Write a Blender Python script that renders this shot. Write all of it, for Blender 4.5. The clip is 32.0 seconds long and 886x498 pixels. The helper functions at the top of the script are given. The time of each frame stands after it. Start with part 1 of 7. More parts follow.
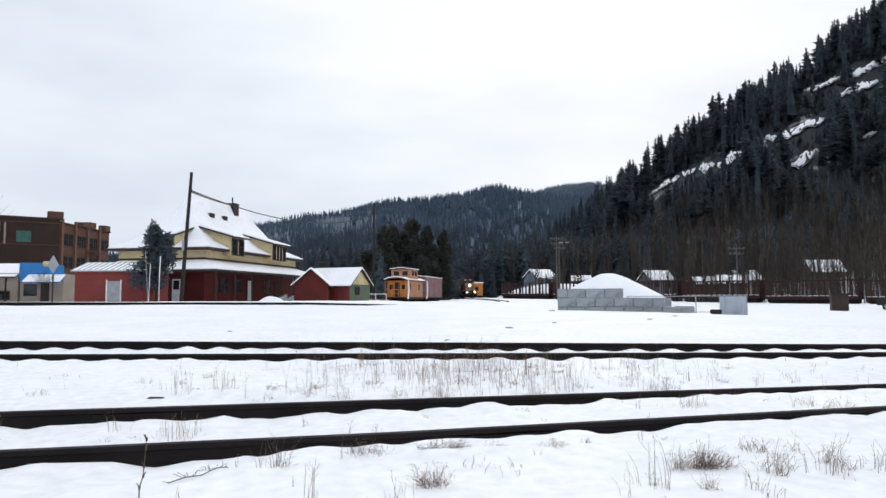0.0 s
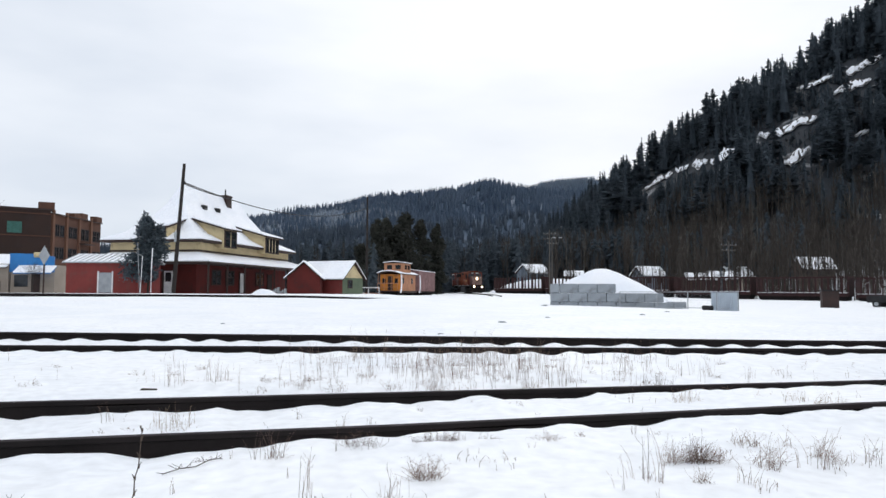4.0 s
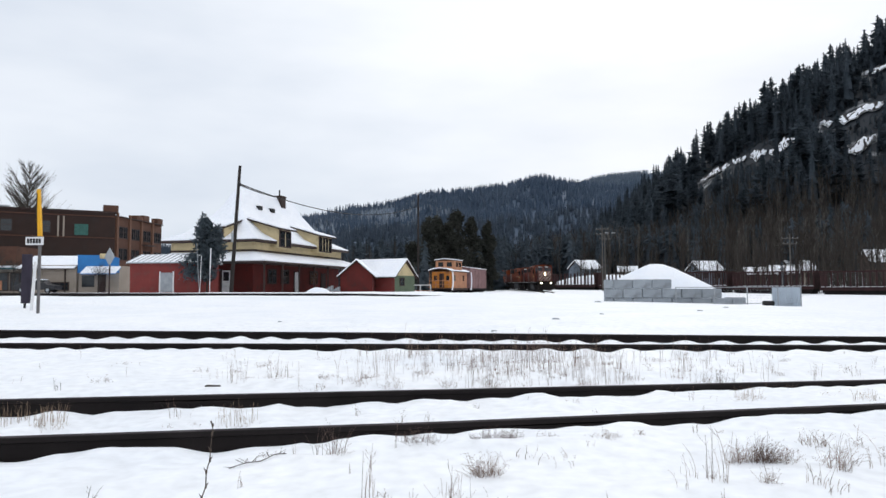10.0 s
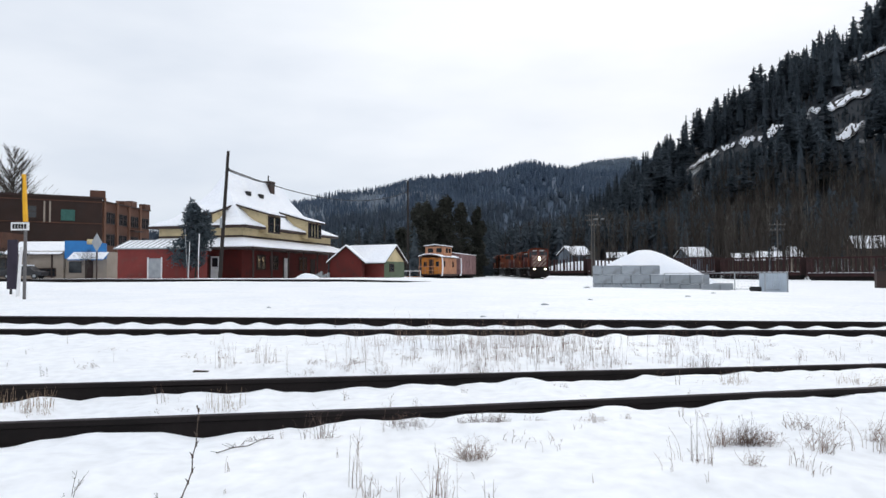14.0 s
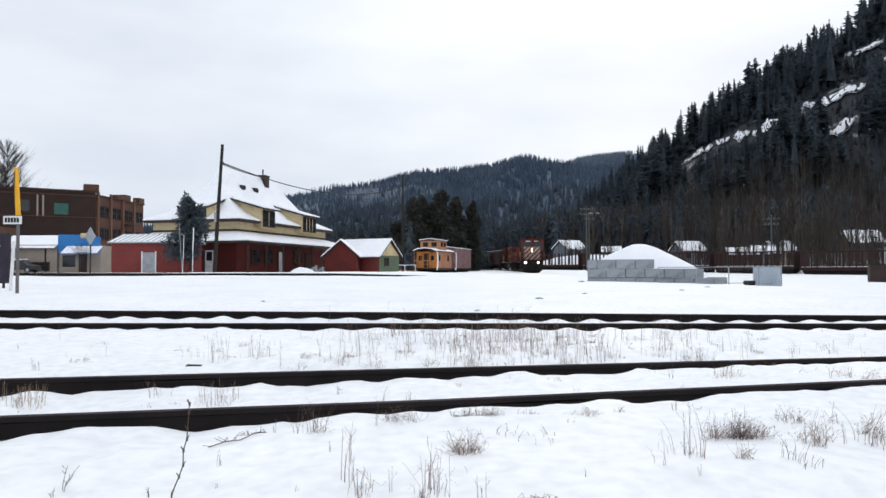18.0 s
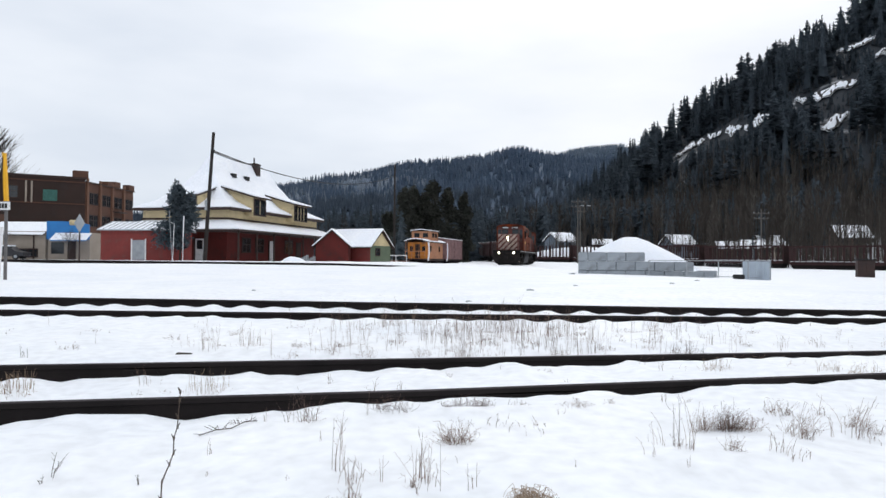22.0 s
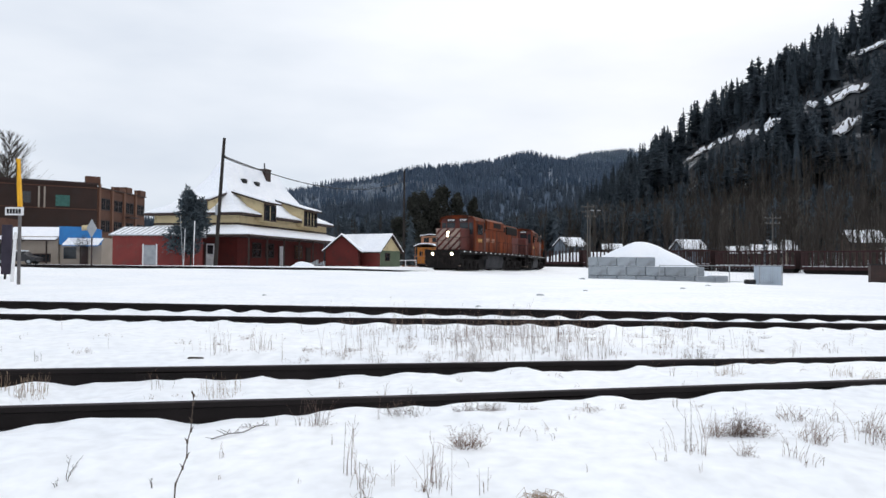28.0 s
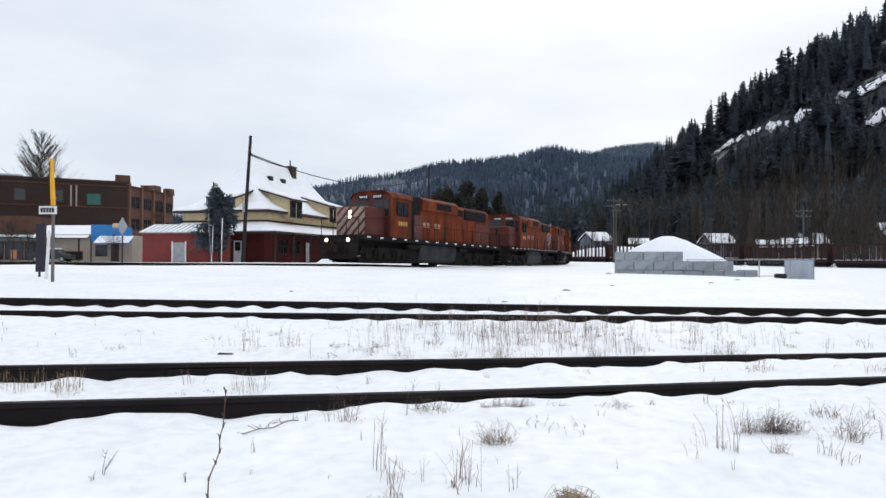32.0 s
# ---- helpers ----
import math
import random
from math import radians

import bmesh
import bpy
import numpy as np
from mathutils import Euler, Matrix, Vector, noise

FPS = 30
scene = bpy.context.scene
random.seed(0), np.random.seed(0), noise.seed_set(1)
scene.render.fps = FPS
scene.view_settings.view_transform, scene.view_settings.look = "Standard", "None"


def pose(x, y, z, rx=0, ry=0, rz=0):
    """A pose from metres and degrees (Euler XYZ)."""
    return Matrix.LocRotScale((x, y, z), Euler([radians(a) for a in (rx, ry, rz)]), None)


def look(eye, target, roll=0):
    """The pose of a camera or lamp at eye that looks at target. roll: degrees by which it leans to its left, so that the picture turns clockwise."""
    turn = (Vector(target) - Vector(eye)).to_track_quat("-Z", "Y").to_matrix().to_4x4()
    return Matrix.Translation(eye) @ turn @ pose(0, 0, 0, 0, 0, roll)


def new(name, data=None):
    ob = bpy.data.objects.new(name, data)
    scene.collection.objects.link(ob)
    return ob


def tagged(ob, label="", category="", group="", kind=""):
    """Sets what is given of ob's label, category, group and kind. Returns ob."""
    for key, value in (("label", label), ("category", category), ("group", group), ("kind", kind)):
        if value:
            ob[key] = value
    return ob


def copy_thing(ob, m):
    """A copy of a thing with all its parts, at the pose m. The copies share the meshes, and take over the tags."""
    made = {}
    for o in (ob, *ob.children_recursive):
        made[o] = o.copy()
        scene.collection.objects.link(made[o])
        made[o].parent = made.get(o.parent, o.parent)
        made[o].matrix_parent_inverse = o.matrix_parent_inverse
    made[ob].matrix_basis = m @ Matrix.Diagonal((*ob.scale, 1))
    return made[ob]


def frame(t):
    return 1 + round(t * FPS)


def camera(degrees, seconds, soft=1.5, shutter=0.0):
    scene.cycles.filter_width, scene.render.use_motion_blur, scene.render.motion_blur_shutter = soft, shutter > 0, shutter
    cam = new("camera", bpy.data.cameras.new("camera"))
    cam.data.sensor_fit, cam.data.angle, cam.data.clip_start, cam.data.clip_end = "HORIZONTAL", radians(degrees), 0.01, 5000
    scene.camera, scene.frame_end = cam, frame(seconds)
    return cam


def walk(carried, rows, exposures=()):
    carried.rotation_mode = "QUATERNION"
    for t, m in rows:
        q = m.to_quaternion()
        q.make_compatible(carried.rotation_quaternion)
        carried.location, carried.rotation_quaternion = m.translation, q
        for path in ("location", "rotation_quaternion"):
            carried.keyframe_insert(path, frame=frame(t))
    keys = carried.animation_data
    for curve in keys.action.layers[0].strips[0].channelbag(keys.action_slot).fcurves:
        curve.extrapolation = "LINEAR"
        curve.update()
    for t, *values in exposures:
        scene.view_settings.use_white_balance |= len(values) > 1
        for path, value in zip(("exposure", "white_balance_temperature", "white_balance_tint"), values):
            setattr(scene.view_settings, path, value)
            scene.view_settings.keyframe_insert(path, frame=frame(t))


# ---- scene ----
cam = camera(64.64, 32.0, soft=1.5, shutter=0.25)
PATH = [
    (0, (-0.034, -0.099, 1.234), (0.117, 1.891, 1.373), -0.2),
    (0.5, (-0.036, -0.1, 1.232), (0.118, 1.89, 1.371), -0.3),
    (1, (-0.039, -0.099, 1.234), (0.117, 1.891, 1.367), -0.1),
    (1.5, (-0.04, -0.092, 1.234), (0.122, 1.897, 1.359), 0.1),
    (2, (-0.041, -0.09, 1.232), (0.123, 1.9, 1.352), 0.1),
    (2.5, (-0.045, -0.097, 1.234), (0.123, 1.893, 1.354), 0.3),
    (3, (-0.045, -0.097, 1.232), (0.124, 1.892, 1.354), 0.4),
    (3.5, (-0.046, -0.097, 1.229), (0.124, 1.892, 1.353), 0.4),
    (5.5, (-0.088, -0.1, 1.232), (0.082, 1.89, 1.345), -0.5),
    (6, (-0.104, -0.106, 1.245), (0.067, 1.884, 1.359), 0.3),
    (6.5, (-0.114, -0.102, 1.243), (0.06, 1.888, 1.355), 0.8),
    (7, (-0.105, -0.1, 1.246), (0.067, 1.889, 1.362), 0.6),
    (7.5, (-0.103, -0.113, 1.242), (-0.023, 1.882, 1.359), -0.3),
    (8, (-0.095, -0.117, 1.239), (-0.112, 1.879, 1.358), -0.6),
    (8.5, (-0.093, -0.11, 1.238), (-0.103, 1.886, 1.354), 0.1),
    (9, (-0.088, -0.108, 1.234), (-0.085, 1.889, 1.352), -0.0),
    (9.5, (-0.088, -0.108, 1.229), (-0.072, 1.888, 1.347), -0.3),
    (10, (-0.083, -0.115, 1.233), (-0.057, 1.882, 1.347), -0.2),
    (10.5, (-0.082, -0.115, 1.231), (-0.046, 1.881, 1.343), -0.3),
    (11, (-0.082, -0.12, 1.231), (-0.043, 1.877, 1.338), -0.3),
    (11.5, (-0.079, -0.115, 1.229), (-0.037, 1.882, 1.328), -0.4),
    (12, (-0.079, -0.114, 1.228), (-0.033, 1.884, 1.318), -0.4),
    (12.5, (-0.077, -0.107, 1.227), (-0.03, 1.891, 1.306), -0.5),
    (13, (-0.074, -0.107, 1.23), (-0.022, 1.891, 1.304), -0.2),
    (13.5, (-0.071, -0.11, 1.228), (-0.014, 1.887, 1.301), -0.3),
    (14, (-0.071, -0.108, 1.227), (-0.016, 1.89, 1.301), -0.2),
    (14.5, (-0.067, -0.112, 1.226), (-0.011, 1.886, 1.296), -0.4),
    (16.5, (-0.07, -0.097, 1.225), (-0.007, 1.901, 1.277), 0.1),
    (17, (-0.069, -0.098, 1.226), (-0.002, 1.9, 1.276), -0.0),
    (17.5, (-0.064, -0.097, 1.227), (0.004, 1.901, 1.279), -0.2),
    (18, (-0.06, -0.094, 1.224), (0.009, 1.904, 1.281), -0.2),
    (18.5, (-0.058, -0.095, 1.221), (0.015, 1.903, 1.278), -0.2),
    (19, (-0.062, -0.092, 1.219), (0.016, 1.906, 1.27), 0.1),
    (19.5, (-0.068, -0.092, 1.222), (0.014, 1.905, 1.267), 0.2),
    (20, (-0.072, -0.098, 1.223), (0.014, 1.9, 1.262), 0.0),
    (20.5, (-0.068, -0.095, 1.221), (0.021, 1.903, 1.256), 0.1),
    (21, (-0.065, -0.093, 1.219), (0.028, 1.905, 1.251), 0.2),
    (21.5, (-0.067, -0.092, 1.22), (0.027, 1.906, 1.251), 0.3),
    (22, (-0.068, -0.088, 1.221), (0.026, 1.909, 1.252), 0.4),
    (22.5, (-0.07, -0.094, 1.22), (0.029, 1.903, 1.252), 0.2),
    (23, (-0.068, -0.091, 1.219), (0.03, 1.906, 1.245), 0.3),
    (23.5, (-0.069, -0.095, 1.22), (0.031, 1.903, 1.244), 0.4),
    (24, (-0.067, -0.099, 1.22), (0.033, 1.898, 1.244), 0.3),
    (24.5, (-0.069, -0.099, 1.223), (0.031, 1.898, 1.25), 0.3),
    (25, (-0.068, -0.098, 1.223), (0.031, 1.899, 1.256), 0.3),
    (25.5, (-0.07, -0.096, 1.221), (0.026, 1.901, 1.258), 0.3),
    (27.5, (-0.076, -0.101, 1.221), (-0.003, 1.897, 1.269), 0.3),
    (28, (-0.076, -0.099, 1.22), (-0.009, 1.9, 1.265), 0.4),
    (28.5, (-0.081, -0.098, 1.22), (-0.017, 1.9, 1.26), 0.5),
    (29, (-0.079, -0.096, 1.22), (-0.019, 1.903, 1.258), 0.6),
    (29.5, (-0.081, -0.094, 1.218), (-0.021, 1.905, 1.254), 0.7),
    (30, (-0.087, -0.095, 1.218), (-0.029, 1.904, 1.248), 0.8),
    (30.5, (-0.085, -0.095, 1.221), (-0.035, 1.904, 1.247), 1.1),
    (31, (-0.084, -0.092, 1.223), (-0.034, 1.907, 1.248), 0.7),
    (31.5, (-0.083, -0.097, 1.222), (-0.047, 1.902, 1.251), 0.6),
    (32, (-0.089, -0.098, 1.223), (-0.093, 1.902, 1.255), 0.1),
]
walk(cam, [(t, look(eye, target, roll)) for t, eye, target, roll in PATH])

# ---------------------------------------------------------------- world and light
SUN_EL, SUN_ROT = radians(24), radians(20)
world = bpy.data.worlds.new("overcast_sky")
scene.world = world
world.use_nodes = True
wn, wl = world.node_tree.nodes, world.node_tree.links
wn.clear()
w_out = wn.new("ShaderNodeOutputWorld")
w_bg = wn.new("ShaderNodeBackground")
w_sky = wn.new("ShaderNodeTexSky")
w_sky.sky_type, w_sky.sun_disc = "NISHITA", False
w_sky.sun_elevation, w_sky.sun_rotation = SUN_EL, SUN_ROT
w_scale = wn.new("ShaderNodeMix")
w_scale.data_type, w_scale.blend_type = "RGBA", "MULTIPLY"
w_scale.inputs[0].default_value = 1.0
w_scale.inputs[7].default_value = (0.12, 0.12, 0.12, 1)
wl.new(w_sky.outputs[0], w_scale.inputs[6])
# the cloud deck: soft broken stratus, blue-grey in its thicker parts
w_co = wn.new("ShaderNodeTexCoord")
w_map = wn.new("ShaderNodeMapping")
w_map.inputs["Scale"].default_value = (1.0, 1.0, 3.2)
w_map.inputs["Location"].default_value = (0.35, 0.2, 0.1)
w_noise = wn.new("ShaderNodeTexNoise")
w_noise.inputs["Scale"].default_value = 1.7
w_noise.inputs["Detail"].default_value = 5
w_noise.inputs["Roughness"].default_value = 0.5
w_ramp = wn.new("ShaderNodeValToRGB")
w_ramp.color_ramp.elements[0].position, w_ramp.color_ramp.elements[0].color = 0.40, (0.66, 0.73, 0.84, 1)
w_ramp.color_ramp.elements[1].position, w_ramp.color_ramp.elements[1].color = 0.84, (0.985, 1.02, 1.075, 1)
w_mix = wn.new("ShaderNodeMix")
w_mix.data_type = "RGBA"
w_mix.inputs[0].default_value = 0.96
wl.new(w_co.outputs["Generated"], w_map.inputs[0])
wl.new(w_map.outputs[0], w_noise.inputs["Vector"])
# the deck thickens towards the left of the valley and low over the ridge
w_sep = wn.new("ShaderNodeSeparateXYZ")
wl.new(w_co.outputs["Generated"], w_sep.inputs[0])
w_side = wn.new("ShaderNodeMath")
w_side.operation = "MULTIPLY_ADD"
w_side.inputs[1].default_value = 0.28
wl.new(w_sep.outputs["X"], w_side.inputs[0])
wl.new(w_noise.outputs[0], w_side.inputs[2])
w_low = wn.new("ShaderNodeMath")
w_low.operation = "MULTIPLY_ADD"
w_low.inputs[1].default_value = 0.75
wl.new(w_sep.outputs["Z"], w_low.inputs[0])
wl.new(w_side.outputs[0], w_low.inputs[2])
wl.new(w_low.outputs[0], w_ramp.inputs[0])
wl.new(w_scale.outputs[2], w_mix.inputs[6])
wl.new(w_ramp.outputs[0], w_mix.inputs[7])
wl.new(w_mix.outputs[2], w_bg.inputs[0])
w_bg.inputs[1].default_value = 1.0
wl.new(w_bg.outputs[0], w_out.inputs[0])

sun_data = bpy.data.lights.new("sun", "SUN")
sun_data.energy, sun_data.angle, sun_data.color = 0.5, radians(25), (1.0, 0.96, 0.9)
sun = new("sun", sun_data)
sun.matrix_world = look((0, 0, 100), (-math.sin(SUN_ROT) * math.cos(SUN_EL) * 100, -math.cos(SUN_ROT) * math.cos(SUN_EL) * 100, 100 - 100 * math.sin(SUN_EL)))
scene.view_settings.exposure = 0.0


# ---------------------------------------------------------------- materials
def material(name, col, col2=None, rough=0.8, metal=0.0, scale=3.0, bump=0.15, fine=40.0, spread=(0.35, 0.65), objvar=0.0, island=0.0, stretch=None, spec=0.3, dirt=None, dirt_amount=0.0):
    """A surface with colour varied at two scales, relief at two scales and a little random difference from piece to piece."""
    m = bpy.data.materials.new(name)
    m.use_nodes = True
    n, l = m.node_tree.nodes, m.node_tree.links
    b = n["Principled BSDF"]
    b.inputs["Roughness"].default_value = rough
    b.inputs["Metallic"].default_value = metal
    b.inputs["Specular IOR Level"].default_value = spec
    co = n.new("ShaderNodeTexCoord")
    vec = co.outputs["Object"]
    if stretch:
        mp = n.new("ShaderNodeMapping")
        mp.inputs["Scale"].default_value = stretch
        l.new(vec, mp.inputs[0])
        vec = mp.outputs[0]
    big = n.new("ShaderNodeTexNoise")
    big.inputs["Scale"].default_value, big.inputs["Detail"].default_value = scale, 4
    small = n.new("ShaderNodeTexNoise")
    small.inputs["Scale"].default_value, small.inputs["Detail"].default_value = fine, 3
    l.new(vec, big.inputs["Vector"])
    l.new(vec, small.inputs["Vector"])
    ramp = n.new("ShaderNodeValToRGB")
    c2 = col2 or tuple(0.7 * c for c in col)
    ramp.color_ramp.elements[0].position, ramp.color_ramp.elements[0].color = spread[0], (*col, 1)
    ramp.color_ramp.elements[1].position, ramp.color_ramp.elements[1].color = spread[1], (*c2, 1)
    l.new(big.outputs[0], ramp.inputs[0])
    out = ramp.outputs[0]
    grain = n.new("ShaderNodeHueSaturation")
    val = n.new("ShaderNodeMapRange")
    val.inputs[3].default_value, val.inputs[4].default_value = 0.82, 1.18
    l.new(small.outputs[0], val.inputs[0])
    l.new(val.outputs[0], grain.inputs["Value"])
    l.new(out, grain.inputs["Color"])
    out = grain.outputs[0]
    if objvar or island:
        var = n.new("ShaderNodeHueSaturation")
        rnd = n.new("ShaderNodeMapRange")
        amount = objvar or island
        rnd.inputs[3].default_value, rnd.inputs[4].default_value = 1 - amount, 1 + amount
        if objvar:
            l.new(n.new("ShaderNodeObjectInfo").outputs["Random"], rnd.inputs[0])
        else:
            l.new(n.new("ShaderNodeNewGeometry").outputs["Random Per Island"], rnd.inputs[0])
        l.new(rnd.outputs[0], var.inputs["Value"])
        l.new(out, var.inputs["Color"])
        out = var.outputs[0]
    if dirt:
        dn = n.new("ShaderNodeTexNoise")
        dn.inputs["Scale"].default_value, dn.inputs["Detail"].default_value = scale * 2.3, 6
        l.new(vec, dn.inputs["Vector"])
        dr = n.new("ShaderNodeMapRange")
        dr.inputs[1].default_value, dr.inputs[2].default_value = 0.62 - dirt_amount * 0.25, 0.72
        dm = n.new("ShaderNodeMix")
        dm.data_type = "RGBA"
        dm.inputs[7].default_value = (*dirt, 1)
        l.new(dn.outputs[0], dr.inputs[0])
        l.new(dr.outputs[0], dm.inputs[0])
        l.new(out, dm.inputs[6])
        out = dm.outputs[2]
    l.new(out, b.inputs["Base Color"])
    if bump:
        bm1 = n.new("ShaderNodeBump")
        bm1.inputs["Strength"].default_value, bm1.inputs["Distance"].default_value = bump, 0.02
        l.new(small.outputs[0], bm1.inputs["Height"])
        l.new(bm1.outputs[0], b.inputs["Normal"])
    return m


def glow(name, col, strength):
    m = bpy.data.materials.new(name)
    m.use_nodes = True
    b = m.node_tree.nodes["Principled BSDF"]
    b.inputs["Base Color"].default_value = (*col, 1)
    b.inputs["Emission Color"].default_value = (*col, 1)
    b.inputs["Emission Strength"].default_value = strength
    return m


SNOW = material("snow", (0.93, 0.95, 0.99), (0.86, 0.9, 0.97), 0.65, scale=0.6, bump=0.25, fine=14, spec=0.15)
ROOF_SNOW = material("roof_snow", (0.93, 0.95, 0.99), (0.87, 0.9, 0.96), 0.7, scale=0.5, bump=0.15, fine=6, spec=0.1)
RAIL_STEEL = material("rusty_rail_steel", (0.020, 0.016, 0.016), (0.012, 0.010, 0.010), 0.75, 0.1, scale=2.0, fine=30, spec=0.15)
RAIL_TOP = material("worn_rail_head", (0.07, 0.062, 0.066), (0.035, 0.03, 0.033), 0.9, 0.0, scale=4.0, fine=30, spec=0.04)
TIE_WOOD = material("old_tie_wood", (0.06, 0.045, 0.035), (0.03, 0.024, 0.02), 0.9, scale=3, stretch=(1, 8, 8))
DRY_GRASS = material("dry_grass", (0.24, 0.165, 0.125), (0.13, 0.088, 0.072), 0.9, scale=4, bump=0, island=0.35)
DARK_STEM = material("dark_stem", (0.10, 0.075, 0.06), (0.06, 0.045, 0.035), 0.9, scale=8, bump=0)
POLE_WOOD = material("creosoted_pole", (0.032, 0.026, 0.024), (0.02, 0.017, 0.016), 0.9, scale=2, stretch=(6, 6, 0.6))
WIRE = material("cable", (0.03, 0.03, 0.03), rough=0.7, bump=0)
RED_WALL = material("red_siding", (0.115, 0.017, 0.014), (0.085, 0.014, 0.012), 0.8, scale=0.8, fine=30, dirt=(0.06, 0.018, 0.016), dirt_amount=0.3)
RED_SHED = material("faded_red_siding", (0.215, 0.043, 0.038), (0.17, 0.036, 0.032), 0.8, scale=0.7, fine=20, dirt=(0.15, 0.05, 0.045), dirt_amount=0.3)
CREAM = material("cream_shingle", (0.60, 0.49, 0.29), (0.50, 0.41, 0.25), 0.85, scale=0.8, fine=18, dirt=(0.4, 0.32, 0.19), dirt_amount=0.2)
BROWN_TRIM = material("dark_brown_trim", (0.045, 0.025, 0.022), (0.03, 0.02, 0.018), 0.7, scale=2)
GREEN_WALL = material("sage_green_siding", (0.12, 0.15, 0.10), (0.09, 0.12, 0.08), 0.85, scale=0.8)
GLASS = material("dark_window_glass", (0.025, 0.03, 0.035), (0.015, 0.018, 0.022), 0.12, bump=0, spec=0.5)
BRICK = material("brown_brick", (0.108, 0.052, 0.036), (0.08, 0.04, 0.028), 0.9, scale=0.4, fine=6, dirt=(0.07, 0.035, 0.026), dirt_amount=0.4)
TAN_BRICK = material("tan_brick_course", (0.16, 0.085, 0.055), (0.13, 0.065, 0.045), 0.9, scale=0.5)
STUCCO = material("pale_stucco", (0.34, 0.29, 0.245), (0.27, 0.23, 0.19), 0.9, scale=0.6, dirt=(0.3, 0.26, 0.22), dirt_amount=0.3)
BLUE = material("bright_blue_panel", (0.03, 0.20, 0.50), (0.03, 0.16, 0.42), 0.6, scale=1)
WHITE_PAINT = material("white_paint", (0.78, 0.78, 0.78), (0.66, 0.66, 0.68), 0.6, scale=2, dirt=(0.4, 0.38, 0.36), dirt_amount=0.2)
GREY_METAL = material("galvanised_metal", (0.36, 0.38, 0.40), (0.28, 0.30, 0.32), 0.55, 0.4, scale=2)
YELLOW = material("yellow_post_paint", (0.80, 0.42, 0.02), (0.66, 0.33, 0.015), 0.6, scale=2)
BLACK = material("black_paint", (0.02, 0.02, 0.022), (0.012, 0.012, 0.013), 0.6, scale=2)
CONCRETE = material("grey_concrete", (0.31, 0.34, 0.37), (0.24, 0.265, 0.29), 0.95, scale=0.9, fine=22, objvar=0.12, dirt=(0.2, 0.21, 0.225), dirt_amount=0.35)
LOCO_RED = material("weathered_red_paint", (0.215, 0.044, 0.012), (0.145, 0.030, 0.010), 0.7, scale=0.55, fine=15, stretch=(1, 1, 0.35), dirt=(0.045, 0.018, 0.012), dirt_amount=1.1, spec=0.12)
LOCO_DARK_RED = material("grimy_dark_red_paint", (0.10, 0.021, 0.015), (0.065, 0.017, 0.013), 0.6, scale=0.8, fine=15, dirt=(0.09, 0.03, 0.025), dirt_amount=0.5)
LOCO_BLACK = material("sooty_black_steel", (0.009, 0.008, 0.008), (0.014, 0.012, 0.012), 0.8, scale=1.2, fine=12, dirt=(0.025, 0.02, 0.018), dirt_amount=0.3, spec=0.12)
TANK_GREY = material("dusty_grey_tank", (0.045, 0.045, 0.05), (0.022, 0.022, 0.025), 0.7, scale=1.0, spec=0.15)
STRIPE_WHITE = material("dirty_white_stripe", (0.33, 0.26, 0.22), (0.22, 0.16, 0.14), 0.7, scale=3)
CABOOSE_YELLOW = material("orange_yellow_paint", (0.56, 0.21, 0.03), (0.46, 0.16, 0.025), 0.65, scale=0.9, dirt=(0.28, 0.12, 0.05), dirt_amount=0.3)
CABOOSE_PINK = material("faded_orange_side", (0.46, 0.22, 0.12), (0.38, 0.18, 0.10), 0.7, scale=0.9, dirt=(0.25, 0.12, 0.08), dirt_amount=0.3)
MAUVE = material("faded_maroon_boxcar", (0.27, 0.16, 0.16), (0.21, 0.125, 0.125), 0.8, scale=0.8, dirt=(0.14, 0.08, 0.08), dirt_amount=0.3)
CAR_RED = material("oxide_red_steel", (0.042, 0.016, 0.016), (0.026, 0.012, 0.012), 0.8, scale=1)
# bluish, lifted needle tone: the haze over the mountainside is put into it
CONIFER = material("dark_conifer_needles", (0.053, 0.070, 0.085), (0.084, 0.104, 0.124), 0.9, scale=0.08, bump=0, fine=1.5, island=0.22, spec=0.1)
# blue haze of the far ridge, carried by the needles' base colour
RIDGE_HAZE_CONIFER = material("haze_blue_ridge_conifer", (0.105, 0.150, 0.218), (0.155, 0.205, 0.280), 0.9, scale=0.012, bump=0, fine=0.2, island=0.14, spec=0.1)
# farthest trees: a thicker, paler haze coloured into the needles
HAZE_CONIFER = material("pale_haze_far_conifer", (0.20, 0.26, 0.33), (0.25, 0.31, 0.38), 0.9, scale=0.01, bump=0, island=0.15, spec=0.1)
SPRUCE = material("blue_spruce_needles", (0.06, 0.08, 0.093), (0.12, 0.145, 0.165), 0.9, scale=1.2, bump=0, fine=8, island=0.3, spec=0.1)
BARK = material("grey_brown_bark", (0.062, 0.054, 0.048), (0.040, 0.035, 0.031), 0.95, scale=1.0, bump=0, island=0.35, spec=0.1)
PALE_BARK = material("pale_aspen_bark", (0.13, 0.12, 0.108), (0.08, 0.074, 0.066), 0.95, scale=0.6, bump=0, island=0.3, spec=0.1)
ROCK = material("dark_cliff_rock", (0.06, 0.055, 0.055), (0.035, 0.032, 0.034), 0.95, scale=0.1, fine=1.0)
RUBBER = material("tyre_rubber", (0.02, 0.02, 0.021), (0.03, 0.03, 0.03), 0.85, scale=6)
HEADLAMP = glow("headlight_glow", (1.0, 0.76, 0.42), 110.0)


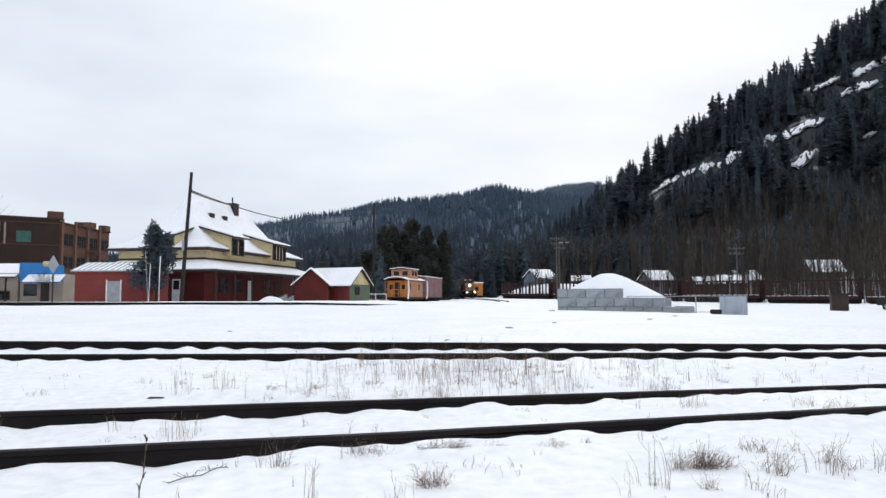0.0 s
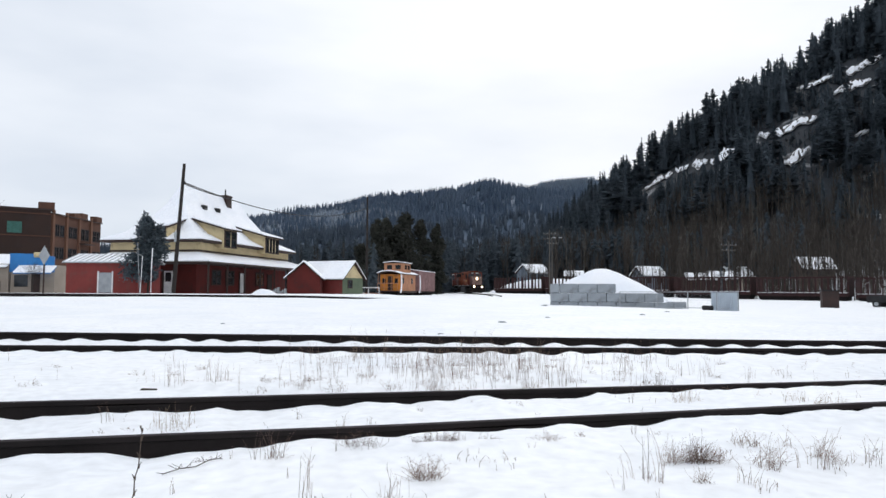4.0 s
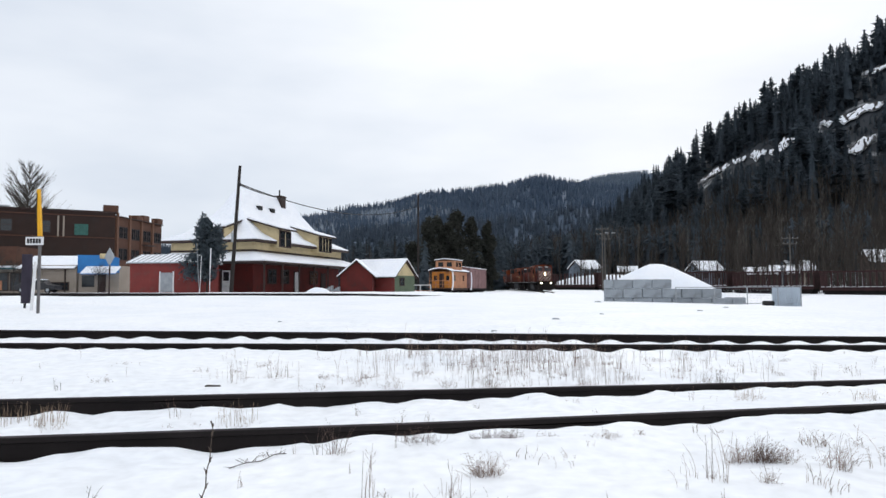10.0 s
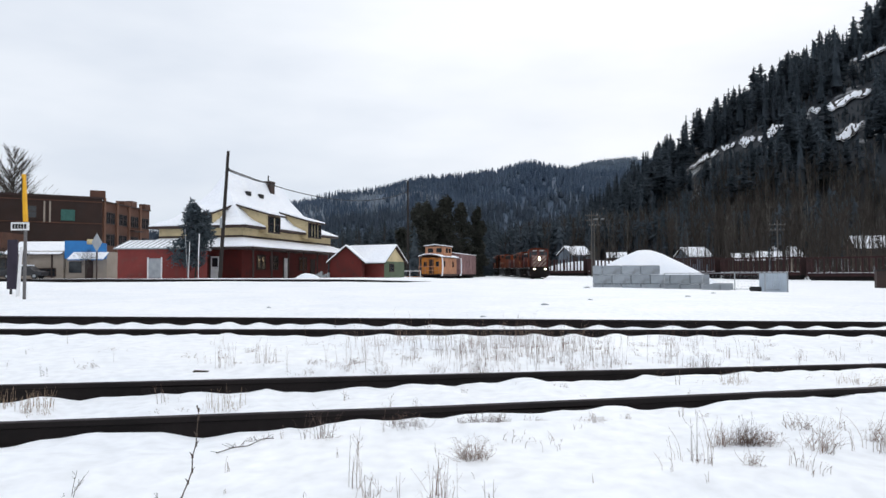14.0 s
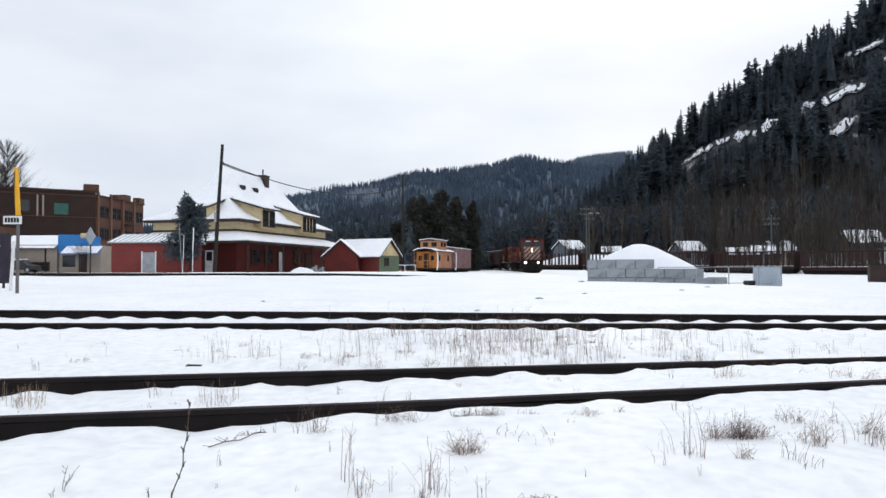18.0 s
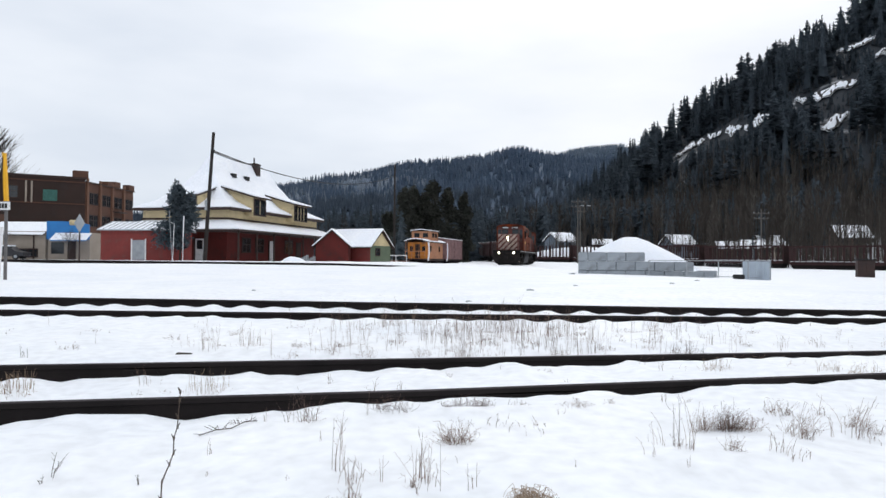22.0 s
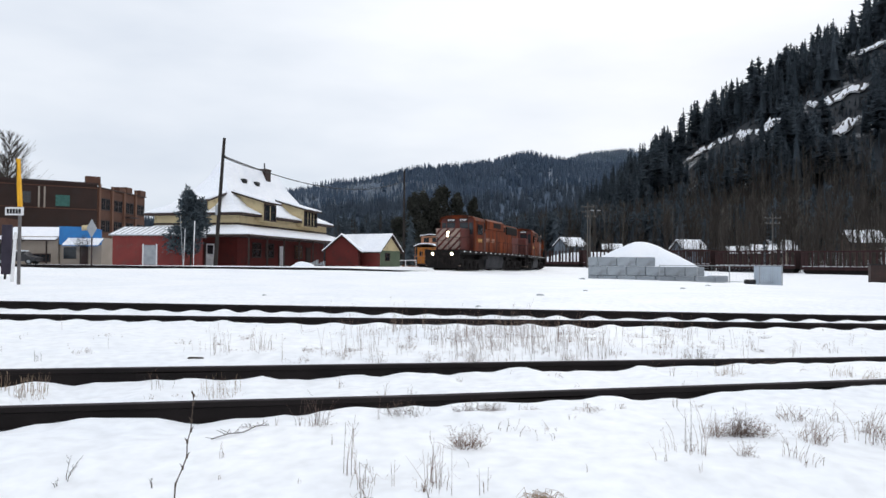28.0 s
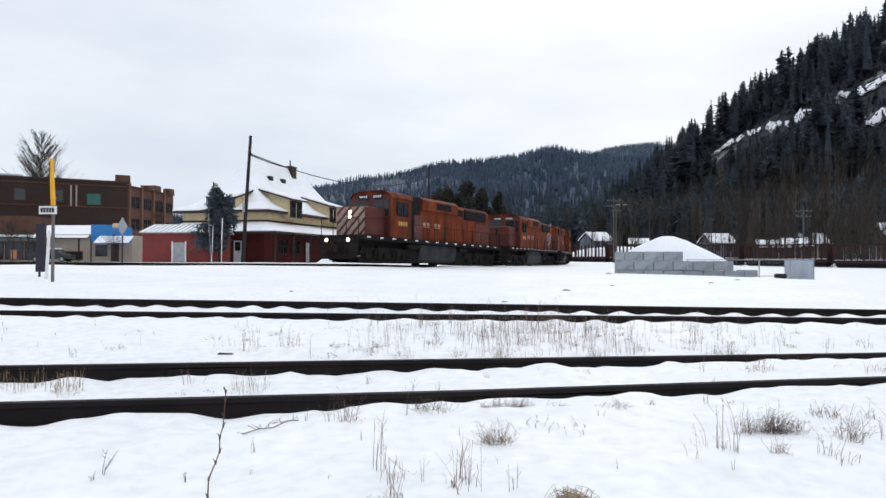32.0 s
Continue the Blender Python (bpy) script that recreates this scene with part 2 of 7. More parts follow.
def leafy(m, share):
    """Lets part of the light pass through thin foliage."""
    n, l = m.node_tree.nodes, m.node_tree.links
    b = n["Principled BSDF"]
    thin, mix = n.new("ShaderNodeBsdfTranslucent"), n.new("ShaderNodeMixShader")
    l.new(b.inputs["Base Color"].links[0].from_socket, thin.inputs["Color"])
    mix.inputs[0].default_value = share
    l.new(b.outputs[0], mix.inputs[1])
    l.new(thin.outputs[0], mix.inputs[2])
    l.new(mix.outputs[0], n["Material Output"].inputs["Surface"])
    return m


for needles in (CONIFER, RIDGE_HAZE_CONIFER, HAZE_CONIFER, SPRUCE):
    leafy(needles, 0.4)


# ---------------------------------------------------------------- builders
def box(bm, x0, x1, y0, y1, z0, z1, top=1.0):
    """A block; top narrows its upper face."""
    cx, cy = (x0 + x1) / 2, (y0 + y1) / 2
    v = [bm.verts.new((x, y, z0)) for x, y in ((x0, y0), (x1, y0), (x1, y1), (x0, y1))]
    v += [bm.verts.new((cx + (x - cx) * top, cy + (y - cy) * top, z1)) for x, y in ((x0, y0), (x1, y0), (x1, y1), (x0, y1))]
    for f in ((3, 2, 1, 0), (4, 5, 6, 7), (0, 1, 5, 4), (1, 2, 6, 5), (2, 3, 7, 6), (3, 0, 4, 7)):
        bm.faces.new([v[i] for i in f])
    return v


def prism(bm, outline, axis, a, b):
    """An outline of 2D points pushed along an axis from a to b. axis x: points are (y, z); y: (x, z); z: (x, y)."""
    def place(p, s):
        return {"x": (s, p[0], p[1]), "y": (p[0], s, p[1]), "z": (p[0], p[1], s)}[axis]
    lo = [bm.verts.new(place(p, a)) for p in outline]
    hi = [bm.verts.new(place(p, b)) for p in outline]
    n = len(outline)
    bm.faces.new(lo[::-1])
    bm.faces.new(hi)
    for i in range(n):
        bm.faces.new((lo[i], lo[(i + 1) % n], hi[(i + 1) % n], hi[i]))


def tube(bm, p, q, r, r2=None, sides=6):
    """A round bar from p to q."""
    p, q = Vector(p), Vector(q)
    d = (q - p).normalized()
    u = d.orthogonal().normalized()
    w = d.cross(u)
    rings = []
    for c, rad in ((p, r), (q, r if r2 is None else r2)):
        rings.append([bm.verts.new(c + rad * (math.cos(a) * u + math.sin(a) * w)) for a in [2 * math.pi * i / sides for i in range(sides)]])
    for i in range(sides):
        j = (i + 1) % sides
        bm.faces.new((rings[0][i], rings[0][j], rings[1][j], rings[1][i]))
    bm.faces.new(rings[0][::-1])
    bm.faces.new(rings[1])


def finish(name, bm, mat, bevel=0.0, smooth=False):
    bmesh.ops.recalc_face_normals(bm, faces=bm.faces)
    if bevel:
        bmesh.ops.bevel(bm, geom=bm.edges[:], offset=bevel, segments=1, affect="EDGES", clamp_overlap=True)
    me = bpy.data.meshes.new(name)
    bm.to_mesh(me)
    bm.free()
    me.materials.append(mat)
    if smooth:
        me.polygons.foreach_set("use_smooth", [True] * len(me.polygons))
    return me


def part(name, bm, mat, parent, label="", bevel=0.0, smooth=False):
    ob = new(name, finish(name, bm, mat, bevel, smooth))
    ob.parent = parent
    if label:
        tagged(ob, label)
    return ob


def boxpart(name, b, mat, parent, label="", bevel=0.0, top=1.0):
    bm = bmesh.new()
    box(bm, *b, top=top)
    return part(name, bm, mat, parent, label, bevel)


def thing(name, x, y, z, rz, label, category, group="", kind=""):
    ob = new(name)
    ob.empty_display_size = 0.3
    ob.matrix_world = pose(x, y, z, 0, 0, rz)
    return tagged(ob, label, category, group, kind)


def raw_mesh(name, verts, faces, mat, smooth=False):
    """A mesh from arrays: verts (n, 3) and faces (m, 3 or 4)."""
    verts, faces = np.asarray(verts, np.float32), np.asarray(faces, np.int32)
    me = bpy.data.meshes.new(name)
    k = faces.shape[1]
    me.vertices.add(len(verts))
    me.vertices.foreach_set("co", verts.ravel())
    me.loops.add(faces.size)
    me.loops.foreach_set("vertex_index", faces.ravel())
    me.polygons.add(len(faces))
    me.polygons.foreach_set("loop_start", np.arange(0, faces.size, k, dtype=np.int32))
    me.polygons.foreach_set("use_smooth", np.full(len(faces), smooth))
    me.update(calc_edges=True)
    me.validate()
    me.materials.append(mat)
    return me


def hash2(i, j, seed):
    h = np.sin(i * 127.1 + j * 311.7 + seed * 74.7) * 43758.5453
    return h - np.floor(h)


def vnoise(x, y, seed=0):
    """Smooth value noise, 0 to 1, on arrays."""
    i, j = np.floor(x), np.floor(y)
    fx, fy = x - i, y - j
    fx, fy = fx * fx * (3 - 2 * fx), fy * fy * (3 - 2 * fy)
    a, b = hash2(i, j, seed), hash2(i + 1, j, seed)
    c, d = hash2(i, j + 1, seed), hash2(i + 1, j + 1, seed)
    return (a * (1 - fx) + b * fx) * (1 - fy) + (c * (1 - fx) + d * fx) * fy


def smooth(a, b, v):
    t = np.clip((v - a) / (b - a), 0, 1)
    return t * t * (3 - 2 * t)


# ---------------------------------------------------------------- the main line's curve
MAIN = [(-90.0, 17.5), (-60.0, 17.5), (-40.0, 19.0), (-30.0, 22.0), (-23.5, 26.0), (-17.26, 30.22), (-11.53, 35.34), (-6.61, 41.86), (-2.17, 49.05), (1.65, 56.04), (6.46, 65.65), (9.07, 72.7), (12.77, 83.8), (15.45, 95.0), (17.95, 109.61), (19.06, 121.18), (19.61, 128.58), (19.52, 148.0), (18.59, 159.56), (15.5, 183.16), (8.63, 212.8), (-3.91, 244.64), (-25.0, 280.0), (-60.0, 315.0), (-110.0, 350.0)]


def spline(points, step=1.0):
    """A smooth line through points, as an array of places about step apart."""
    p = np.array(points, float)
    p = np.vstack([2 * p[0] - p[1], p, 2 * p[-1] - p[-2]])
    out = []
    for i in range(1, len(p) - 2):
        n = max(2, int(np.linalg.norm(p[i + 1] - p[i]) / step * 4))
        t = np.linspace(0, 1, n, endpoint=False)[:, None]
        a, b, c, d = p[i - 1], p[i], p[i + 1], p[i + 2]
        out.append(0.5 * (2 * b + (c - a) * t + (2 * a - 5 * b + 4 * c - d) * t * t + (3 * b - a - 3 * c + d) * t ** 3))
    line = np.vstack(out + [p[-2:-1]])
    s = np.r_[0, np.cumsum(np.linalg.norm(np.diff(line, axis=0), axis=1))]
    at = np.arange(0, s[-1], step)
    return np.stack([np.interp(at, s, line[:, k]) for k in range(line.shape[1])], 1)


MAIN_LINE = spline(MAIN, 0.5)


def main_z(y):
    """Height of the main line's rail heads."""
    return np.interp(y, [17, 27, 34.2, 43.5, 50, 56.7, 70.3, 92.5, 111, 138.8, 161.9, 300], [1.16, 1.16, 1.068, 0.975, 0.8, 0.68, 0.61, 0.61, 0.665, 0.878, 1.063, 1.3])


def main_at(s):
    """Place on the main line s metres from its left end."""
    k = np.arange(len(MAIN_LINE)) * 0.5
    x, y = np.interp(s, k, MAIN_LINE[:, 0]), np.interp(s, k, MAIN_LINE[:, 1])
    return np.array([x, y, float(main_z(y))])


# ---------------------------------------------------------------- the ground
NEAR_A, NEAR_DIR = np.array([0.0, 4.66]), np.array([1.0, 0.1415])
FAR_A, FAR_DIR = np.array([0.0, 10.12]), np.array([1.0, -0.0875])
GAUGE = 1.435


def track_frame(x, y, a, d):
    """Distance along and across a straight track, from its nearer rail."""
    d = d / np.linalg.norm(d)
    return (x - a[0]) * d[0] + (y - a[1]) * d[1], (y - a[1]) * d[0] - (x - a[0]) * d[1]


def near_z(x, rail):
    return np.interp(x, [-6, -2.8, 0, 3.24, 8], [0.335, 0.335, 0.338, 0.366, 0.39]) if rail == 0 else np.interp(x, [-8, -3.7, 0, 4.1, 9], [0.37, 0.361, 0.349, 0.335, 0.325])


def far_z(x, rail):
    return 0.435 + 0 * x if rail == 0 else np.interp(x, [-20, -8, 0, 7, 20], [0.58, 0.55, 0.505, 0.455, 0.43])


def main_offset(x, y):
    """Signed distance from the main line, plus on the station's side."""
    best, sign, zed = np.full(x.shape, 1e9), np.zeros(x.shape), np.zeros(x.shape)
    pts = MAIN_LINE[::8] if x.size > 50 else MAIN_LINE[::24]
    for i in range(len(pts) - 1):
        a, d = pts[i], pts[i + 1] - pts[i]
        t = np.clip(((x - a[0]) * d[0] + (y - a[1]) * d[1]) / (d @ d), 0, 1)
        px, py = a[0] + t * d[0], a[1] + t * d[1]
        dist = np.hypot(x - px, y - py)
        hit = dist < best
        best = np.where(hit, dist, best)
        sign = np.where(hit, np.sign((y - py) * d[0] - (x - px) * d[1]), sign)
        zed = np.where(hit, main_z(py), zed)
    return best * sign, zed


def hill(x, y):
    """The wooded mountainside and the far ridge."""
    near = np.interp(x + 18 * (vnoise(x / 60, y / 60, 3) - 0.5), [4, 60, 110, 145, 205, 260, 400], [0, 5, 20, 42, 95, 128, 215]) * smooth(165, 430, y + 0.12 * x)
    near *= 1 - smooth(560, 1300, y) * 0.9
    near += 9 * (vnoise(x / 26, y / 26, 5) - 0.5) * smooth(200, 300, y) * smooth(30, 90, x)
    crest = np.interp(x, [-900, -640, -520, -430, -271, -102, -5, 60, 146, 219, 290, 360, 500, 900], [2, 5, 16, 98, 134, 165, 182, 191, 202, 222, 212, 203, 215, 250])
    ridge = crest * smooth(640, 1500, y) * (1 - 0.5 * smooth(1560, 2400, y)) + 16 * (vnoise(x / 90, y / 90, 8) - 0.5) * smooth(700, 900, y)
    back = np.interp(x, [-900, 150, 482, 565, 639, 765, 1200], [0, 125, 355, 389, 402, 413, 480]) * smooth(1800, 2500, y)
    return np.maximum(np.maximum(near, ridge), back)


DRIFTS = ((-0.43, 3.9, 0.2, 0.04), (-0.25, 4.0, 0.16, 0.04), (0.0, 4.16, 0.22, 0.045), (0.27, 3.98, 0.2, 0.05), (0.47, 4.12, 0.16, 0.035), (0.68, 4.15, 0.25, 0.035), (-0.84, 3.82, 0.25, 0.03), (1.72, 3.55, 0.3, 0.03))


def ground_z(x, y):
    x, y = np.asarray(x, float), np.asarray(y, float)
    low = 0.225 + 0.018 * np.clip(y, -5, 16)
    mid = np.clip(0.6 - 0.02 * x, -0.05, 0.95)
    mid = mid + smooth(95, 170, y) * 0.95 * (1 - smooth(30, 90, x))
    front = low + (mid - low) * smooth(15, 34, y)
    beyond = np.interp(y, [30, 62, 95, 140, 200], [1.0, 1.0, 0.62, 0.8, 1.0])
    off, zed = main_offset(x, y)
    z = np.where(off > 0, front + (beyond - front) * smooth(0, 6, off), front)
    bank = 1 - smooth(1.6, 5.5, np.abs(off))
    berm = smooth(45, 54, y) * (1 - smooth(84, 96, y))
    z = z + (zed - 0.14 + 0.19 * berm - z) * bank
    z = z + hill(x, y)
    rough = smooth(-2, 3, y) * (1 - smooth(60, 160, y))
    z += rough * (0.05 * (vnoise(x / 1.7, y / 1.7, 1) - 0.5) + 0.10 * (vnoise(x / 7, y / 7, 2) - 0.5) * smooth(14, 20, y))
    close = smooth(2, 3, y) * (1 - smooth(14, 17, y))
    z += close * (0.07 * (vnoise(x / 0.6, y / 0.4, 4) - 0.5) * (0.3 + vnoise(x / 1.9, y / 1.5, 16)) + 0.016 * (vnoise(x / 0.17, y / 0.15, 6) - 0.5))
    # small drifts piled before the near rail
    for lx, ly, wide, tall in DRIFTS:
        z += tall * np.exp(-((x - lx) / wide) ** 2 - ((y - ly) / (0.45 * wide)) ** 2)
    # the two yard tracks: snow lies between and against the rails, heaped over the ties
    for a, d, height in ((NEAR_A, NEAR_DIR, near_z), (FAR_A, FAR_DIR, far_z)):
        s, c = track_frame(x, y, a, d)
        top = height(x, 0) + (height(x, 1) - height(x, 0)) * np.clip(c / GAUGE, 0, 1)
        wob = 0.45 * vnoise(s / 1.9, s * 0 + 3.3, 11)
        tie = 0.5 + 0.5 * np.cos(2 * np.pi * (s / 0.56 + wob))
        near_one = height is near_z
        sunk = np.interp(x, [-3.5, 0, 3.5], [0.105, 0.058, 0.02]) if near_one else 0.105
        heave = (0.075 * (1 - 0.6 * smooth(0.6, 1.3, c)) * (vnoise(s / 0.5, c * 0 + 5, 14) - 0.5) + 0.05 * (vnoise(s / 0.24, c / 0.5, 15) - 0.5) + 0.03 * (vnoise(s / 0.12, c / 0.3, 19) - 0.5)) if near_one else 0.03 * (vnoise(s / 0.3, c / 0.5, 15) - 0.5)
        level = top - sunk + heave + (0.02 if near_one else 0.05) * tie * (0.4 + 0.9 * vnoise(s / 1.1, c * 0 + 7, 12)) + 0.05 * (vnoise(s / 2.3, c / 0.9, 13) - 0.5)
        near_edge = np.minimum(np.abs(c), np.abs(c - GAUGE))
        level -= (0.045 if near_one else 0.07) * (1 - smooth(0.05, 0.14, near_edge))
        level = np.minimum(level, top - 0.022)
        inside = smooth(-0.75, -0.1, c) * (1 - smooth(GAUGE + 0.1, GAUGE + 0.75, c))
        z = z + (level - z) * inside
    return z


def graded(lo, hi, step, reach_lo, reach_hi, grow=1.04):
    mid = np.arange(lo, hi + step / 2, step)
    def out(start, reach):
        v, d = [], step
        while start < reach:
            d *= grow
            start += d
            v.append(start)
        return np.array(v)
    up = out(mid[-1], reach_hi)
    down = -out(-mid[0], -reach_lo)[::-1]
    return np.r_[down, mid, up]


gx = graded(-8.5, 8.5, 0.075, -3200, 3200)
gy = np.r_[graded(2.6, 14.0, 0.06, 2.5, 3200)]
gy = np.r_[-3000, -1200, -500, -200, -80, -30, -10, -3, 0, 1.2, 2.0, gy[gy > 2.3]]
GX, GY = np.meshgrid(gx, gy)
GZ = ground_z(GX, GY)
nx, ny = len(gx), len(gy)
idx = np.arange(nx * ny).reshape(ny, nx)
quads = np.stack([idx[:-1, :-1], idx[:-1, 1:], idx[1:, 1:], idx[1:, :-1]], -1).reshape(-1, 4)
GROUND = material("snow_ground", (0.924, 0.94, 0.963), (0.853, 0.882, 0.926), 0.65, scale=0.6, bump=0.3, fine=9, spec=0.12)
# forest floor on the slopes: leaf litter and rock between drifts of snow
gn, gl = GROUND.node_tree.nodes, GROUND.node_tree.links
g_b = gn["Principled BSDF"]
g_col = g_b.inputs["Base Color"].links[0].from_socket
g_pos = gn.new("ShaderNodeNewGeometry")
g_sep = gn.new("ShaderNodeSeparateXYZ")
gl.new(g_pos.outputs["Position"], g_sep.inputs[0])
g_h = gn.new("ShaderNodeMapRange")
g_h.inputs[1].default_value, g_h.inputs[2].default_value = 4.0, 11.0
gl.new(g_sep.outputs["Z"], g_h.inputs[0])
g_n = gn.new("ShaderNodeTexNoise")
g_n.inputs["Scale"].default_value, g_n.inputs["Detail"].default_value = 0.035, 8
gl.new(g_pos.outputs["Position"], g_n.inputs["Vector"])
g_t = gn.new("ShaderNodeMapRange")
g_t.inputs[1].default_value, g_t.inputs[2].default_value = 0.72, 0.60
gl.new(g_n.outputs[0], g_t.inputs[0])
g_m = gn.new("ShaderNodeMath")
g_m.operation = "MULTIPLY"
gl.new(g_h.outputs[0], g_m.inputs[0])
gl.new(g_t.outputs[0], g_m.inputs[1])
g_mix = gn.new("ShaderNodeMix")
g_mix.data_type = "RGBA"
g_mix.inputs[7].default_value = (0.035, 0.038, 0.043, 1)
# blue-grey haze is mixed into the ground colour of the distant ridges
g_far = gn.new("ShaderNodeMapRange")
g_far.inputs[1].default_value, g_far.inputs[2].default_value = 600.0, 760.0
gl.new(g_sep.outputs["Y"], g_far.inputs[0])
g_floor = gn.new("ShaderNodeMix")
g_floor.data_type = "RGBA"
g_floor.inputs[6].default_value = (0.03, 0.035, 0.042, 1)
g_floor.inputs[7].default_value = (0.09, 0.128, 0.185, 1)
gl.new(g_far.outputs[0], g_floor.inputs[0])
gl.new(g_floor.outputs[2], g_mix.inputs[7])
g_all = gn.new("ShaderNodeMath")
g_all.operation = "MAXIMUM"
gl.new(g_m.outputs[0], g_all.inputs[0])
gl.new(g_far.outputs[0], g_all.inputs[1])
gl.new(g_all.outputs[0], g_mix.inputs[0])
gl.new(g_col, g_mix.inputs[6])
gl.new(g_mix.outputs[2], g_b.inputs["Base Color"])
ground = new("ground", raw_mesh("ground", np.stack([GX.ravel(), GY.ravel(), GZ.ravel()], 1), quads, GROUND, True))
tagged(ground, "snow-covered rail yard running up to wooded hills", "ground", kind="structure")


def ground_at(x, y):
    return float(ground_z(np.array([x]), np.array([y]))[0])


# ---------------------------------------------------------------- rails
RAIL_SHAPE = [(-0.07, -0.17), (0.07, -0.17), (0.07, -0.155), (0.012, -0.135), (0.012, -0.045), (0.036, -0.032), (0.036, -0.004), (0.03, 0), (-0.03, 0), (-0.036, -0.004), (-0.036, -0.032), (-0.012, -0.045), (-0.012, -0.135), (-0.07, -0.155)]


def sweep(bm, line, shape):
    """A rail: its shape carried along a line of (x, y, z)."""
    rings = []
    for i, p in enumerate(line):
        d = line[min(i + 1, len(line) - 1)] - line[max(i - 1, 0)]
        n = np.array([-d[1], d[0], 0]) / np.hypot(d[0], d[1])
        rings.append([bm.verts.new(p + n * a + np.array([0, 0, b])) for a, b in shape])
    m = len(shape)
    for r0, r1 in zip(rings, rings[1:]):
        for i in range(m):
            bm.faces.new((r0[i], r0[(i + 1) % m], r1[(i + 1) % m], r1[i]))


def railway(name, lines, label):
    track = thing(name, 0, 0, 0, 0, label, "railway track", kind="structure")
    for line in lines:
        bm = bmesh.new()
        sweep(bm, line, RAIL_SHAPE)
        rail = part("rail", bm, RAIL_STEEL, track)
        rail.data.materials.append(RAIL_TOP)
        for p in rail.data.polygons:
            if p.normal.z > 0.9 and abs(p.area) > 0 and p.index % 14 in (6, 7, 8):
                p.material_index = 1
    return track


def straight(a, d, offset, height, reach=70.0):
    d = d / np.linalg.norm(d)
    s = np.r_[np.arange(-reach, -10, 6), np.arange(-10, 10, 0.5), np.arange(10, reach, 6)]
    xy = a + s[:, None] * d + offset * np.array([-d[1], d[0]])
    return np.column_stack([xy, height(xy[:, 0])])


railway("yard_track_near", [straight(NEAR_A, NEAR_DIR, k * GAUGE, lambda x, k=k: near_z(x, k)) for k in (0, 1)], "dark rusty rails of a yard track half buried in snow")
railway("yard_track_far", [straight(FAR_A, FAR_DIR, k * GAUGE, lambda x, k=k: far_z(x, k)) for k in (0, 1)], "dark rusty rails with snow heaped over the ties")
main_lines = []
for side in (-1, 1):
    d = np.gradient(MAIN_LINE, axis=0)
    d /= np.linalg.norm(d, axis=1)[:, None]
    off = MAIN_LINE + side * GAUGE / 2 * np.stack([-d[:, 1], d[:, 0]], 1)
    main_lines.append(np.column_stack([off, main_z(MAIN_LINE[:, 1])])[::3])
railway("main_track", main_lines, "curving main line rails along a low snowy bank")

# bolted joint bars on the near rails
for k, sx in ((0, 0.78), (1, -1.9), (0, -6.2), (1, 6.4)):
    d = NEAR_DIR / np.linalg.norm(NEAR_DIR)
    p = NEAR_A + sx * d + k * GAUGE * np.array([-d[1], d[0]])
    joint = thing("joint_bar", p[0], p[1], float(near_z(p[0], k)), math.degrees(math.atan2(d[1], d[0])), "rusty bolted joint bar on the rail", "joint bar", "rail joints")
    boxpart("bar", (-0.32, 0.32, -0.036, -0.012, -0.13, -0.045), RAIL_STEEL, joint, "", 0.004)
    for b in (-0.25, -0.15, -0.05, 0.05, 0.15, 0.25):
        bm = bmesh.new()
        tube(bm, (b, -0.036, -0.085), (b, -0.058, -0.085), 0.015)
        part("bolt", bm, RAIL_STEEL, joint)


# ---------------------------------------------------------------- locomotives
LOCO_FADED = material("faded_lettering", (0.42, 0.27, 0.2), (0.28, 0.15, 0.1), 0.8, scale=3)
GOLD = material("faded_gold_numbers", (0.5, 0.3, 0.1), (0.36, 0.2, 0.07), 0.8, scale=3)
LOCO_MAUVE = material("dusty_mauve_panel", (0.13, 0.065, 0.058), (0.09, 0.045, 0.042), 0.75, scale=1.2, spec=0.12)


def stripes(bm, x0, x1, z0, z1, y, out, width=0.36, gap=0.24, slope=1.0):
    """Diagonal bands on a face at y, looking along out."""
    span, n = z1 - z0, 40
    start = x0 - span / slope
    while start < x1:
        pts = [(start, z0), (start + width, z0), (start + width + span / slope, z1), (start + span / slope, z1)]
        clipped = []
        for i in range(4):
            p, q = pts[i], pts[(i + 1) % 4]
            for t in np.linspace(0, 1, n, endpoint=False):
                clipped.append((min(max(p[0] + (q[0] - p[0]) * t, x0), x1), p[1] + (q[1] - p[1]) * t))
        xs = [p[0] for p in clipped]
        if max(xs) - min(xs) > 0.05:
            keep = [p for i, p in enumerate(clipped) if p != clipped[i - 1]]
            cleaned = [keep[0]]
            for i in range(1, len(keep)):
                a, b, c = keep[i - 1], keep[i], keep[(i + 1) % len(keep)]
                if abs((b[0] - a[0]) * (c[1] - b[1]) - (b[1] - a[1]) * (c[0] - b[0])) > 1e-7:
                    cleaned.append(b)
            if len(cleaned) >= 3:
                prism(bm, cleaned, "y", y, y + out)
        start += width + gap


